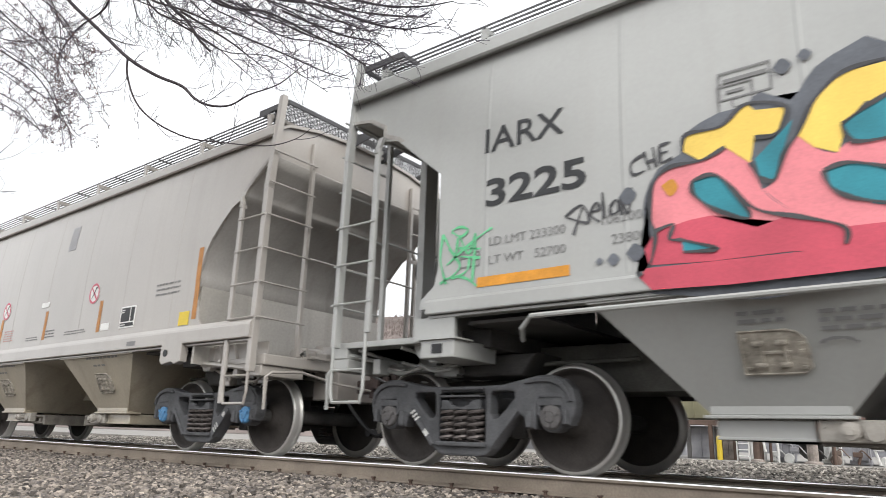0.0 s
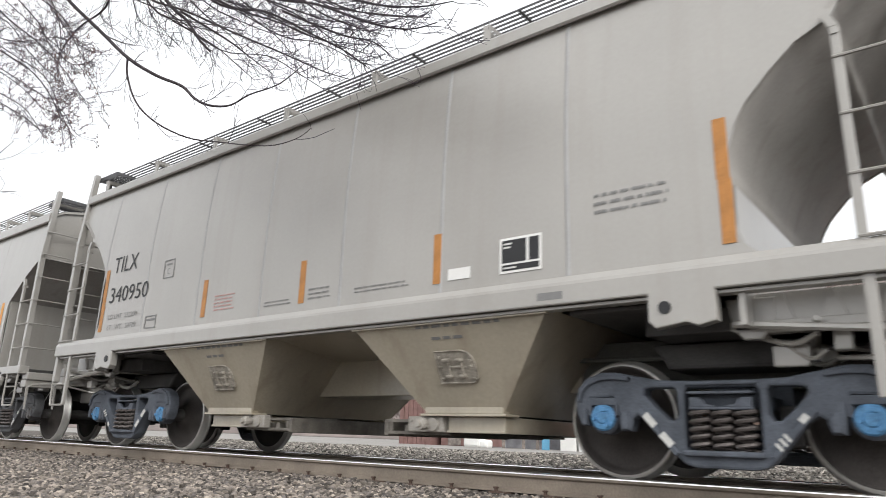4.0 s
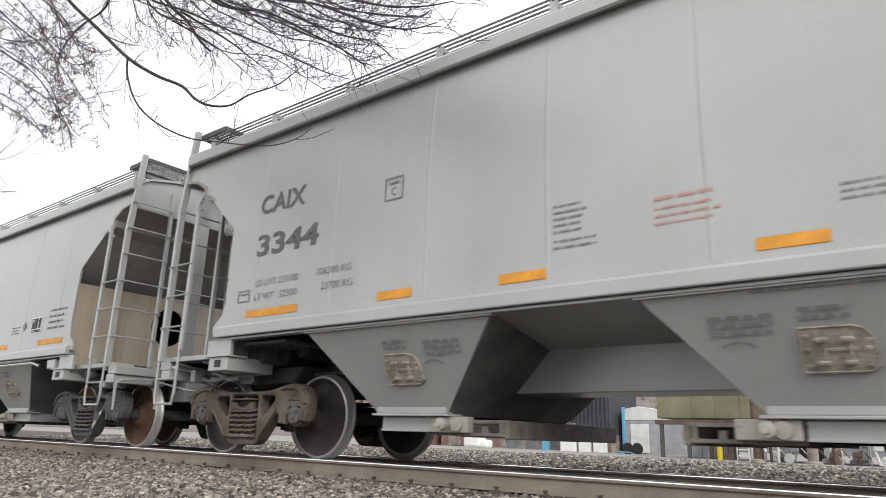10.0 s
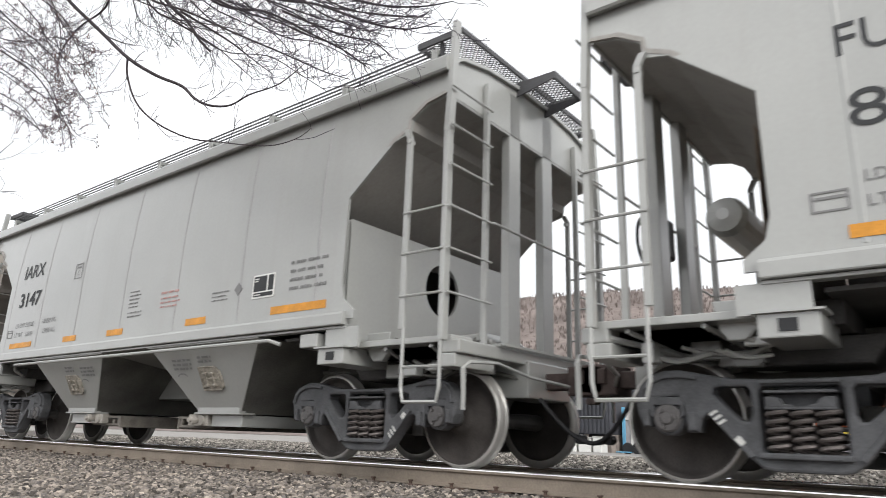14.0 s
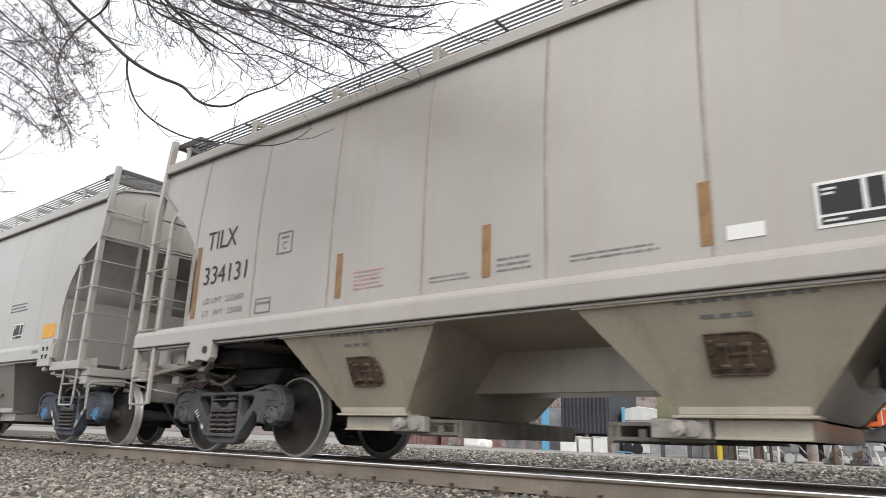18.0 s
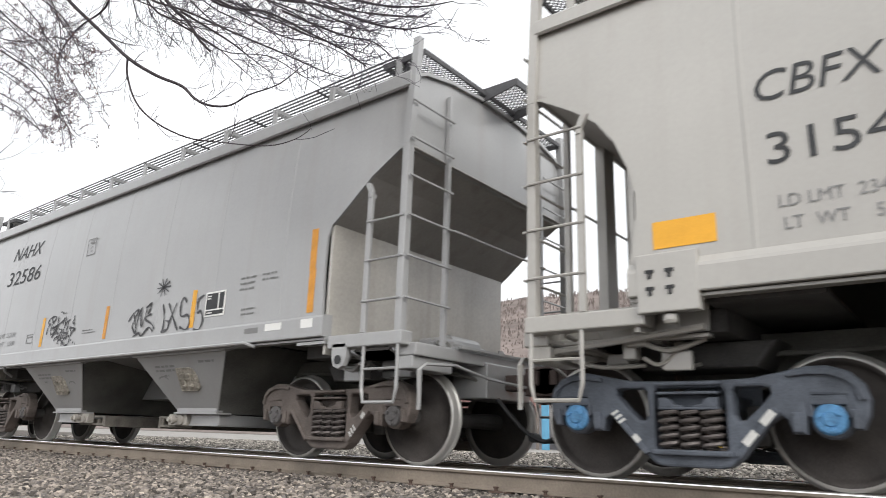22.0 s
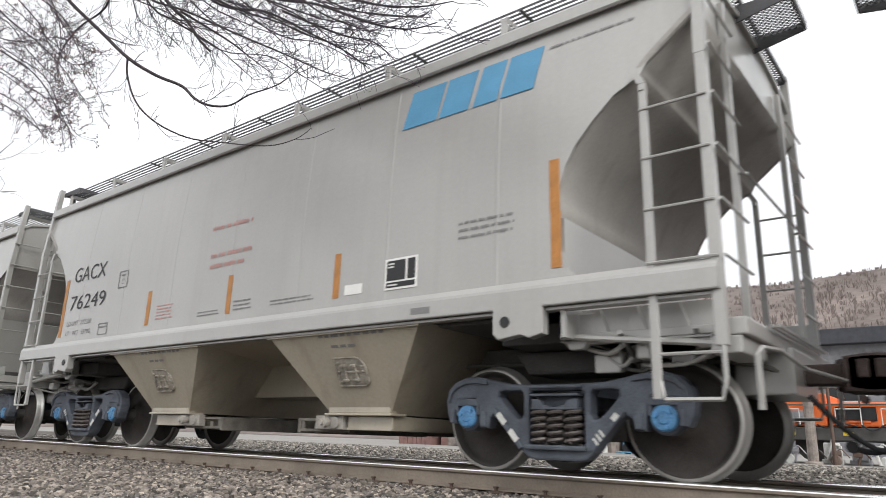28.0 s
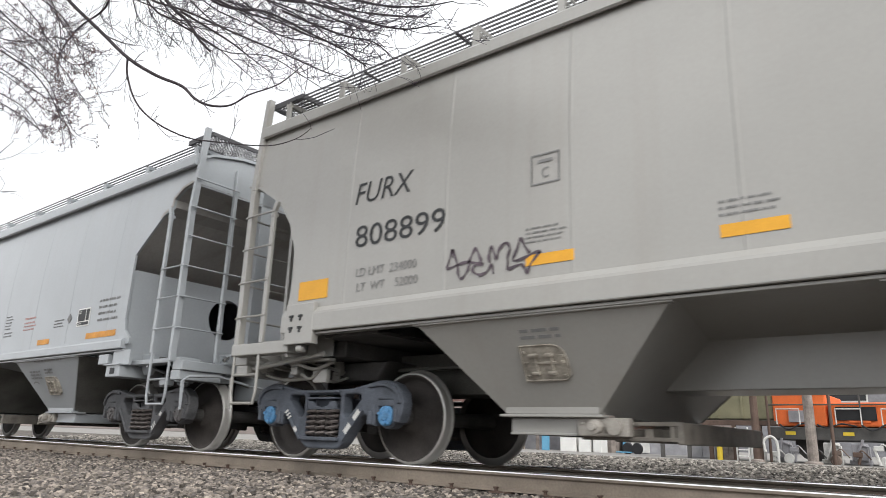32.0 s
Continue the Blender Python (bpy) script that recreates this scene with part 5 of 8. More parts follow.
def marks_d(c, mark, number, weight):
    """Usual markings of the bulge-cut wagons with broad yellow reflectors."""
    lettering(c, mark, -3.70, 2.52, 0.77, 0.225, shear=0.2)
    lettering(c, number, -3.66, 2.06, 1.14, 0.225)
    lettering(c, "LD LMT  " + weight[0], -3.62, 1.76, 0.78, 0.085, "small")
    lettering(c, "LT  WT    " + weight[1], -3.60, 1.61, 0.78, 0.085, "small")
    patch(c, "reflector", -4.46, 1.60, 0.44, 0.20, "amber")
    patch(c, "reflector", 4.02, 1.60, 0.45, 0.22, "amber")
    for x in (-1.68, -0.16, 1.30):
        patch(c, "reflector", x, 1.615, 0.43, 0.09, "amber")
    outline_box(c, -1.63, 2.29, 0.27)
    patch(c, "notice_plate", 1.38, 1.77, 0.25, 0.11, "white", proud=0.005)
    text_bars(c, 1.40, 1.84, 0.20, 2, 0.015, seed=33)
    text_bars(c, -1.68, 1.92, 0.40, 4, 0.02, seed=31)
    text_bars(c, -0.16, 1.86, 0.42, 3, 0.025, seed=32)
    text_bars(c, 2.54, 2.25, 0.72, 3, 0.03, seed=34)
    placard(c, 2.81, 1.64, 0.41, 0.27)
    for s in (-1, 1):
        text_bars_low(c, s * 1.79 - 0.02, 1.10, 0.36, 2, 36)
    text_bars(c, 4.27, 1.42, 0.26, 2, 0.03, seed=35)
    patch(c, "car_tag", 3.86, 1.36, 0.24, 0.05, "small", proud=0.05)


def seams(c, xs, ink="seam"):
    """Weld seams that stand slightly proud of the side sheets."""
    for x in xs:
        part("weld_seam", "weld_seam", make_seam, M[ink], c, "", pose(x, 0, 0))


M["seam"] = mat("dusty_seam_paint", (0.33, 0.30, 0.27), 0.8, var=0.25, scale=2)
M["seam_pale"] = mat("greyish_seam_paint", (0.36, 0.36, 0.36), 0.7, var=0.12, scale=2)
M["small_patch"] = mat("grey_cover_paint", (0.33, 0.33, 0.34), 0.6, var=0.1)

# wagon 1: light grey with a large sprayed piece
c, xp = wagon("A", 28.79, P["cool"], "light grey covered hopper wagon with large colourful graffiti", brake_end=-1, piped=True)
marks_a(c, "IARX", "3225", ("233300", "52700"), ("106200", "23800"))
tag(c, "green", [
    [(-4.24, 2.02), (-4.26, 1.79), (-4.19, 1.56)],
    [(-4.24, 2.02), (-4.1, 1.82), (-4.06, 1.97), (-3.95, 1.8), (-3.88, 1.98), (-3.91, 1.54)],
    [(-4.14, 2.04), (-4.05, 2.06), (-3.96, 2.02), (-4.04, 1.97), (-4.14, 2.03)],
    [(-4.19, 1.73), (-3.92, 1.9), (-3.71, 2.0)],
    [(-4.26, 1.57), (-4.13, 1.62), (-3.98, 1.59), (-3.86, 1.51)],
    [(-4.06, 1.87), (-3.83, 1.83)],
    [(-4.04, 1.79), (-3.83, 1.75)],
    [(-4.17, 1.88), (-4.04, 1.71), (-4.13, 1.61), (-3.97, 1.65), (-3.94, 1.76)]], "spray_green", 0.024, "green_tag", "green sprayed tag")
tag(c, "a", [
    [(-3.02, 1.97), (-2.87, 2.04), (-2.82, 1.89), (-3.0, 1.96)],
    [(-2.95, 1.81), (-2.87, 2.02)],
    [(-2.8, 1.97), (-2.73, 1.98), (-2.75, 2.04), (-2.8, 1.95), (-2.73, 1.88)],
    [(-2.7, 2.11), (-2.69, 1.9)],
    [(-2.64, 1.98), (-2.59, 2.03), (-2.57, 1.95), (-2.63, 1.92), (-2.64, 1.98)],
    [(-2.55, 1.9), (-2.56, 2.05), (-2.5, 1.9), (-2.47, 2.1)]], "spray", 0.024, "sprayed_tag", "black sprayed scrawl")
tag(c, "b", [
    [(-2.37, 2.34), (-2.46, 2.29), (-2.45, 2.2), (-2.36, 2.21)],
    [(-2.36, 2.36), (-2.32, 2.21)],
    [(-2.29, 2.38), (-2.27, 2.22)],
    [(-2.35, 2.27), (-2.27, 2.28)],
    [(-2.24, 2.38), (-2.16, 2.39)],
    [(-2.25, 2.32), (-2.18, 2.32)],
    [(-2.24, 2.24), (-2.15, 2.26)],
    [(-2.24, 2.38), (-2.24, 2.24)]], "spray", 0.024, "sprayed_tag", "black sprayed scrawl")


def blob(c, pts, ink, lift, name="sprayed_shape", label="", n=4):
    """A sprayed field of colour with a rounded outline of (x, z) points."""
    def make(bm):
        ring = spline(list(pts) + [pts[0]], n)[:-1]
        bm.faces.new([bm.verts.new((x, -1.6 - lift, z)) for x, z in ring])
        bmesh.ops.triangulate(bm, faces=bm.faces[:])
    part(name, (name, ink, pts[0], len(pts)), make, M[ink], c, label)


def piece(c, dx):
    """One letter pair of the large sprayed piece, moved along by dx."""
    s = lambda pts: [(x + dx, z) for x, z in pts]
    blob(c, s([(-2.50, 1.48), (-2.44, 1.74), (-2.50, 2.02), (-2.36, 2.22), (-2.20, 2.46), (-1.94, 2.56), (-1.66, 2.62), (-1.42, 2.62), (-1.16, 2.72), (-0.86, 2.66), (-0.78, 2.1), (-0.84, 1.48)]), "g_grey", 0.008)
    blob(c, s([(-2.46, 1.47), (-2.42, 1.78), (-2.15, 1.76), (-1.80, 1.80), (-1.30, 1.76), (-0.90, 1.74), (-0.84, 1.47), (-1.60, 1.455)]), "g_red", 0.010)
    blob(c, s([(-2.44, 1.91), (-2.40, 2.08), (-2.22, 2.19), (-1.98, 2.20), (-1.79, 2.25), (-1.68, 2.05), (-1.55, 1.80), (-1.73, 1.70), (-1.90, 1.62), (-2.12, 1.68), (-2.36, 1.78)]), "g_pink", 0.012)
    blob(c, s([(-1.61, 1.92), (-1.52, 2.04), (-1.29, 2.12), (-1.12, 2.22), (-0.92, 2.16), (-0.92, 1.72), (-1.20, 1.68), (-1.50, 1.80)]), "g_pink", 0.012)
    blob(c, s([(-2.17, 2.29), (-2.13, 2.43), (-1.91, 2.45), (-1.68, 2.54), (-1.68, 2.47), (-1.47, 2.48), (-1.56, 2.26), (-1.79, 2.24), (-1.98, 2.23)]), "g_yellow", 0.014, n=1)
    blob(c, s([(-1.46, 2.19), (-1.38, 2.42), (-1.18, 2.58), (-0.91, 2.58), (-0.93, 2.38), (-1.05, 2.40), (-1.15, 2.27), (-1.32, 2.15)]), "g_yellow", 0.014, n=1)
    blob(c, s([(-2.15, 2.07), (-2.05, 2.11), (-1.95, 1.96), (-1.86, 1.74), (-2.05, 1.87)]), "g_teal", 0.016, n=2)
    blob(c, s([(-1.50, 2.44), (-1.42, 2.44), (-1.49, 2.20), (-1.40, 2.11), (-1.55, 2.06), (-1.62, 1.94), (-1.72, 2.12), (-1.58, 2.23)]), "g_teal", 0.016, n=2)
    blob(c, s([(-1.33, 1.91), (-1.26, 1.97), (-1.0, 1.92), (-1.02, 1.68), (-1.21, 1.76)]), "g_teal", 0.016, n=2)
    blob(c, s([(-1.20, 2.22), (-1.04, 2.38), (-1.08, 2.14), (-1.17, 2.13)]), "g_teal", 0.016, n=2)
    blob(c, s([(-2.24, 1.57), (-2.21, 1.64), (-2.0, 1.56)]), "g_teal", 0.016, n=2)
    for x, z in ((-2.30, 2.0), (-1.75, 2.02), (-1.42, 1.96)):
        blob(c, s([(x, z), (x + 0.06, z + 0.05), (x + 0.11, z), (x + 0.06, z - 0.06)]), "orange", 0.0165)
    def lines(bm):
        for pts in ([(-2.42, 1.78), (-2.2, 1.79), (-2.24, 1.6)], [(-1.98, 2.2), (-1.93, 1.98), (-1.76, 1.7)], [(-1.64, 1.98), (-1.45, 1.80), (-1.20, 1.70), (-1.21, 1.48)], [(-1.46, 2.17), (-1.3, 2.12), (-1.62, 1.93)], [(-1.32, 1.90), (-1.24, 1.98), (-0.95, 1.93)], [(-2.16, 2.07), (-2.05, 1.85), (-1.85, 1.73)], [(-2.45, 1.5), (-2.40, 1.8), (-2.47, 2.0), (-2.3, 2.2), (-2.17, 2.28), (-2.14, 2.44), (-1.7, 2.54)], [(-1.46, 2.2), (-1.38, 2.44), (-1.18, 2.6), (-0.9, 2.62)]):
            ribbon(bm, spline(s(pts)), 0.028, -1.6 - 0.0185)
    part("sprayed_outline", ("sprayed_outline", dx), lines, M["spray"], c)


# fields of the sprayed piece: outline, letters, their yellow tops and teal gaps
blob(c, [(-2.45, 1.36), (-2.46, 1.45), (-2.36, 1.49), (-2.32, 1.65), (-2.38, 1.79), (-2.37, 2.0), (-2.26, 2.2), (-2.09, 2.28), (-2.06, 2.42), (-1.81, 2.52), (-1.63, 2.52), (-1.53, 2.6), (-1.35, 2.48), (-1.25, 2.6), (-1.09, 2.72), (-0.73, 2.67), (-0.91, 1.25), (-2.33, 1.28)], "g_grey", 0.008, n=2)
blob(c, [(-2.42, 1.4), (-2.36, 1.46), (-2.0, 1.45), (-1.45, 1.44), (-0.88, 1.43), (-0.9, 1.29), (-1.8, 1.28), (-2.33, 1.3)], "g_red", 0.058, n=1)
blob(c, [(-2.3, 1.73), (-2.18, 1.75), (-1.91, 1.78), (-1.63, 1.65), (-1.42, 1.7), (-1.14, 1.57), (-0.87, 1.56), (-0.89, 1.41), (-1.45, 1.46), (-2.36, 1.49)], "g_red", 0.012, n=2)
blob(c, [(-2.33, 1.84), (-2.3, 2.08), (-2.17, 2.19), (-1.95, 2.19), (-1.78, 2.25), (-1.62, 2.11), (-1.58, 1.91), (-1.42, 1.73), (-1.14, 1.57), (-1.42, 1.69), (-1.63, 1.65), (-1.91, 1.77), (-2.18, 1.75), (-2.31, 1.74)], "g_pink", 0.01, n=2)
blob(c, [(-1.57, 1.9), (-1.49, 1.95), (-1.42, 2.12), (-1.33, 2.22), (-1.25, 2.12), (-1.13, 2.05), (-1.06, 2.11), (-0.81, 2.07), (-0.87, 1.55), (-1.14, 1.56), (-1.42, 1.73)], "g_pink", 0.0105, n=2)
blob(c, [(-2.07, 2.29), (-2.04, 2.41), (-1.8, 2.41), (-1.62, 2.53), (-1.57, 2.47), (-1.38, 2.44), (-1.45, 2.27), (-1.59, 2.27), (-1.63, 2.1), (-1.78, 2.25), (-1.95, 2.19)], "g_yellow", 0.0135, n=1)
blob(c, [(-1.33, 2.22), (-1.22, 2.43), (-1.04, 2.58), (-0.74, 2.58), (-0.78, 2.28), (-0.94, 2.35), (-1.04, 2.25), (-1.12, 2.05), (-1.25, 2.12)], "g_yellow", 0.0135, n=1)
blob(c, [(-2.02, 2.05), (-1.88, 2.07), (-1.77, 1.96), (-1.66, 1.72), (-1.87, 1.81), (-2.01, 1.95)], "g_teal", 0.0155, n=2)
blob(c, [(-1.6, 2.12), (-1.45, 2.25), (-1.35, 2.34), (-1.43, 2.13), (-1.5, 1.95), (-1.58, 2.0)], "g_teal", 0.0155, n=1)
blob(c, [(-1.21, 1.95), (-1.07, 1.97), (-0.83, 1.88), (-0.86, 1.66), (-1.07, 1.74), (-1.18, 1.83)], "g_teal", 0.0155, n=2)
blob(c, [(-1.08, 2.23), (-0.94, 2.31), (-0.77, 2.38), (-0.8, 2.08), (-1.03, 2.1)], "g_teal", 0.0155, n=1)
blob(c, [(-2.12, 1.64), (-1.88, 1.54), (-2.11, 1.55)], "g_teal", 0.0155, n=1)
blob(c, [(-2.24, 2.06), (-2.16, 2.1), (-2.12, 2.03), (-2.18, 1.97)], "orange", 0.0145, n=3)
tag(c, "m", [
    [(-2.42, 1.4), (-2.35, 1.49), (-2.3, 1.69), (-2.33, 1.84), (-2.3, 2.08), (-2.17, 2.19), (-1.95, 2.19), (-1.78, 2.25)],
    [(-2.3, 1.73), (-2.17, 1.76), (-2.2, 1.66), (-2.12, 1.64)],
    [(-2.12, 1.64), (-1.88, 1.54), (-2.11, 1.55)],
    [(-2.02, 2.05), (-1.88, 2.07), (-1.77, 1.96), (-1.66, 1.72), (-1.87, 1.81), (-2.01, 1.95), (-2.02, 2.05)],
    [(-1.77, 1.96), (-1.62, 1.77), (-1.36, 1.67), (-1.14, 1.57), (-1.14, 1.46)],
    [(-1.63, 2.1), (-1.58, 1.98), (-1.49, 1.95), (-1.42, 2.12), (-1.33, 2.23), (-1.22, 2.43), (-1.04, 2.58), (-0.8, 2.6)],
    [(-2.07, 2.29), (-2.04, 2.41), (-1.8, 2.41), (-1.62, 2.53), (-1.38, 2.44), (-1.45, 2.27), (-1.59, 2.27)],
    [(-1.21, 1.95), (-1.07, 1.97), (-0.86, 1.89)],
    [(-1.21, 1.95), (-1.18, 1.83), (-1.07, 1.74), (-0.88, 1.67)],
    [(-1.08, 2.23), (-0.94, 2.31), (-0.78, 2.38)],
    [(-1.08, 2.23), (-1.03, 2.1), (-0.83, 2.08)]], "spray", 0.03, "sprayed_outline", "")
piece(c, 1.74)
for x, z, r in ((-2.62, 2.04, 0.07), (-2.58, 1.6, 0.07), (-2.75, 1.57, 0.05), (-2.86, 1.57, 0.03), (-1.5, 2.74, 0.06), (-1.36, 2.78, 0.045)):
    blob(c, [(x + 0.12 - r, z), (x + 0.12, z + r), (x + 0.12 + r, z), (x + 0.12, z - r)], "g_grey", 0.009)
outline_box(c, -1.80, 2.60, 0.26, letter="")

# wagon 2
c, xp = wagon("B", 16.34, P["warm"], "beige-grey covered hopper wagon with blue bearing caps", cap="cap_blue", brake_end=-1, end_paint=SOOT, bay_paint=DUST)
marks_b(c, "CRDX", "21541", ("231700", "54300"), shift=0.15)
for x, z in ((-1.72, 2.08), (1.52, 2.07)):
    dot = part("notice_disc", "notice_disc", lambda bm: lathe(bm, [(0.155, -0.002), (0.155, 0.002)], 28), M["white"], c, "round white notice with a crossed-out sign", pose(x + 0.1, -1.6035, z + 0.1))

    def ring(bm):
        o = [bm.verts.new((0.155 * math.cos(2 * math.pi * i / 28), 0, 0.155 * math.sin(2 * math.pi * i / 28))) for i in range(28)]
        n = [bm.verts.new((0.122 * math.cos(2 * math.pi * i / 28), 0, 0.122 * math.sin(2 * math.pi * i / 28))) for i in range(28)]
        for i in range(28):
            bm.faces.new((o[i], o[(i + 1) % 28], n[(i + 1) % 28], n[i]))
        ribbon(bm, [(-0.09, 0.09), (0.0, 0.0), (0.09, -0.09)], 0.03, -0.001)
    part("disc_ring", "disc_ring", ring, M["red_ring"], dot, "", pose(0, -0.004, 0))
    part("disc_sign", "disc_sign", lambda bm: (ribbon(bm, [(-0.07, -0.08), (0.0, 0.0), (0.05, 0.08)], 0.02, 0), ribbon(bm, [(0.03, 0.07), (0.08, 0.09)], 0.03, 0)), M["letter"], dot, "", pose(0, -0.0065, 0))
patch(c, "notice_plate", -2.84, 1.52, 0.22, 0.15, "yellow", proud=0.005)
patch(c, "notice_plate", 4.02, 1.51, 0.22, 0.17, "yellow", proud=0.005)
patch(c, "cover_patch", 0.38, 3.0, 0.26, 0.40, "small_patch", "square of greyer cover paint", 0.003)
patch(c, "notice_plate", -0.18, 2.11, 0.28, 0.08, "white", proud=0.005)

# wagon 3
c, xp = wagon("B", 3.84, P["stone"], "grey covered hopper wagon with vertical seams and blue bearing caps", "truck_blue", cap="cap_blue", brake_end=-1, ribs=False, bay_paint=DUST)
marks_b(c, "TILX", "340950", ("232200", "53700"), mark_w=0.66, number_w=1.04)
seams(c, (-4.45, -3.2, -1.93, -0.67, 0.61, 1.89, 3.15), "seam_pale")

# wagon 4
c, xp = wagon("C", -8.60, P["stone"], "stone-grey covered hopper wagon with black sprayed scrawls", brake_end=1, bay_paint=DUST)
marks_c(c, "MRMX", "130961", ("232900", "53100"))
tag(c, "c", [
    [(-2.76, 2.32), (-2.7, 2.23), (-2.66, 2.1), (-2.65, 2.01)],
    [(-2.73, 2.31), (-2.64, 2.31), (-2.58, 2.21), (-2.51, 2.04), (-2.37, 1.92)],
    [(-2.44, 2.33), (-2.32, 2.38), (-2.13, 2.37), (-1.86, 2.28), (-1.64, 2.25), (-1.55, 2.27), (-1.48, 2.34)],
    [(-1.48, 2.33), (-1.54, 2.16), (-1.63, 1.96)],
    [(-2.43, 2.33), (-2.22, 2.29), (-2.09, 2.28)],
    [(-2.56, 2.52), (-2.43, 2.44)],
    [(-2.34, 2.46), (-2.26, 2.39)],
    [(-2.16, 2.47), (-2.08, 2.39), (-2.21, 2.36)],
    [(-1.78, 2.25), (-1.78, 2.15), (-1.87, 2.05), (-1.9, 1.97), (-1.83, 1.94), (-1.79, 1.98), (-1.84, 2.03)],
    [(-2.23, 2.27), (-2.33, 2.2), (-2.41, 2.12)],
    [(-2.32, 2.28), (-2.39, 2.13), (-2.48, 2.05), (-2.57, 2.07)],
    [(-2.15, 2.18), (-2.17, 2.08), (-2.22, 1.99)],
    [(-2.14, 2.17), (-1.87, 2.16), (-2.07, 2.15), (-1.95, 2.01), (-1.91, 1.9), (-1.86, 1.85)],
    [(-2.54, 2.2), (-2.45, 2.05), (-2.42, 1.92)],
    [(-2.52, 1.9), (-2.44, 2.04)],
    [(-2.96, 1.79), (-2.78, 1.92), (-2.63, 1.94), (-2.74, 2.0), (-2.79, 2.02)],
    [(-2.63, 1.94), (-2.71, 1.79)],
    [(-2.41, 1.82), (-2.53, 1.76), (-2.55, 1.66), (-2.48, 1.55), (-2.39, 1.54), (-2.34, 1.63), (-2.35, 1.76), (-2.41, 1.82)],
    [(-2.43, 1.82), (-2.28, 1.81), (-2.29, 1.65), (-2.27, 1.47)],
    [(-2.3, 1.78), (-2.19, 1.8), (-2.12, 1.61)],
    [(-2.08, 1.72), (-2.02, 1.88), (-1.97, 1.79)],
    [(-2.05, 1.85), (-1.95, 1.84), (-1.87, 1.74), (-1.84, 1.67), (-1.91, 1.65), (-2.01, 1.7), (-2.08, 1.76)],
    [(-1.86, 1.9), (-1.8, 1.79), (-1.76, 1.66), (-1.73, 1.53), (-1.66, 1.64), (-1.59, 1.8)]], "spray_thin", 0.042, "sprayed_tag", "faded black sprayed scrawl")
tag(c, "mist", [
    [(-3.07, 1.66), (-3.02, 1.73), (-2.93, 1.82)], [(-2.40, 2.50), (-2.30, 2.42)], [(-2.20, 2.42), (-2.12, 2.50)], [(-1.50, 2.36), (-1.44, 2.42)],
    [(-1.46, 2.03), (-1.41, 2.08), (-1.36, 2.03), (-1.41, 1.98), (-1.46, 2.03)], [(-1.43, 2.03), (-1.39, 2.03)]], "spray_mist", 0.06, "sprayed_mist", "thin grey overspray")
tag(c, "dot", [[(-1.46, 1.86), (-1.42, 1.855), (-1.40, 1.855)]], "spray_thin", 0.07, "sprayed_dot", "grey sprayed dot")
tag(c, "d", [
    [(0.43, 2.02), (0.44, 2.19), (0.59, 2.29), (0.76, 2.19), (0.82, 2.07), (0.98, 2.02)],
    [(1.06, 1.9), (1.15, 1.72), (1.18, 1.56)],
    [(1.06, 1.8), (1.18, 1.84), (1.29, 1.8), (1.25, 1.72), (1.13, 1.72)],
    [(1.29, 1.86), (1.36, 1.69), (1.4, 1.54)],
    [(0.64, 2.32), (0.8, 2.15), (0.93, 1.97)],
    [(0.8, 1.86), (0.96, 1.86), (0.94, 1.95), (0.83, 1.99), (0.74, 1.84), (0.81, 1.68), (0.99, 1.68)],
    [(1.0, 1.99), (1.08, 1.84), (1.17, 1.57)],
    [(1.31, 1.81), (1.37, 1.56)],
    [(1.27, 1.74), (1.37, 1.9), (1.46, 2.0), (1.49, 1.86), (1.35, 1.75)],
    [(1.37, 1.75), (1.45, 1.69), (1.53, 1.83), (1.56, 2.02)],
    [(1.57, 2.29), (1.7, 1.97), (1.82, 1.91), (1.83, 1.85), (1.68, 1.66), (1.73, 1.6), (1.92, 1.5)],
    [(1.8, 2.05), (1.9, 2.05), (1.98, 2.13), (2.04, 2.22)],
    [(1.99, 2.17), (1.97, 1.9), (1.95, 1.72)],
    [(1.85, 1.77), (2.02, 1.8), (2.12, 1.82)],
    [(2.12, 1.85), (2.18, 1.82), (2.13, 1.76), (2.22, 1.58)],
    [(2.14, 1.74), (2.26, 1.7), (2.39, 1.7)],
    [(2.7, 1.88), (2.83, 1.91), (2.92, 1.8), (3.01, 1.72), (3.12, 1.71)]], "spray_thin", 0.036, "sprayed_tag", "faded black sprayed scrawl")
text_bars(c, 0.55, 2.12, 0.60, 1, 0.05, "red_letter", 42)
text_bars(c, 0.55, 1.98, 0.70, 4, 0.03, "red_letter", 43)

# wagon 5
c, xp = wagon("A", -21.13, P["cool"], "clean light grey covered hopper wagon with rusty trucks", "truck_rust", spring="spring_rust", brake_end=1)
for x, z, r in ((-3.95, 1.18, 0.13), (-3.59, 1.24, 0.14)):
    part("brake_cylinder", ("under_cylinder", r), lambda bm: lathe(bm, [(0.03, -0.28), (r - 0.02, -0.27), (r, -0.24), (r, 0.3), (0.05, 0.32)], 20), M["black"], c, "black brake cylinder", pose(x, -0.72, z))
marks_a(c, "CAIX", "3344", ("233700", "52300"), ("106300", "23700"), 1.04, ink="letter_pale")

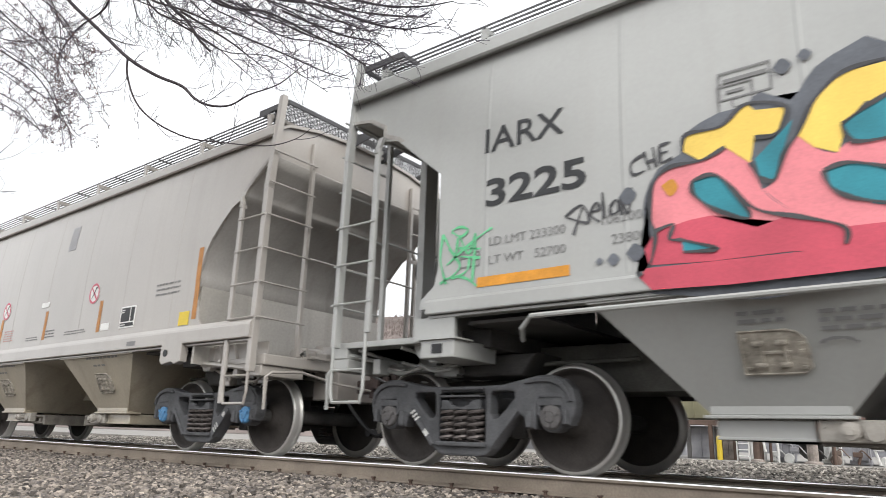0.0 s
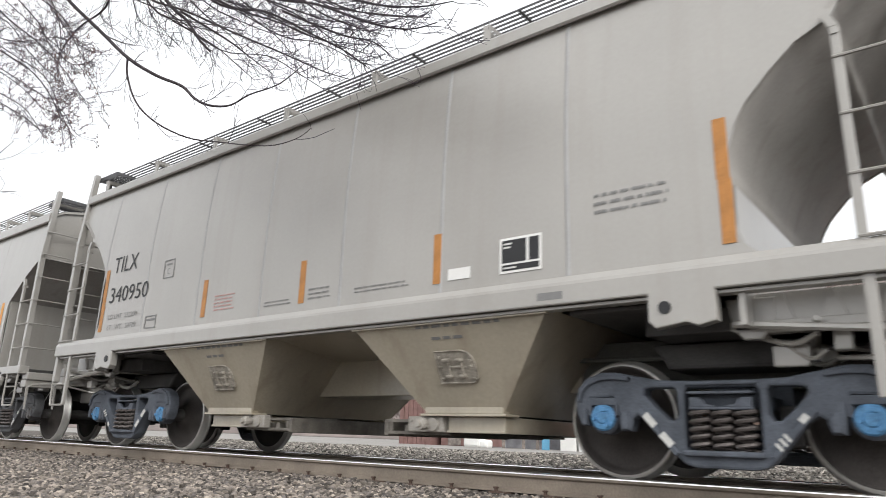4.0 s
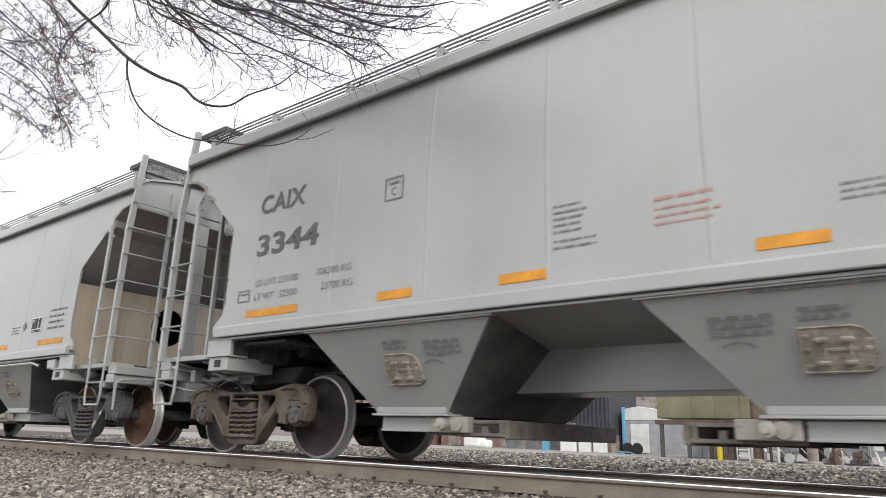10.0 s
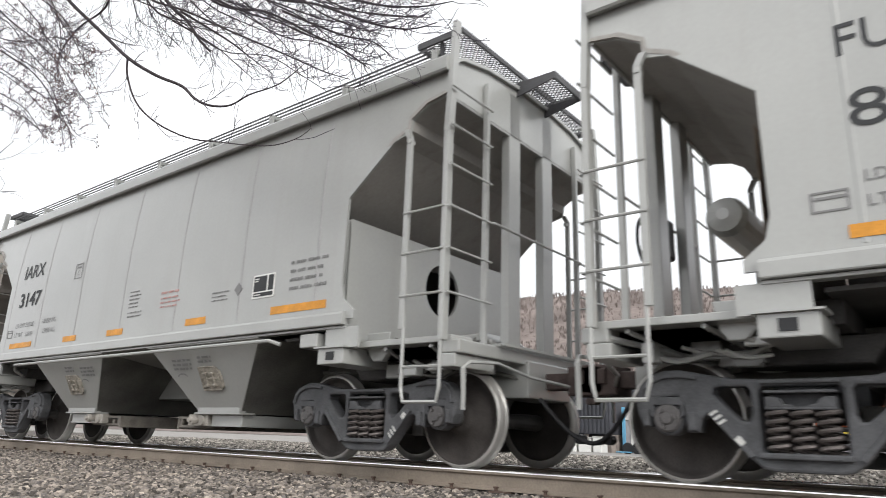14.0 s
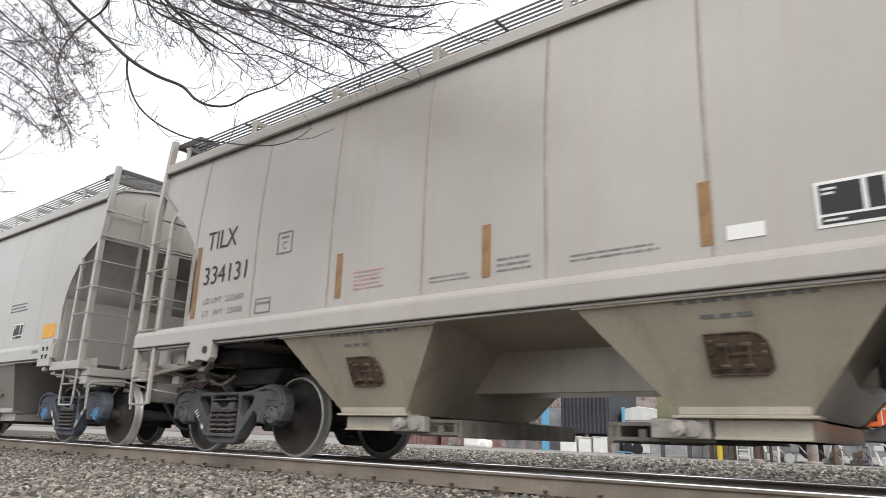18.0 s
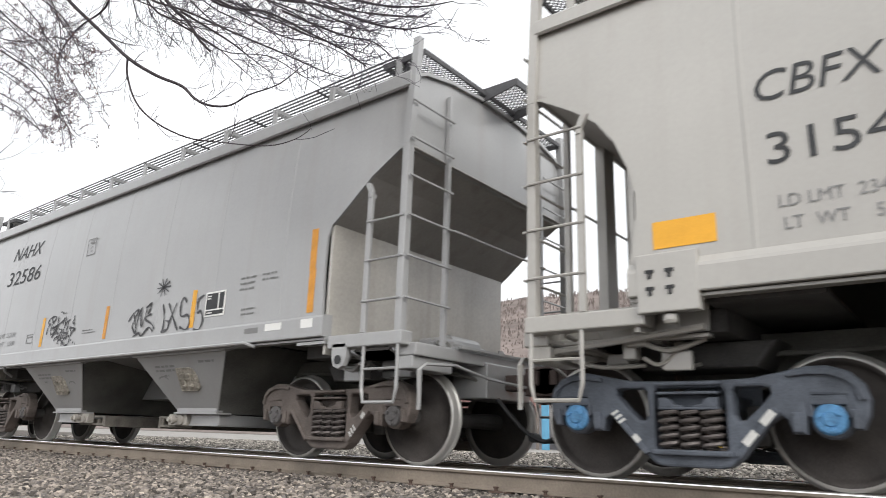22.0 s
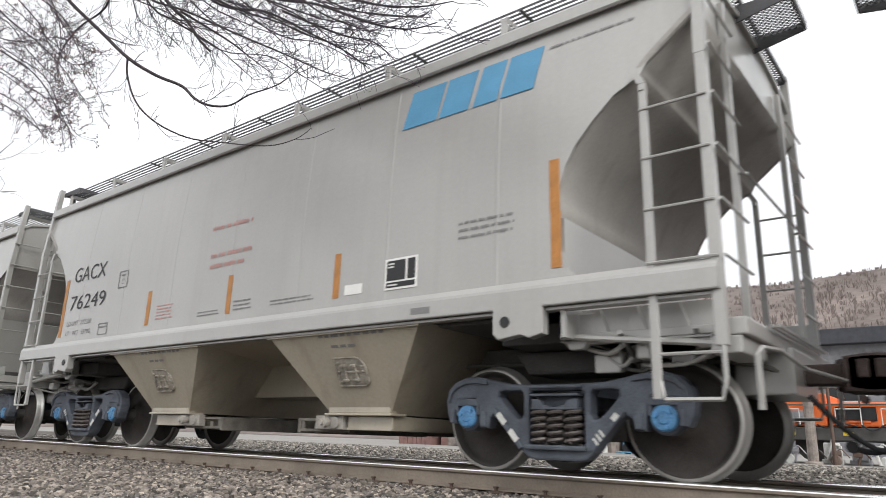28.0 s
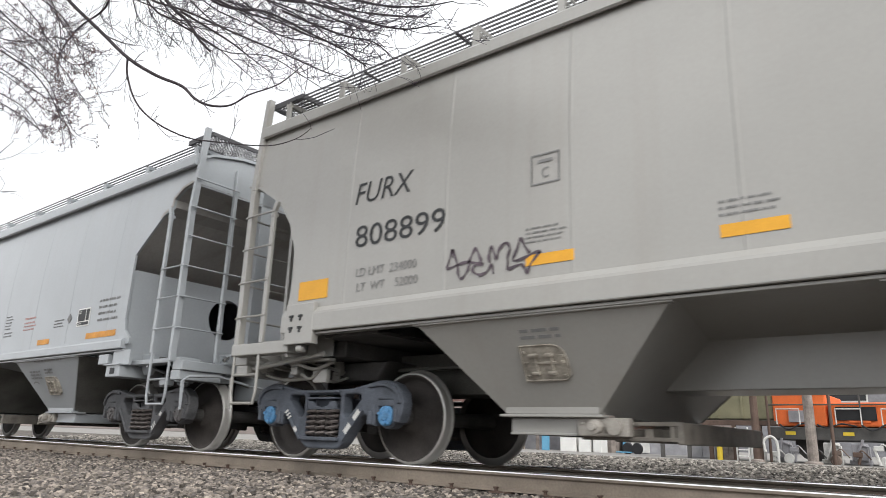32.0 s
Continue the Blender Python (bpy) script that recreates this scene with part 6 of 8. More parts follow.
# wagon 6
c, xp = wagon("A", -33.69, P["cool"], "light grey covered hopper wagon with rust-brown wheels", wheel=("wheel", "wheel_rust"), brake_end=-1, end_paint=STAIN, piped=True)
for z, body in ((3.60, "FURX"), (3.40, "808530")):
    ob = new("lettering", fitted_text(body, 0.62, 0.13, M["small"]))
    ob.parent = c
    ob.matrix_basis = pose(xp - 0.064, 0.05, z, 90, 0, 90)
marks_a(c, "FURX", "808530", ("233600", "52400"), ("106200", "23800"), 1.50, True)
patch(c, "paint_dab", -3.22, 1.345, 0.16, 0.075, "g_pink", proud=0.05)

# wagon 7
c, xp = wagon("A", -46.24, P["cool"], "light grey covered hopper wagon with faint vertical seams", brake_end=-1, ribs=False, piped=True)
marks_a(c, "IARX", "3147", ("233200", "52800"), ("106050", "23950"), 0.83)
seams(c, (-4.1, -2.83, -1.5, -0.13, 1.25, 2.6, 3.9), "seam_pale")

# wagon 8
c, xp = wagon("B", -58.76, P["tan"], "dusty tan covered hopper wagon with dark vertical seams", brake_end=-1, ribs=False, bay_paint=DUST, slope_paint=GRIME_SHADE, end_paint=DUST, hatch="hatch_rust")
marks_b(c, "TILX", "334131", ("232500", "53500"), "tape_brown", "tape_black", mark_w=0.60, number_w=0.85)
seams(c, (-4.45, -3.18, -1.92, -0.67, 0.61, 1.89, 3.15))

# wagon 9
c, xp = wagon("D", -71.40, P["pale"], "cream-grey covered hopper wagon with yellow reflectors", "truck_blue", cap="cap_blue", brake_end=-1)
marks_d(c, "CBFX", "315482", ("234800", "51200"))

# wagon 10
c, xp = wagon("C", -83.77, P["ash"], "ash grey steel hopper wagon with a pipe and sprayed tags", "truck_brown", brake_end=-1, end_paint=SOOT, piped=True)
marks_c(c, "NAHX", "32586", ("232500", "53500"), "amber")
tag(c, "e", [
    [(-2.02, 1.65), (-2.0, 1.77), (-1.94, 1.81), (-2.02, 1.83), (-1.99, 1.89), (-1.89, 1.92), (-1.76, 1.92), (-1.78, 1.87), (-1.85, 1.84), (-1.9, 1.9)],
    [(-1.82, 1.84), (-1.87, 1.77), (-1.89, 1.71), (-1.86, 1.65), (-1.81, 1.64), (-1.77, 1.67), (-1.79, 1.75), (-1.86, 1.73)],
    [(-1.86, 1.73), (-1.73, 1.76), (-1.59, 1.8), (-1.5, 1.83), (-1.43, 1.88)],
    [(-1.67, 1.92), (-1.66, 1.82), (-1.66, 1.77)],
    [(-1.46, 1.88), (-1.47, 1.76)],
    [(-1.71, 1.74), (-1.65, 1.67), (-1.6, 1.62)],
    [(-1.62, 1.79), (-1.71, 1.69), (-1.82, 1.59)],
    [(-1.76, 1.73), (-1.68, 1.63)],
    [(-1.73, 1.65), (-1.81, 1.59)],
    [(-1.59, 1.71), (-1.48, 1.69), (-1.52, 1.64), (-1.55, 1.57)],
    [(-1.46, 1.66), (-1.47, 1.55)],
    [(-1.71, 1.53), (-1.67, 1.58), (-1.61, 1.59), (-1.58, 1.56)],
    [(-1.57, 1.48), (-1.55, 1.53), (-1.49, 1.54), (-1.43, 1.51), (-1.42, 1.44)],
    [(-1.57, 1.53), (-1.58, 1.56)],
    [(-1.39, 1.89), (-1.4, 1.74), (-1.42, 1.65), (-1.3, 1.63), (-1.27, 1.61), (-1.33, 1.57), (-1.38, 1.52), (-1.37, 1.48), (-1.3, 1.44), (-1.22, 1.45), (-1.18, 1.49), (-1.18, 1.55), (-1.22, 1.58), (-1.28, 1.57), (-1.3, 1.52)],
    [(-1.4, 1.74), (-1.34, 1.8), (-1.25, 1.83)],
    [(-1.28, 1.82), (-1.3, 1.74), (-1.33, 1.66)],
    [(-1.41, 1.63), (-1.41, 1.56)],
    [(-1.1, 1.88), (-1.12, 1.86), (-1.11, 1.83), (-1.15, 1.78), (-1.1, 1.76), (-1.09, 1.73)],
    [(-1.23, 1.71), (-1.04, 1.68), (-1.1, 1.65), (-1.14, 1.57)],
    [(-1.23, 1.71), (-1.16, 1.64), (-1.14, 1.58)],
    [(-1.62, 1.98), (-1.58, 1.98)],
    [(-1.54, 1.96), (-1.51, 1.95)],
    [(-1.45, 1.95), (-1.43, 1.94)],
    [(-1.13, 1.51), (-1.1, 1.51)],
    [(-1.05, 1.47), (-1.02, 1.47)],
    [(-0.97, 1.45), (-0.95, 1.45)]], "spray", 0.03, "sprayed_tag", "black sprayed scrawl")
tag(c, "f", [
    [(0.55, 1.66), (0.66, 1.76), (0.79, 1.8), (0.67, 1.6), (0.78, 1.48)],
    [(0.69, 1.74), (0.8, 1.48)],
    [(0.77, 1.49), (0.82, 1.74), (0.88, 1.83)],
    [(0.86, 1.81), (0.92, 1.56), (1.01, 1.79)],
    [(0.98, 1.81), (1.11, 1.87), (1.05, 1.72)],
    [(1.13, 1.72), (0.98, 1.67), (1.17, 1.58), (1.25, 1.51)],
    [(0.73, 1.44), (0.87, 1.48), (0.95, 1.44), (1.1, 1.54), (1.22, 1.48)]], "spray", 0.03, "sprayed_tag", "black sprayed scrawl")
tag(c, "g", [
    [(1.39, 1.82), (1.45, 1.67), (1.46, 1.51), (1.43, 1.46), (1.57, 1.49), (1.59, 1.57), (1.5, 1.6)],
    [(1.53, 1.82), (1.66, 1.64), (1.81, 1.45)],
    [(1.72, 1.81), (1.62, 1.62), (1.57, 1.5)],
    [(1.95, 1.79), (1.87, 1.86), (1.82, 1.78), (1.85, 1.63), (2.0, 1.63), (2.06, 1.53), (2.0, 1.45), (1.85, 1.49)]], "spray", 0.03, "sprayed_tag", "black sprayed scrawl")
tag(c, "h", [
    [(2.18, 1.8), (2.31, 1.85)],
    [(2.19, 1.79), (2.21, 1.64), (2.27, 1.66), (2.34, 1.54), (2.28, 1.43), (2.16, 1.44)]], "spray", 0.03, "sprayed_tag", "black sprayed scrawl")
for i in range(5):
    a = math.pi * i / 5
    def ray(bm, a=a):
        ribbon(bm, [(-0.17 * math.cos(a), -0.12 * math.sin(a)), (0, 0), (0.17 * math.cos(a), 0.12 * math.sin(a))], 0.02, 0)
    part("sprayed_star", ("sprayed_star", i), ray, M["spray"], c, "", pose(1.35, -1.608, 2.05))
patch(c, "notice_plate", 4.20, 1.30, 0.18, 0.09, "white", proud=0.05)

# wagon 11
c, xp = wagon("B", -96.26, P["warm"], "beige-grey covered hopper wagon with patched markings", "truck_blue", cap="cap_blue", brake_end=-1, bay_paint=DUST)
marks_b(c, "RGCX", "341468", ("232200", "53800"), boxed=True, mark_w=0.82, number_w=0.94)

# wagon 12
c, xp = wagon("B", -108.66, P["white"], "off-white covered hopper wagon with a blue emblem", "truck_blue", cap="cap_blue", brake_end=-1, bay_paint=DUST)
marks_b(c, "GACX", "76249", ("232300", "53700"), number_w=1.10, mark_w=1.0, lead=0.05)
text_bars(c, -0.48, 2.66, 0.92, 1, 0.07, "red_letter", 61)
text_bars(c, -0.44, 2.30, 0.88, 2, 0.07, "red_letter", 62)
# plain slanted shapes of the emblem
for i, (x, w) in enumerate(((0.0, 0.42), (0.46, 0.34), (0.86, 0.26), (1.16, 0.34))):
    pts = [(x, 0.0), (x + w, 0.0), (x + w + 0.10, 0.40), (x + 0.10, 0.40)]
    def shape(bm, pts=pts):
        prism(bm, pts, -0.002, 0.002)
    yy, dd = lean(3.42)
    part("emblem_shape", ("emblem_shape", i), shape, M["logo_blue"], c, "plain blue emblem shape", pose(2.62, -side_y(3.22) - 0.007, 3.21, -dd, 0, 0))
text_bars(c, 4.28, 3.55, 0.85, 1, 0.03, seed=64)

# wagon 13
c, xp = wagon("D", -121.13, P["dull"], "pale grey covered hopper wagon with a small sprayed tag", "truck_blue", cap="cap_blue", brake_end=-1)
marks_d(c, "FURX", "808899", ("234000", "52000"))
tag(c, "k", [
    [(-2.43, 1.87), (-2.45, 1.8), (-2.48, 1.7), (-2.37, 1.72), (-2.26, 1.73), (-2.25, 1.68), (-2.29, 1.62), (-2.33, 1.59), (-2.36, 1.64), (-2.37, 1.72), (-2.43, 1.87)],
    [(-2.26, 1.73), (-2.13, 1.71), (-2.14, 1.77), (-2.18, 1.84), (-2.22, 1.78), (-2.25, 1.72)],
    [(-2.13, 1.71), (-2.1, 1.69), (-2.19, 1.69), (-2.2, 1.64), (-2.13, 1.6), (-2.06, 1.62), (-2.01, 1.67), (-1.99, 1.59)],
    [(-2.03, 1.69), (-2.04, 1.76), (-2.02, 1.83), (-1.99, 1.78), (-1.96, 1.72), (-1.94, 1.79), (-1.89, 1.84), (-1.85, 1.83), (-1.83, 1.78), (-1.85, 1.72), (-1.85, 1.61)],
    [(-1.85, 1.61), (-1.74, 1.64), (-1.7, 1.62), (-1.67, 1.56), (-1.64, 1.62), (-1.58, 1.69), (-1.54, 1.72), (-1.6, 1.72), (-1.69, 1.69), (-1.8, 1.68), (-1.76, 1.78), (-1.73, 1.86), (-1.69, 1.79), (-1.64, 1.72)]], "spray_purple", 0.027, "sprayed_tag", "dark sprayed scrawl")

# wagon 14
c, xp = wagon("A", -133.52, P["blue"], "blue-grey covered hopper wagon following the pale one", brake_end=-1)
marks_a(c, "", "", None, None)


# ---------------------------------------------------------------- ground, track
def ground_z(x, y):
    if y < -0.95:
        z = -0.185 - 0.10 * min(1.0, (-0.95 - y) / 2.5) - 0.04 * max(0.0, min(1.0, (-3.4 - y) / 2))
    elif y < 0.95:
        z = -0.20
    elif y < 14:
        z = -0.19 + 0.14 * min(1.0, (y - 0.95) / 5.0)
    else:
        z = -0.05
    return z + 0.02 * noise.noise((x * 0.9, y * 0.9, 0.3))


def build_ground():
    xs = [-3000, -900, -300, -120, -60] + [-40 + 0.8 * i for i in range(76)] + [40, 120, 400, 1200, 3000]
    ys = [-3000, -600, -100, -30, -12, -8] + [-7 + 0.4 * i for i in range(61)] + [20, 26, 40, 80, 140, 300, 900, 3000]
    bm = bmesh.new()
    grid = [[bm.verts.new((x, y, ground_z(x, y))) for y in ys] for x in xs]
    for i in range(len(xs) - 1):
        for j in range(len(ys) - 1):
            bm.faces.new((grid[i][j], grid[i + 1][j], grid[i + 1][j + 1], grid[i][j + 1]))
    me = bpy.data.meshes.new("ground")
    bm.to_mesh(me)
    bm.free()
    me.materials.append(M["dirt"])
    tagged(new("ground", me), "stony brown ground along the railway", "ground", kind="structure")


build_ground()


def stones(name, count, xr, yr, size, material, label, seed, dens=None):
    """Loose stones as one heap of small faceted lumps."""
    rng = np.random.default_rng(seed)
    base = np.array([(0, 0, 1), (0.9, 0, 0.3), (0.28, 0.85, 0.3), (-0.72, 0.53, 0.3), (-0.72, -0.53, 0.3), (0.28, -0.85, 0.3), (0.6, 0.5, -0.5), (-0.5, 0.6, -0.5), (-0.5, -0.6, -0.5), (0.6, -0.5, -0.5)])
    tri = [(0, 1, 2), (0, 2, 3), (0, 3, 4), (0, 4, 5), (0, 5, 1), (1, 6, 2), (2, 7, 3), (3, 8, 4), (4, 9, 5), (5, 9, 1), (1, 9, 6), (2, 6, 7), (3, 7, 8), (4, 8, 9)]
    V, Fc = [], []
    for i in range(count):
        x, y = rng.uniform(*xr), rng.uniform(*yr)
        if dens is not None and not dens(x, y):
            continue
        s = size * rng.uniform(0.55, 1.35)
        a = rng.uniform(0, 6.28)
        ca, sa = math.cos(a), math.sin(a)
        b = base * rng.uniform(0.7, 1.25, base.shape) * np.array([1.2, 0.9, 0.75]) * s
        t = rng.uniform(-0.6, 0.6)
        b = b @ np.array([[math.cos(t), 0, math.sin(t)], [0, 1, 0], [-math.sin(t), 0, math.cos(t)]])
        b = np.stack([b[:, 0] * ca - b[:, 1] * sa + x, b[:, 0] * sa + b[:, 1] * ca + y, b[:, 2] + ground_z(x, y) + 0.2 * s], 1)
        k = len(V) * 10
        V.append(b)
        Fc += [(k + p, k + q, k + r) for p, q, r in tri]
    me = bpy.data.meshes.new(name)
    me.from_pydata(np.concatenate(V).tolist(), [], Fc)
    me.materials.append(material)
    tagged(new(name, me), label, "gravel", kind="stuff")


def near_view(x, y):
    # a wedge of ground before the camera
    return x > -17 and y + 6.155 > -0.24 * x + 0.1


stones("ballast", 46000, (-17, 1.0), (-4.6, -0.86), 0.0265, M["gravel"], "brown and grey crushed stone beside the rail", 5, near_view)
stones("ballast", 7000, (-30, 2.0), (-0.68, 0.68), 0.034, M["gravel_shaded"], "crushed stone between the rails, coloured dark for the train's shade", 6)
stones("ballast", 26000, (-26, 3.0), (0.82, 10.0), 0.034, M["gravel_far"], "grey crushed stone beyond the track", 7)


def build_bed():
    """Broad stone bed on which the track lies."""
    bm = bmesh.new()
    sec = [(-3.2, -0.30), (-2.2, -0.235), (-0.95, -0.192), (0.95, -0.205), (2.2, -0.165), (5.8, -0.055), (9.6, -0.05)]
    xs = [-160 + 2 * i for i in range(161)]
    grid = [[bm.verts.new((x, y, z + 0.006 * noise.noise((x * 0.7, y * 1.3, 2.0)))) for y, z in sec] for x in xs]
    for i in range(len(xs) - 1):
        for j in range(len(sec) - 1):
            bm.faces.new((grid[i][j], grid[i + 1][j], grid[i + 1][j + 1], grid[i][j + 1]))
    me = bpy.data.meshes.new("track_bed")
    bm.to_mesh(me)
    bm.free()
    me.materials.append(M["bed"])
    tagged(new("track_bed", me), "brown-grey crushed stone bed under the track", "ballast", kind="structure")


build_bed()
stones("ballast", 9000, (0.5, 24), (-3.4, -0.86), 0.036, M["gravel"], "brown and grey crushed stone beside the rail", 15)
stones("ballast", 9000, (-45, -17), (-3.4, -0.86), 0.042, M["gravel"], "brown and grey crushed stone beside the rail", 16)


def build_lot():
    """Pale packed gravel of the yard beyond the track."""
    bm = bmesh.new()
    box(bm, -140, 30, 9.5, 45, -0.4, -0.035)
    me = bpy.data.meshes.new("gravel_lot")
    bm.to_mesh(me)
    bm.free()
    me.materials.append(M["lot"])
    tagged(new("gravel_lot", me), "pale packed gravel yard beyond the track", "yard", kind="structure")


build_lot()


def prism_x(bm, sec, x0, x1):
    """A section of (y, z) points drawn out along x."""
    a = [bm.verts.new((x0, y, z)) for y, z in sec]
    b = [bm.verts.new((x1, y, z)) for y, z in sec]
    k = len(sec)
    fs = [bm.faces.new((a[i], a[(i + 1) % k], b[(i + 1) % k], b[i])) for i in range(k)]
    bmesh.ops.recalc_face_normals(bm, faces=fs)


def build_rail(y):
    sec = [(-0.07, -0.172), (0.07, -0.172), (0.07, -0.160), (0.012, -0.140), (0.009, -0.05), (0.036, -0.036), (0.037, -0.017), (0.030, -0.012), (-0.030, -0.012), (-0.037, -0.017), (-0.036, -0.036), (-0.009, -0.05), (-0.012, -0.140), (-0.07, -0.160)]
    rail = new("rail")
    tagged(rail, "rusty steel rail with a polished running surface", "rail", "rails of the track", "structure")
    rail.location = (0, y, 0)

    def make(bm):
        a = [bm.verts.new((-160, p, z)) for p, z in sec]
        b = [bm.verts.new((160, p, z)) for p, z in sec]
        k = len(sec)
        for i in range(k):
            bm.faces.new((a[i], a[(i + 1) % k], b[(i + 1) % k], b[i]))
        bmesh.ops.recalc_face_normals(bm, faces=bm.faces[:])
    part("rail_body", "rail_body", make, M["rail_web"], rail)
    part("running_surface", "running_surface", lambda bm: prism_x(bm, [(-0.0385, -0.016), (-0.0375, -0.007), (-0.028, 0.0), (0.028, 0.0), (0.0375, -0.007), (0.0385, -0.016)], -160, 160), M["rail_top"], rail)
    for i in range(46):
        x = -19.5 + 0.5 * i
        part("tie_plate", "tie_plate", lambda bm: box(bm, -0.09, 0.09, -0.15, 0.15, -0.186, -0.171, 0.003), M["brown_post"], rail, "", pose(x, 0, 0))
        for s in (-1, 1):
            part("rail_spike", "rail_spike", lambda bm: (box(bm, -0.012, 0.012, -0.012, 0.012, -0.02, 0.022, 0.003), box(bm, -0.02, 0.02, -0.022, 0.022, 0.018, 0.032, 0.006)), M["brown_post"], rail, "", pose(x + 0.05 * s, s * 0.088, -0.165))
    return rail


near_rail, far_rail = build_rail(-0.755), build_rail(0.755)


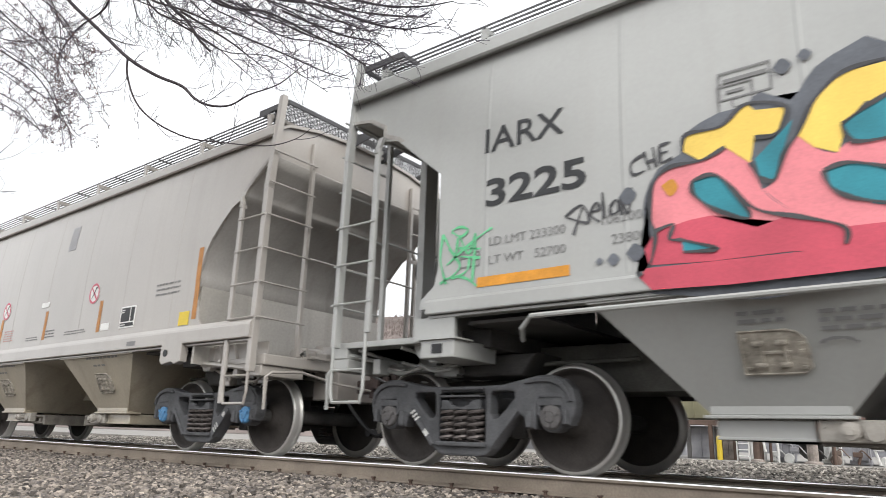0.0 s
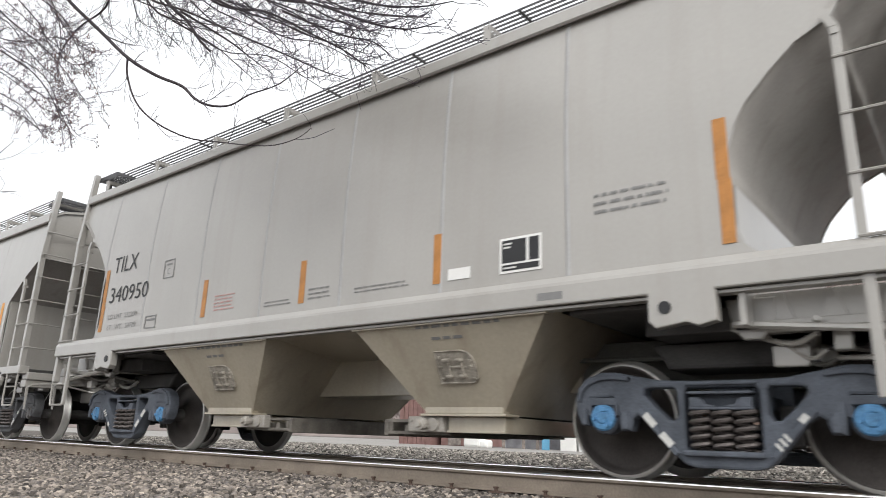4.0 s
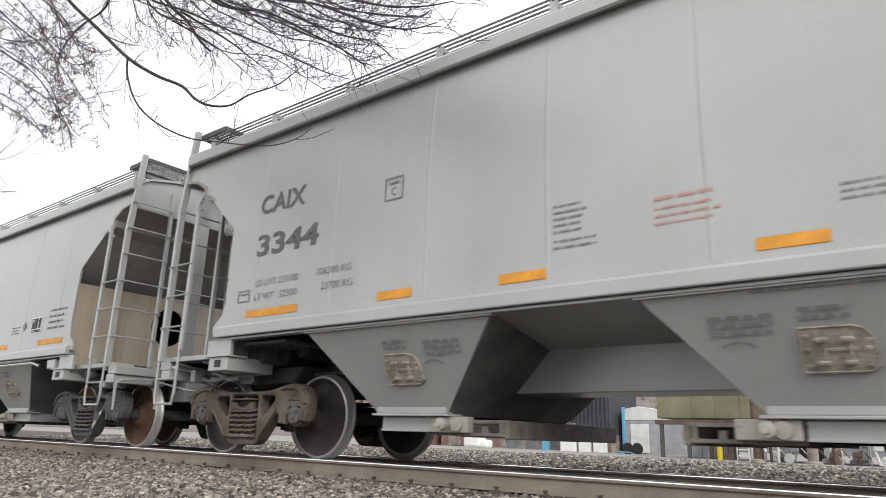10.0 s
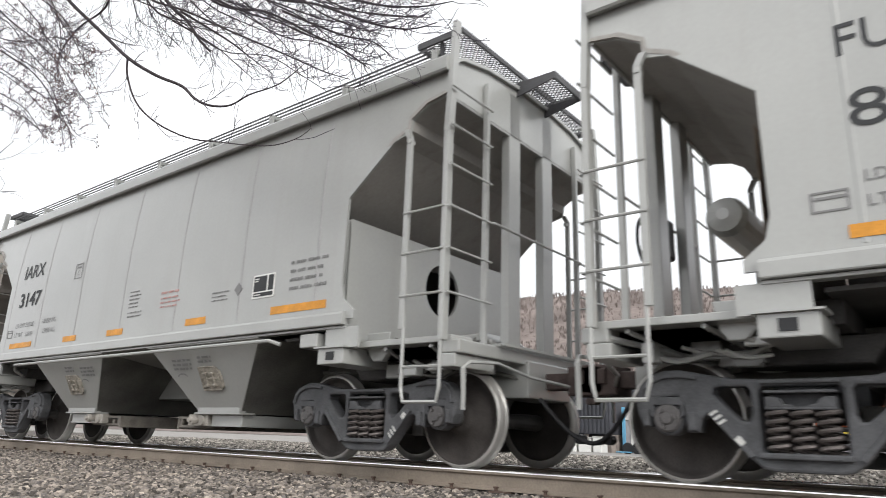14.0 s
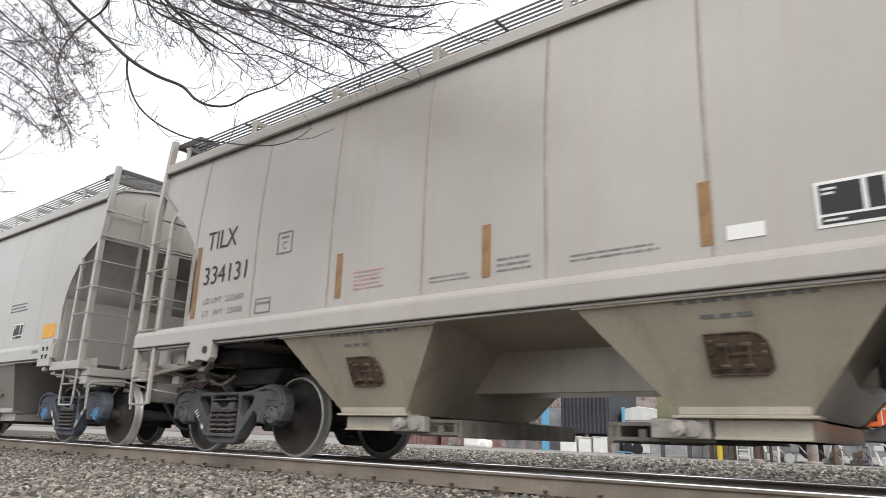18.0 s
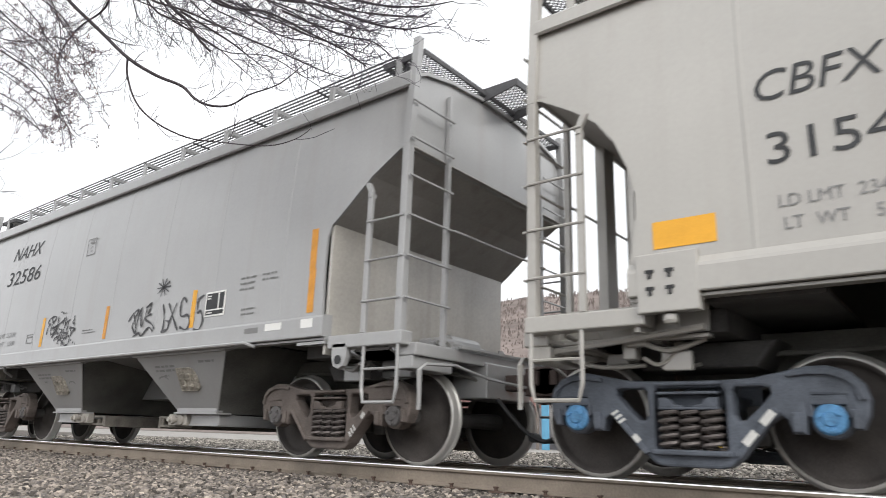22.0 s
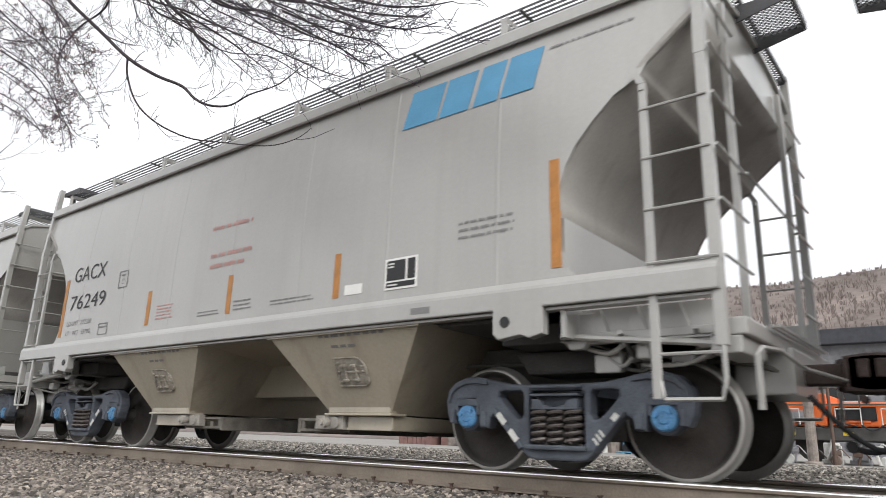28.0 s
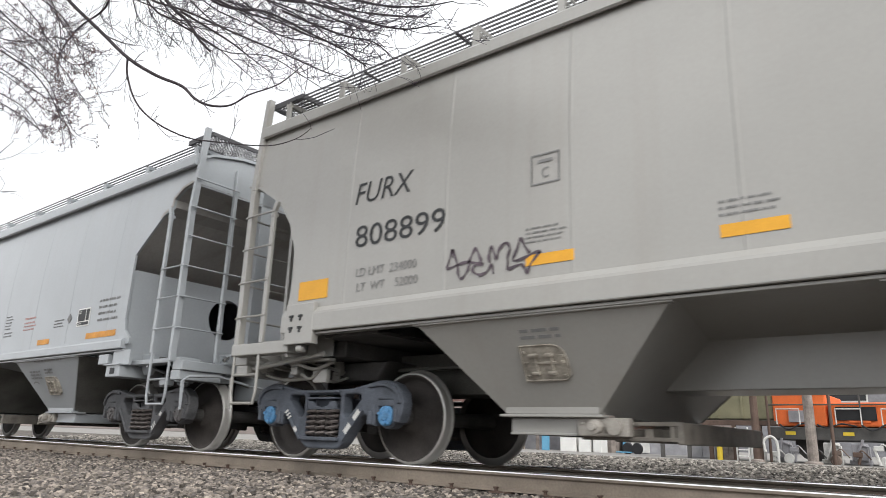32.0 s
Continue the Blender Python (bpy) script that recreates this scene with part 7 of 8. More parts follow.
# ---------------------------------------------------------------- overhanging tree
BOUGHS = [
    ([(-10.59, -3.2, 7.15), (-9.0, -3.16, 5.8), (-7.59, -3.21, 4.73), (-6.73, -3.24, 4.08), (-6.18, -3.18, 3.72), (-5.66, -3.17, 3.44), (-5.26, -3.23, 3.15), (-5.0, -3.22, 3.01), (-4.78, -3.17, 2.97), (-4.5, -3.18, 2.98), (-4.02, -3.24, 2.9), (-3.74, -3.21, 3.02)], 0.027, 0.003),
    ([(-6.94, -3.15, 4.22), (-6.97, -3.11, 4.02), (-6.55, -3.16, 3.54), (-6.0, -3.19, 3.14), (-5.49, -3.13, 2.87), (-4.99, -3.12, 2.7), (-4.2, -3.18, 2.44), (-3.85, -3.17, 2.41), (-3.73, -3.12, 2.49)], 0.0125, 0.0025),
    ([(-8.1, -3.0, 5.85), (-8.27, -2.96, 5.49), (-8.92, -3.01, 5.39), (-9.26, -3.04, 5.06), (-9.2, -2.98, 4.67)], 0.018, 0.005),
    ([(-7.59, -2.9, 5.85), (-6.78, -2.86, 4.98), (-6.24, -2.91, 4.53), (-5.91, -2.94, 4.18), (-5.73, -2.88, 3.98)], 0.026, 0.01),
    ([(-7.03, -2.8, 5.58), (-5.87, -2.76, 4.66), (-4.95, -2.81, 4.17), (-4.2, -2.84, 3.63), (-3.81, -2.78, 3.35), (-3.54, -2.77, 3.11)], 0.02, 0.004),
    ([(-6.2, -2.7, 5.34), (-5.21, -2.66, 4.55), (-4.32, -2.71, 4.05), (-3.61, -2.74, 3.57), (-3.21, -2.68, 3.38), (-2.91, -2.67, 3.33)], 0.02, 0.004),
    ([(-5.56, -2.6, 5.03), (-4.54, -2.56, 4.4), (-3.69, -2.61, 3.85), (-3.14, -2.64, 3.58), (-2.84, -2.58, 3.54)], 0.018, 0.004),
    ([(-8.3, -2.95, 6.15), (-7.26, -2.91, 5.25), (-6.18, -2.96, 4.59), (-5.11, -2.99, 3.89), (-4.45, -2.93, 3.48), (-3.91, -2.92, 3.13), (-3.5, -2.98, 2.89)], 0.018, 0.003),
    ([(-13.5, -3.4, 8.26), (-11.04, -3.36, 6.34), (-9.13, -3.41, 5.11), (-7.91, -3.44, 4.27), (-7.25, -3.38, 3.66)], 0.016, 0.003),
    ([(-12.8, -3.5, 6.75), (-10.22, -3.46, 5.31), (-8.55, -3.51, 4.37), (-7.55, -3.54, 3.61), (-7.4, -3.48, 3.26)], 0.014, 0.003),
    ([(-11.65, -3.6, 5.46), (-9.69, -3.56, 4.48), (-8.35, -3.61, 3.82), (-7.6, -3.64, 3.32)], 0.012, 0.003),
    ([(-13.41, -3.3, 8.52), (-10.04, -3.26, 6.27), (-8.62, -3.31, 5.3), (-7.79, -3.34, 4.5), (-7.35, -3.28, 4.08)], 0.014, 0.003),
    ([(-9.78, -3.6, 3.14), (-9.26, -3.56, 3.34), (-8.62, -3.61, 3.37), (-8.3, -3.64, 3.36)], 0.008, 0.003),
    ([(-9.7, -3.6, 3.01), (-8.84, -3.56, 2.88), (-7.97, -3.61, 2.7)], 0.006, 0.003),
    ([(-7.74, -3.15, 4.8), (-7.26, -3.11, 4.53), (-6.78, -3.16, 4.29)], 0.01, 0.004),
    ([(-6.42, -2.9, 4.72), (-5.5, -2.86, 4.05), (-4.99, -2.91, 3.65), (-4.57, -2.94, 3.32)], 0.014, 0.003),
    ([(-4.77, -2.75, 4.14), (-3.98, -2.71, 3.61), (-3.5, -2.76, 3.33), (-3.21, -2.79, 3.04)], 0.013, 0.003),
    ([(-6.6, -2.9, 5.3), (-5.6, -2.85, 4.5), (-4.7, -2.8, 3.95), (-4.1, -2.8, 3.55), (-3.5, -2.8, 3.2)], 0.013, 0.003),
    ([(-5.9, -2.7, 5.1), (-4.9, -2.7, 4.4), (-4.1, -2.65, 3.95), (-3.4, -2.65, 3.6), (-3.0, -2.65, 3.42)], 0.013, 0.003),
    ([(-7.4, -3.0, 5.5), (-6.7, -3.0, 4.75), (-5.6, -2.95, 4.2), (-5.0, -2.95, 3.9)], 0.012, 0.003),
    ([(-5.3, -2.6, 4.95), (-4.4, -2.6, 4.4), (-3.7, -2.55, 4.0), (-3.1, -2.55, 3.65)], 0.012, 0.003),
    ([(-7.84, -2.7, 5.75), (-7.73, -2.7, 5.53), (-7.51, -2.7, 5.22), (-7.15, -2.7, 4.87), (-6.63, -2.7, 4.42)], 0.009, 0.003),
    ([(-8.24, -2.72, 5.91), (-8.07, -2.72, 5.66), (-7.81, -2.72, 5.27), (-7.41, -2.72, 4.98), (-6.9, -2.72, 4.66)], 0.009, 0.003),
    ([(-8.79, -2.74, 6.14), (-8.84, -2.74, 5.98), (-8.94, -2.74, 5.77), (-8.56, -2.74, 5.45), (-7.75, -2.74, 4.89)], 0.009, 0.003),
    ([(-7.48, -2.76, 5.5), (-7.25, -2.76, 5.3), (-6.7, -2.76, 4.76), (-6.33, -2.76, 4.5), (-5.92, -2.76, 4.14)], 0.014, 0.003),
    ([(-6.78, -2.78, 5.24), (-6.48, -2.78, 4.96), (-6.1, -2.78, 4.61), (-5.6, -2.78, 4.19), (-5.3, -2.78, 3.9)], 0.014, 0.003),
    ([(-5.99, -2.8, 4.89), (-5.66, -2.8, 4.61), (-5.06, -2.8, 4.1), (-4.66, -2.8, 3.74), (-4.29, -2.8, 3.3)], 0.009, 0.003),
    ([(-6.44, -2.82, 5.07), (-5.9, -2.82, 4.6), (-5.29, -2.82, 4.18), (-4.76, -2.82, 3.85), (-4.42, -2.82, 3.7)], 0.009, 0.003),
    ([(-5.34, -2.84, 4.58), (-4.92, -2.84, 4.27), (-4.31, -2.84, 3.82), (-3.88, -2.84, 3.43), (-3.62, -2.84, 3.15)], 0.009, 0.003),
    ([(-5.58, -2.86, 4.68), (-5.13, -2.86, 4.26), (-4.5, -2.86, 3.84), (-3.97, -2.86, 3.6), (-3.5, -2.86, 3.38)], 0.009, 0.003),
    ([(-11.35, -3.58, 6.4), (-9.72, -3.58, 5.5), (-8.75, -3.58, 4.74), (-7.7, -3.58, 4.02), (-6.99, -3.58, 3.61)], 0.009, 0.003),
    ([(-11.16, -3.6, 5.66), (-9.52, -3.6, 4.73), (-8.27, -3.6, 4.05), (-7.23, -3.6, 3.46), (-6.85, -3.6, 3.13)], 0.009, 0.003),
    ([(-10.97, -3.62, 5.96), (-9.74, -3.62, 5.25), (-8.81, -3.62, 4.85), (-7.7, -3.62, 4.49), (-6.8, -3.62, 4.01)], 0.009, 0.003),
    ([(-9.84, -3.64, 6.05), (-8.35, -3.64, 4.93), (-7.82, -3.64, 4.42), (-7.06, -3.64, 3.92), (-6.6, -3.64, 3.8)], 0.009, 0.003),
    ([(-10.45, -3.66, 4.77), (-9.0, -3.66, 4.05), (-8.25, -3.66, 3.68), (-7.71, -3.66, 3.39), (-7.45, -3.66, 3.23)], 0.009, 0.003),
    ([(-8.22, -3.68, 5.32), (-7.66, -3.68, 4.73), (-7.39, -3.68, 4.29), (-7.36, -3.68, 4.0)], 0.009, 0.003),
    ([(-4.14, -3.0, 3.97), (-3.63, -3.0, 3.57), (-3.19, -3.0, 3.32), (-2.81, -3.0, 3.15)], 0.009, 0.003),
    ([(-4.33, -3.02, 4.04), (-3.89, -3.02, 3.62), (-3.46, -3.02, 3.32), (-3.08, -3.02, 3.09)], 0.009, 0.003),
]


def build_tree():
    """A leafless tree beside the camera whose limbs hang over the track."""
    rng = random.Random(12)
    tree = new("leafless_tree")
    tagged(tree, "leafless tree with drooping dark twigs beside the track", "tree")
    tree.location = (-6.3, -6.6, -0.3)
    off = Vector(tree.location)

    def own(p):
        return Vector(p) - off
    trunk = [own(p) for p in ((-6.3, -6.6, -0.35), (-6.28, -6.58, 0.6), (-6.35, -6.5, 2.4), (-6.6, -6.3, 4.4), (-7.2, -5.9, 6.6), (-7.6, -5.6, 8.6))]
    part("trunk", "tree_trunk", lambda bm: tube(bm, spline([tuple(p) for p in trunk], 3), [0.26 - 0.012 * i for i in range(16)], 12), M["bark"], tree)
    fork = own((-7.2, -5.9, 6.6))

    def limb_line(pts, r0, r1):
        line = [Vector(p) for p in spline([tuple(own(p)) for p in pts], 4)]
        k = len(line)
        return line, [r0 + (r1 - r0) * (i / (k - 1)) ** 0.8 for i in range(k)]

    twig_v, twig_f, bud_at = [], [], []

    def add_twig(line, r0, r1):
        n = 4
        base = len(twig_v)
        k = len(line)
        up = (line[-1] - line[0]).orthogonal().normalized()
        for i, p in enumerate(line):
            d = (line[min(i + 1, k - 1)] - line[max(i - 1, 0)]).normalized()
            u = (up - d * up.dot(d)).normalized()
            s = d.cross(u)
            r = r0 + (r1 - r0) * i / (k - 1)
            for a in range(n):
                ang = 2 * math.pi * a / n
                twig_v.append(p + (u * math.cos(ang) + s * math.sin(ang)) * r)
        for i in range(k - 1):
            for a in range(n):
                b = (a + 1) % n
                twig_f.append((base + i * n + a, base + i * n + b, base + (i + 1) * n + b, base + (i + 1) * n + a))

    def grow(start, way, length, r, depth, curl, budded):
        k = 8
        line = [start]
        d = way.normalized()
        bend = Vector((rng.gauss(0, 0.05), rng.gauss(0, 0.05), curl + rng.gauss(0, 0.04)))
        for i in range(k - 1):
            d = (d + bend + Vector((rng.gauss(0, 0.15), rng.gauss(0, 0.12), rng.gauss(0, 0.15)))).normalized()
            line.append(line[-1] + d * length / (k - 1))
        # twigs stop short of the passing roofs and of the hanging limb's clear patch
        if line[-1].x + off.x > -5.6 and (line[-1].z + off.z) < 2.93 + 0.17 * max(0.0, line[-1].x + off.x + 3.4) + 0.16 * max(0.0, -3.9 - line[-1].x - off.x) and clear[0]:
            return
        tip = line[-1] + off
        if budded and (tip.z < 2.98 or tip.z < 3.26 and rng.random() < 0.4 or tip.x > -6.1 and tip.z < 3.3 + 0.9 * (tip.x + 6.1)):
            return
        add_twig(line, r, max(r * 0.5, 0.0017))
        if depth > 0:
            for i in range(1, k):
                if rng.random() < (0.32 if budded else 0.22):
                    side = (line[i] - line[i - 1]).normalized()
                    turn = Vector((rng.gauss(0, 1), rng.gauss(0, 0.7), rng.gauss(0, 1))).normalized()
                    grow(line[i], side + turn * (0.9 if budded else 0.62), length * rng.uniform(0.3, 0.7), max(r * 0.6, 0.0021), depth - 1, curl, budded)
        if budded and depth < 2 and rng.random() < 0.6:
            bud_at.extend(line[2::3])

    clear = [True]
    fine_top = (4, 5, 6, 7, 15, 16, 17, 18, 19, 20)
    fine_left = (8, 9, 10, 11, 30, 31, 32, 33, 34, 35)
    sparse = tuple(range(21, 30)) + (36, 37)
    boughs = [(n, pts, r0, r1) for n, (pts, r0, r1) in enumerate(BOUGHS)]
    # thinner companions of the finer limbs
    for n in fine_top + (8, 9, 10, 11):
        pts = BOUGHS[n][0]
        left = n in fine_left
        shift = Vector((rng.uniform(-0.5, -0.1), rng.uniform(-0.1, 0.25), rng.uniform(0.05, 0.40))) if not left else Vector((rng.uniform(-0.5, 0.3), rng.uniform(-0.3, 0.3), rng.uniform(-0.3, 0.5)))
        boughs.append((n, [tuple(Vector(p) + shift + Vector((rng.gauss(0, 0.06), 0, rng.gauss(0, 0.06)))) for p in pts], 0.009, 0.003))
    from_fork = (0, 3, 4, 5, 6, 7, 8, 9, 10, 11, 17, 18, 19, 20)
    for m, (n, pts, r0, r1) in enumerate(boughs):
        line, rs = limb_line(pts, r0, r1)
        if n in from_fork:
            # bring the limb in from the fork of the trunk
            line = [fork + (line[0] - fork) * t + Vector((0, 0, 0.6 * math.sin(math.pi * t))) for t in (0, 0.25, 0.5, 0.75)] + line
            rs = [0.09, 0.075, 0.06, 0.045] + rs
        part("limb", ("tree_limb", m), lambda bm: tube(bm, line, rs, 7), M["bark"], tree)
        clear[0] = n not in (0, 1, 22, 23)
        dense = {0: 0.34, 1: 0.24, 2: 0.5, 3: 0.5, 12: 0.35, 13: 0.3, 14: 0.3}.get(n, 0.75 if n in sparse else 1.0)
        budded = n in fine_left
        depth = 1 if n in (0, 1, 2, 12, 13, 14) else 2
        for i in range(5 if n in from_fork else 1, len(line)):
            f = i / len(line)
            for _ in range(2):
                if rng.random() < dense * 0.62 * (1.3 if budded else 1.15 - 0.6 * f):
                    side = (line[i] - line[i - 1]).normalized()
                    turn = Vector((rng.gauss(0, 1), rng.gauss(0, 0.6), rng.gauss(0.1, 1))).normalized()
                    long = rng.uniform(0.22, 0.42) if n in (0, 1) else rng.uniform(0.4, 0.95) * (1 - 0.6 * f) * (0.75 if budded else 1.0)
                    grow(line[i], side * 1.2 + turn * 0.6, long, max(rs[i] * 0.32, 0.0030), depth, 0.03 if not budded else 0.012, budded)
    me = bpy.data.meshes.new("twig")
    me.from_pydata([tuple(v) for v in twig_v], [], twig_f)
    me.materials.append(M["twig"])
    tw = new("twig", me)
    tw.parent = tree
    tagged(tw, kind="stuff")
    bv, bf = [], []
    for p in bud_at:
        k = len(bv)
        r = rng.uniform(0.004, 0.0085)
        q = p + Vector((rng.gauss(0, 0.01), rng.gauss(0, 0.01), rng.gauss(0, 0.01)))
        bv += [tuple(q + Vector(v) * r) for v in ((1, 0, 0), (-1, 0, 0), (0, 1, 0), (0, -1, 0), (0, 0, 1.5), (0, 0, -1.5))]
        bf += [(k + a, k + b, k + c) for a, b, c in ((0, 2, 4), (2, 1, 4), (1, 3, 4), (3, 0, 4), (2, 0, 5), (1, 2, 5), (3, 1, 5), (0, 3, 5))]
    me = bpy.data.meshes.new("bud")
    me.from_pydata(bv, [], bf)
    me.materials.append(M["bud"])
    bd = new("bud", me)
    bd.parent = tree
    tagged(bd, kind="stuff")


build_tree()

# ---------------------------------------------------------------- beyond the track
def thing(name, label, category, at=(0, 0, 0), group="", kind="", turn=0):
    ob = new(name)
    ob.matrix_basis = pose(*at, 0, 0, turn)
    return tagged(ob, label, category, group, kind)


def bx(name, parent, x0, x1, y0, y1, z0, z1, ink, bev=0.01, label=""):
    return part(name, (name, x0, x1, y0, y1, z0, z1), lambda bm: box(bm, x0, x1, y0, y1, z0, z1, bev), M[ink], parent, label)


GZ = -0.06
# orange track machine standing on a siding
m = thing("track_machine", "orange rail maintenance machine on a siding", "rail machine", (-4.3, 12.0, GZ))
bx("chassis", m, 0, 9.0, 0, 2.4, 0.55, 0.84, "dark", 0.02)
bx("body", m, 0.15, 1.3, 0.05, 2.3, 0.86, 1.62, "loco_orange", 0.04)
bx("body_panel", m, 1.36, 2.9, 0.02, 2.3, 0.86, 1.40, "loco_orange", 0.04)
bx("body_panel", m, 2.96, 4.6, 0.05, 2.3, 0.86, 1.52, "loco_orange", 0.04)
bx("body_panel", m, 4.66, 8.6, 0.05, 2.3, 0.86, 1.46, "loco_orange", 0.04)
bx("cab", m, 6.4, 8.6, 0.1, 2.3, 1.5, 2.2, "pale", 0.05)
bx("grille", m, 1.5, 2.3, -0.02, 0.02, 1.0, 1.3, "black", 0.005)
for x in (0.4, 1.6, 3.1, 4.9, 6.3):
    bx("warning_label", m, x, x + 0.22, -0.012, -0.002, 0.66, 0.74, "yellow", 0.0)
part("handrail", "machine_handrail", lambda bm: [tube(bm, [(x, -0.05, 0.84), (x, -0.05, 1.72)], 0.02) for x in (0.05, 1.0, 2.0, 3.0, 4.0, 5.0)] + [tube(bm, [(0.05, -0.05, z), (5.0, -0.05, z)], 0.018) for z in (1.35, 1.72)], M["dark"], m)
part("hydraulic_line", "machine_line", lambda bm: [tube(bm, spline([(x, -0.06, 0.9), (x + 0.2, -0.1, 0.78 + 0.05 * (i % 2)), (x + 0.5, -0.06, 0.92), (x + 0.8, -0.08, 0.86)]), 0.02) for i, x in enumerate((0.3, 1.1, 2.0, 2.9, 3.8))], M["black"], m)
part("grab_rail", "machine_grab", lambda bm: [tube(bm, [(x, -0.08, 0.9), (x, -0.08, 1.25), (x + 0.5, -0.08, 1.25), (x + 0.5, -0.08, 0.9)], 0.016) for x in (0.25, 1.5, 2.4, 3.4, 4.7)], M["pale"], m)
for i, x in enumerate((0.5, 1.75, 2.5, 3.6, 5.4)):
    bx("access_door", m, x, x + 0.42, -0.012, 0.03, 0.95, 1.22, "loco_orange" if i % 2 else "grey_panel", 0.006)
for x in (0.9, 2.7, 5.2, 7.4):
    part("machine_wheel", "machine_wheel", lambda bm: lathe(bm, [(0.1, -0.1), (0.38, -0.1), (0.40, 0.02), (0.1, 0.05)], 20), M["dark"], m, "", pose(x, 0.45, 0.46))
for i, x in enumerate((0.35, 1.35, 1.9, 3.25, 3.7, 4.3)):
    part("work_head", ("work_head", i), lambda bm: (box(bm, -0.16, 0.16, -0.12, 0.12, 0.10, 0.48, 0.03), box(bm, -0.22, 0.22, -0.06, 0.06, 0.02, 0.12, 0.02), tube(bm, [(-0.1, -0.14, 0.1), (0.05 * (i % 3), -0.16, 0.56)], 0.03), tube(bm, [(0.2, -0.14, 0.0), (0.2, -0.14, 0.4), (0.05, -0.14, 0.45)], 0.025)), M["pale"] if i % 2 else M["grey_panel"], m, "", pose(x, -0.05, 0.02))

rng = random.Random(31)
for i in range(14):
    x = 0.2 + 0.42 * i
    ink = ("pale", "grey_panel", "dark", "gear", "brown_post")[i % 5]
    hz = rng.uniform(0.22, 0.5)
    part("tool_arm", ("tool_arm", i), lambda bm: (tube(bm, [(0, 0, 0.05), (rng.uniform(-0.12, 0.12), 0, hz)], 0.03, 7), tube(bm, spline([(0, 0, hz), (0.1, -0.05, hz + 0.08), (0.25, -0.03, hz - 0.1)]), 0.016, 6), box(bm, -0.09, 0.09, -0.05, 0.05, hz - 0.06, hz + 0.05, 0.015)), M[ink], m, "", pose(x, -0.22 - 0.1 * (i % 3), 0.0))
for i in range(6):
    part("guide_roller", "guide_roller", lambda bm: lathe(bm, [(0.04, -0.05), (0.10, -0.05), (0.12, -0.03), (0.10, 0.03), (0.04, 0.05)], 14), M["gear" if i % 2 else "pale"], m, "", pose(0.5 + 0.95 * i, -0.3, 0.12))

# olive equipment container on a raised steel frame
m = thing("equipment_container", "olive steel container on a raised frame", "container", (-7.0, 12.1, GZ))
bx("shell", m, -0.05, 2.85, 0, 2.2, 1.02, 2.1, "olive", 0.02)
bx("frame_beam", m, -0.1, 2.95, -0.06, 0.06, 0.86, 0.98, "brown_post", 0.01)
for x in (0.02, 0.72, 1.28, 1.86, 2.46):
    bx("frame_leg", m, x, x + 0.09, -0.05, 0.05, 0.0, 0.86, "brown_post" if x > 1 else "dark", 0.008)
bx("rib", m, 0.9, 0.95, -0.02, 0.0, 1.04, 2.08, "olive", 0.004)
bx("rib", m, 1.5, 1.55, -0.02, 0.0, 1.04, 2.08, "olive", 0.004)
bx("rib", m, 2.1, 2.15, -0.02, 0.0, 1.04, 2.08, "olive", 0.004)

m = thing("steel_cabinet", "grey steel cabinet under the frame", "cabinet", (-6.35, 12.4, GZ))
bx("body", m, 0, 0.72, 0, 0.6, 0.0, 0.84, "grey_panel", 0.01)
bx("door", m, 0.03, 0.34, -0.02, 0.0, 0.06, 0.80, "grey_panel", 0.005)
bx("door", m, 0.37, 0.69, -0.02, 0.0, 0.06, 0.80, "grey_panel", 0.005)
m = thing("wooden_crate", "weathered brown plank crate", "crate", (-5.6, 12.3, GZ))
for i in range(3):
    bx("plank", m, 0.14 * i, 0.14 * i + 0.13, 0, 0.4, 0.0, 0.78, "wood", 0.006)
m = thing("bollard", "short yellow steel bollard in the gravel", "bollard", (-5.42, 11.9, GZ))
part("pipe", "bollard_pipe", lambda bm: tube(bm, [(0, 0, 0), (0, 0, 0.55)], 0.065, 14), M["yellow"], m)
part("dome", "bollard_dome", lambda bm: tube(bm, [(0, 0, 0.55), (0, 0, 0.585), (0, 0, 0.6)], [0.065, 0.05, 0.02], 14), M["yellow"], m)
m = thing("step_ladder", "white metal access steps", "steps", (-5.05, 12.0, GZ))
for x in (0.0, 0.28):
    bx("stile", m, x, x + 0.03, -0.02, 0.02, 0.0, 0.82, "white", 0.004)
for i in range(5):
    bx("tread", m, 0.03, 0.28, -0.05, 0.03, 0.12 + 0.15 * i, 0.145 + 0.15 * i, "white", 0.004)
m = thing("white_drum", "white plastic drum beside the steps", "drum", (-4.62, 12.2, GZ))
part("shell", "drum_shell", lambda bm: tube(bm, [(0, 0, 0), (0, 0, 0.05), (0, 0, 0.6), (0, 0, 0.64)], [0.18, 0.2, 0.2, 0.17], 18), M["white"], m)

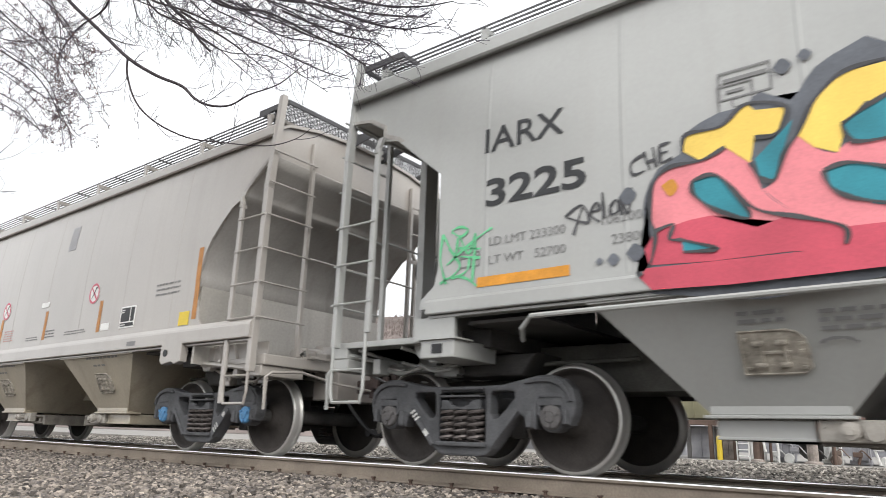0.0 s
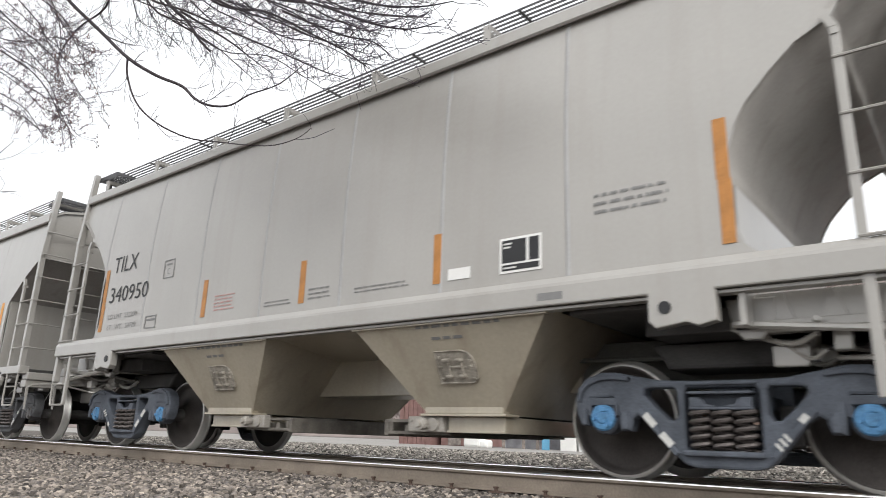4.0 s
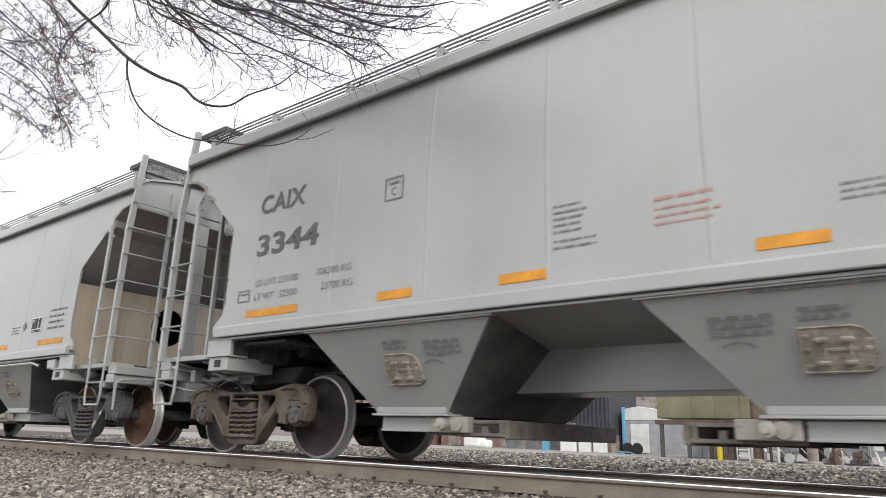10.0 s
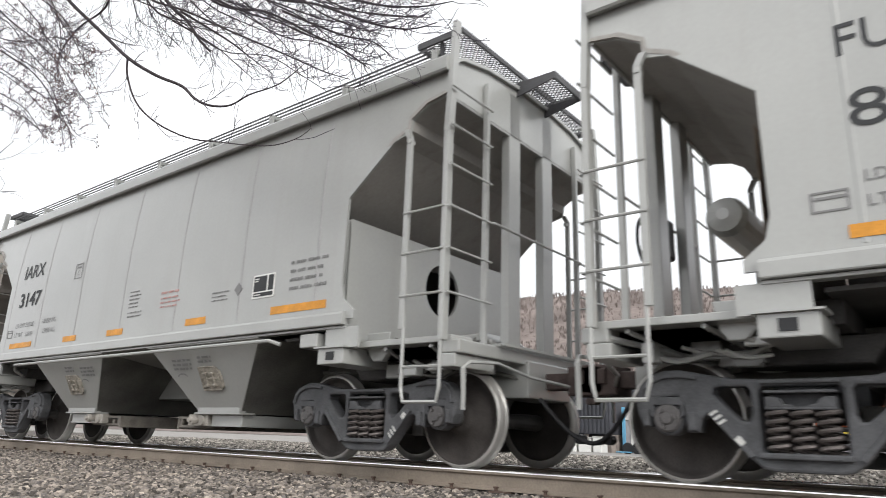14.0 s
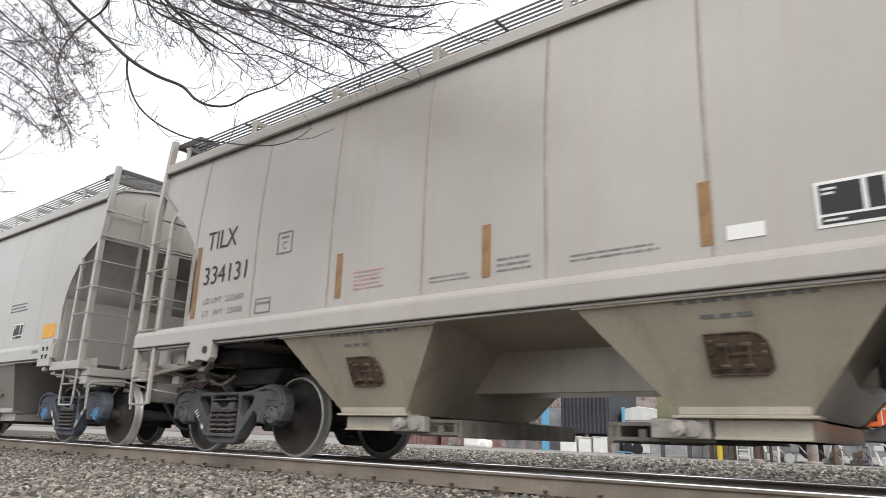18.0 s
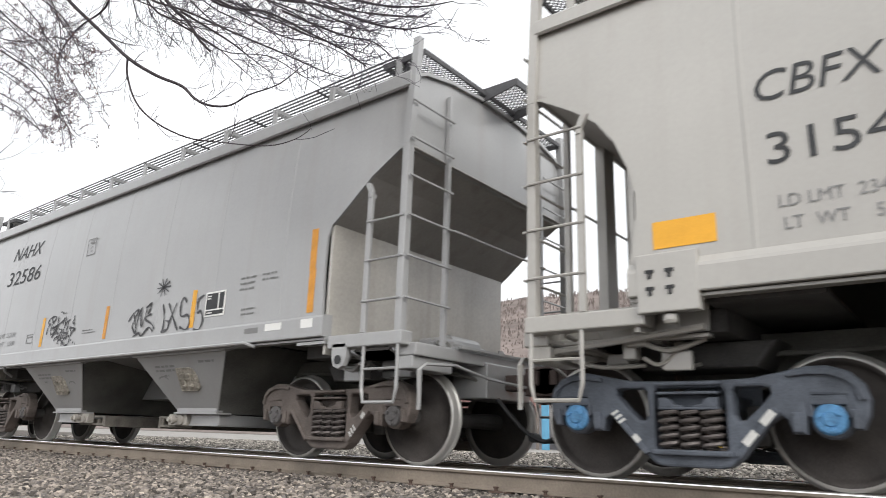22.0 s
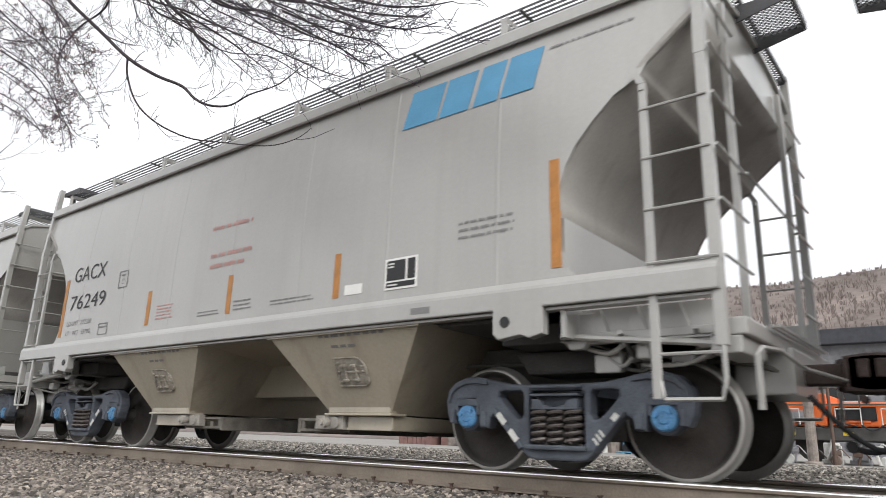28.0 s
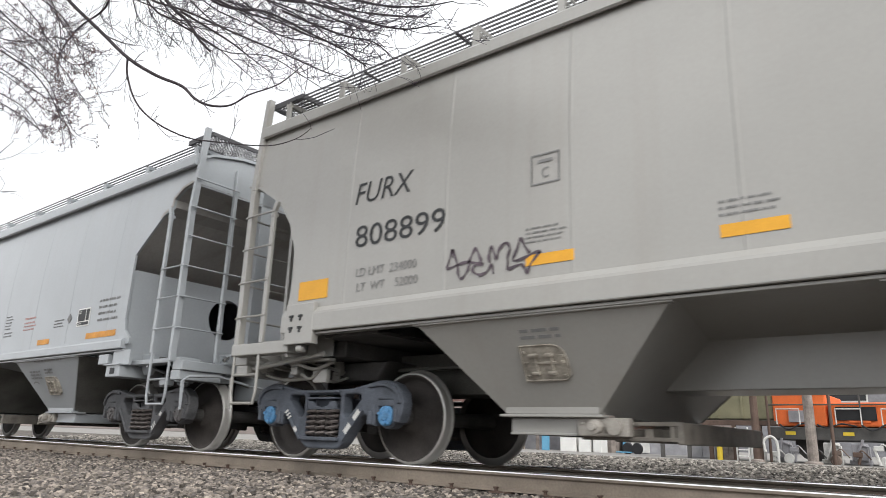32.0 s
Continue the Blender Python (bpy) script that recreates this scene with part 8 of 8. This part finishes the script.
# posts
for x, y, r, hgt, ink, lab in ((-4.42, 11.4, 0.085, 2.0, "brown_post", "rusty brown steel post"), (-3.22, 11.2, 0.105, 2.3, "wood", "weathered grey wooden pole"), (-2.86, 11.6, 0.035, 2.2, "brown_post", "thin brown post"), (-4.15, 11.5, 0.03, 2.0, "brown_post", "thin brown post")):
    m = thing("post", lab + " in the gravel", "post", (x, y, GZ))
    part("shaft", ("post_shaft", x), lambda bm: tube(bm, [(0, 0, -0.05), (0.01, 0, hgt * 0.5), (0, 0, hgt)], [r * 1.08, r, r * 0.95], 12), M[ink], m)
    if r > 0.08:
        part("footing", ("post_footing", x), lambda bm: tube(bm, [(0, 0, -0.03), (0, 0, 0.06), (0, 0, 0.09)], [r * 2.0, r * 1.8, r * 1.1], 10), M["wood"], m)
m = thing("cable_hoop", "pale bent pipe rising from the gravel", "pipe", (-3.95, 11.3, GZ))
part("pipe", "hoop_pipe", lambda bm: tube(bm, spline([(0, 0, 0), (0, 0, 0.45), (-0.12, 0, 0.6), (-0.28, 0, 0.5), (-0.26, 0, 0.25)]), 0.03, 8), M["pale"], m)
m = thing("concrete_block", "pale concrete block in the gravel", "block", (-1.75, 9.8, -0.08))
bx("block", m, 0, 0.9, 0, 0.4, 0, 0.26, "pale", 0.02)

# hand truck, boxes and containers further along
m = thing("hand_truck", "blue hand truck with black tyres", "hand truck", (-9.6, 15.6, GZ))
bx("frame", m, 0.0, 0.10, 0, 0.08, 0.05, 1.5, "blue_paint", 0.01)
bx("toe_plate", m, -0.15, 0.35, -0.2, 0.1, 0.05, 0.09, "blue_paint", 0.01)
for x in (0.2, 0.52):
    part("tyre", "hand_truck_tyre", lambda bm: lathe(bm, [(0.08, -0.06), (0.17, -0.06), (0.19, 0.0), (0.17, 0.06), (0.08, 0.06)], 16), M["hose"], m, "", pose(x, -0.05, 0.19))
m = thing("grey_hut", "pale grey utility hut with a white gable", "hut", (-10.2, 17.0, GZ))
bx("wall", m, 0, 2.2, 0, 2.0, 0, 1.1, "grey_panel", 0.02)
part("gable", "hut_gable", lambda bm: prism(bm, [(0, 1.12), (2.2, 1.12), (2.2, 1.35), (0.6, 1.6), (0, 1.5)], 0.0, 2.0, 0.02), M["pale"], m)
bx("door", m, 0.3, 0.95, -0.03, 0.0, 0.05, 1.0, "pale", 0.01)
m = thing("shipping_container", "dark blue-grey corrugated container", "container", (-12.3, 16.4, GZ))
bx("shell", m, 0, 1.9, 0.04, 2.4, 0.62, 2.3, "roof_dark", 0.02)
for i in range(12):
    bx("corrugation", m, 0.05 + 0.155 * i, 0.13 + 0.155 * i, 0.0, 0.04, 0.66, 2.26, "roof_dark", 0.01)
for x in (0.0, 0.9, 1.75):
    bx("support", m, x, x + 0.15, 0.1, 2.3, 0.0, 0.62, "wood", 0.01)
for i, (x, w, hh) in enumerate(((-12.0, 0.6, 0.5), (-11.3, 0.45, 0.48), (-10.75, 0.3, 0.5))):
    m = thing("storage_tote", "white plastic storage tote", "tote", (x, 15.8, GZ), "storage totes")
    bx("shell", m, 0, w, 0, 0.5, 0, hh, "white", 0.02)
    bx("lid", m, -0.02, w + 0.02, -0.02, 0.52, hh, hh + 0.04, "pale", 0.01)
m = thing("blue_door_panel", "pale blue door panel leaning on a hut", "panel", (-12.8, 15.9, GZ))
bx("panel", m, 0, 0.3, 0, 0.05, 0, 1.6, "blue_paint", 0.01)

# open timber shelter with a rust-red roof
m = thing("timber_shelter", "open timber shelter with a rust-red roof", "shelter", (-15.9, 16.5, GZ))
for x in (0.0, 1.0, 1.9, 2.5):
    bx("post", m, x, x + 0.1, 0, 0.1, 0, 1.9, "wood", 0.008)
part("roof", "shelter_roof", lambda bm: prism(bm, [(-0.2, 1.5), (0.6, 2.1), (1.6, 2.1), (1.6, 1.35), (-0.2, 1.3)], -0.3, 2.0, 0.02), M["red_shed"], m)
for z in (0.55, 1.05):
    bx("rail", m, 0, 2.6, -0.02, 0.02, z, z + 0.1, "wood", 0.006)
bx("back_wall", m, 0, 2.6, 1.8, 1.9, 0, 1.6, "grey_panel", 0.01)
m = thing("white_sack", "crumpled white sack on the gravel", "sack", (-16.1, 15.6, GZ))
part("sack", "sack", lambda bm: (box(bm, 0, 0.8, 0, 0.5, 0, 0.5, 0.12), box(bm, 0.5, 1.1, 0.05, 0.5, 0, 0.32, 0.1)), M["white"], m)

# red sheds
m = thing("red_shed", "faded red-brown sided shed", "shed", (-21.5, 18.0, GZ))
bx("wall", m, 0, 1.9, 0, 3.0, 0, 2.4, "red_shed", 0.01)
for i in range(7):
    bx("siding_board", m, 0.02 + 0.27 * i, 0.26 + 0.27 * i, -0.03, 0.0, 0.02, 2.38, "red_shed", 0.006)
part("roof", "shed_roof", lambda bm: prism(bm, [(-0.2, 2.4), (2.1, 2.4), (0.95, 3.1)], -0.2, 3.2, 0.02), M["roof_dark"], m)
m = thing("red_shed", "small faded red shed with a plank door", "shed", (-19.2, 18.2, GZ))
bx("wall", m, 0, 1.5, 0, 2.6, 0, 2.2, "red_shed", 0.01)
bx("door", m, 0.4, 1.1, -0.03, 0.0, 0.05, 1.9, "wood", 0.01)
part("roof", "shed_roof_small", lambda bm: prism(bm, [(-0.15, 2.2), (1.65, 2.2), (0.75, 2.8)], -0.2, 2.8, 0.02), M["red_shed"], m)

# long depot building with a dark roof edge
m = thing("depot_building", "long grey depot with a dark overhanging roof", "building", (-15.5, 46.0, -0.1))
bx("wall", m, 0.6, 45, 0.8, 18, 0, 7.3, "wall_grey", 0.0)
bx("roof", m, 0, 46, 0, 19, 7.3, 8.35, "roof_dark", 0.05)
for i in range(9):
    bx("window", m, 2.5 + 4.6 * i, 4.6 + 4.6 * i, 0.74, 0.8, 3.6, 5.4, "black", 0.0)
    bx("window_frame", m, 2.4 + 4.6 * i, 4.7 + 4.6 * i, 0.77, 0.795, 3.5, 5.5, "pale", 0.0)
for x, hh, w in ((5.2, 0.75, 0.38), (-0.4, 1.0, 0.12), (1.6, 0.6, 0.1), (14.0, 0.9, 0.4)):
    bx("roof_vent", m, max(x, 0.1), max(x, 0.1) + w, 2, 2 + w, 8.35, 8.35 + hh, "white", 0.02)

# ---------------------------------------------------------------- wooded hills
def ridge(x):
    return 52.5 + 5.5 * math.sin(x * 0.013 + 0.6) + 2.5 * math.sin(x * 0.041) - 0.055 * (x + 60)


def build_hill():
    bm = bmesh.new()
    xs = [-700 + 14 * i for i in range(86)]
    ys = [70, 90, 115, 145, 175, 200, 230, 270]
    grid = []
    for x in xs:
        row = []
        for j, y in enumerate(ys):
            k = min(1.0, (y - 70) / 130)
            z = -0.1 + (ridge(x) - 4) * k ** 1.25 + 1.5 * noise.noise((x * 0.05, y * 0.05, 1.0)) * (k > 0)
            row.append(bm.verts.new((x, y, z)))
        grid.append(row)
    for i in range(len(xs) - 1):
        for j in range(len(ys) - 1):
            bm.faces.new((grid[i][j], grid[i + 1][j], grid[i + 1][j + 1], grid[i][j + 1]))
    me = bpy.data.meshes.new("hill")
    bm.to_mesh(me)
    bm.free()
    me.materials.append(M["hill"])
    for p in me.polygons:
        p.use_smooth = True
    tagged(new("hill", me), "brown leafless wooded hillside", "hill", kind="structure")
    # bare trees over the slope: slim crowns of several upright shards
    rng = random.Random(77)
    V, Fc = [], []
    for _ in range(14000):
        x, y = rng.uniform(-330, 60), rng.uniform(75, 205)
        k = min(1.0, (y - 70) / 130)
        z = -0.1 + (ridge(x) - 4) * k ** 1.25
        hgt = rng.uniform(0.9, 1.9)
        for _s in range(5):
            a = rng.uniform(0, 6.28)
            dx, dy = math.cos(a), math.sin(a)
            w = rng.uniform(0.04, 0.10)
            tx, tz = rng.gauss(0, 0.28), hgt * rng.uniform(0.6, 1.0)
            b = len(V)
            V += [(x - dx * w * 0.4, y - dy * w, z - 0.5), (x + dx * w * 0.4, y + dy * w, z - 0.5), (x + tx + w, y, z + tz * 0.7), (x + tx * 1.2, y, z + tz), (x + tx - w, y, z + tz * 0.65)]
            Fc += [(b, b + 1, b + 2, b + 3, b + 4)]
    me = bpy.data.meshes.new("far_woods")
    me.from_pydata(V, [], Fc)
    me.materials.append(M["hill_tree"])
    tagged(new("far_woods", me), "leafless grey-brown woods on the hillside", "woods", kind="stuff")


build_hill()


def build_bank():
    """Unseen bank added behind the camera: closes the place, holds back low sky light."""
    bm = bmesh.new()
    xs = [-260 + 10 * i for i in range(53)]
    prof = [(-16, -0.3), (-24, 0.4), (-40, 1.2), (-60, 2.4), (-90, 4.0), (-140, 6.0)]
    grid = [[bm.verts.new((x, y, z * (0.85 + 0.3 * noise.noise((x * 0.06, y * 0.1, 4.0))) if z > 0 else z)) for y, z in prof] for x in xs]
    for i in range(len(xs) - 1):
        for j in range(len(prof) - 1):
            bm.faces.new((grid[i][j], grid[i][j + 1], grid[i + 1][j + 1], grid[i + 1][j]))
    me = bpy.data.meshes.new("unseen_bank")
    bm.to_mesh(me)
    bm.free()
    me.materials.append(M["hill"])
    tagged(new("unseen_bank", me), "unseen brown bank added behind the camera to cut low sky light", "bank", kind="structure")


build_bank()

# ---------------------------------------------------------------- motion
SPEED_T = [0.0, 3.0, 6.0, 8.0, 12.0, 22.0, 26.0, 30.0, 32.0]
SPEED_V = [4.70, 4.70, 4.69, 4.62, 4.62, 4.65, 4.60, 4.555, 4.53]


def gone(t):
    """How far the train has moved since 6 s."""
    a = np.linspace(6.0, t, 241)
    v = np.interp(a, SPEED_T, SPEED_V)
    return float(((v[1:] + v[:-1]) / 2).sum() * (a[1] - a[0]))


def motions():
    for car, centre in CARS:
        walk(car, [(t, pose(centre + gone(t), 0, 0)) for t in [0.5 * i for i in range(65)]])
    steps = [(0.1 * i, math.degrees(gone(0.1 * i) / 0.457)) for i in range(321)]
    for ws, x in WHEELSETS:
        walk(ws, [(t, pose(x, 0, 0.457, 0, a, 0)) for t, a in steps])


motions()
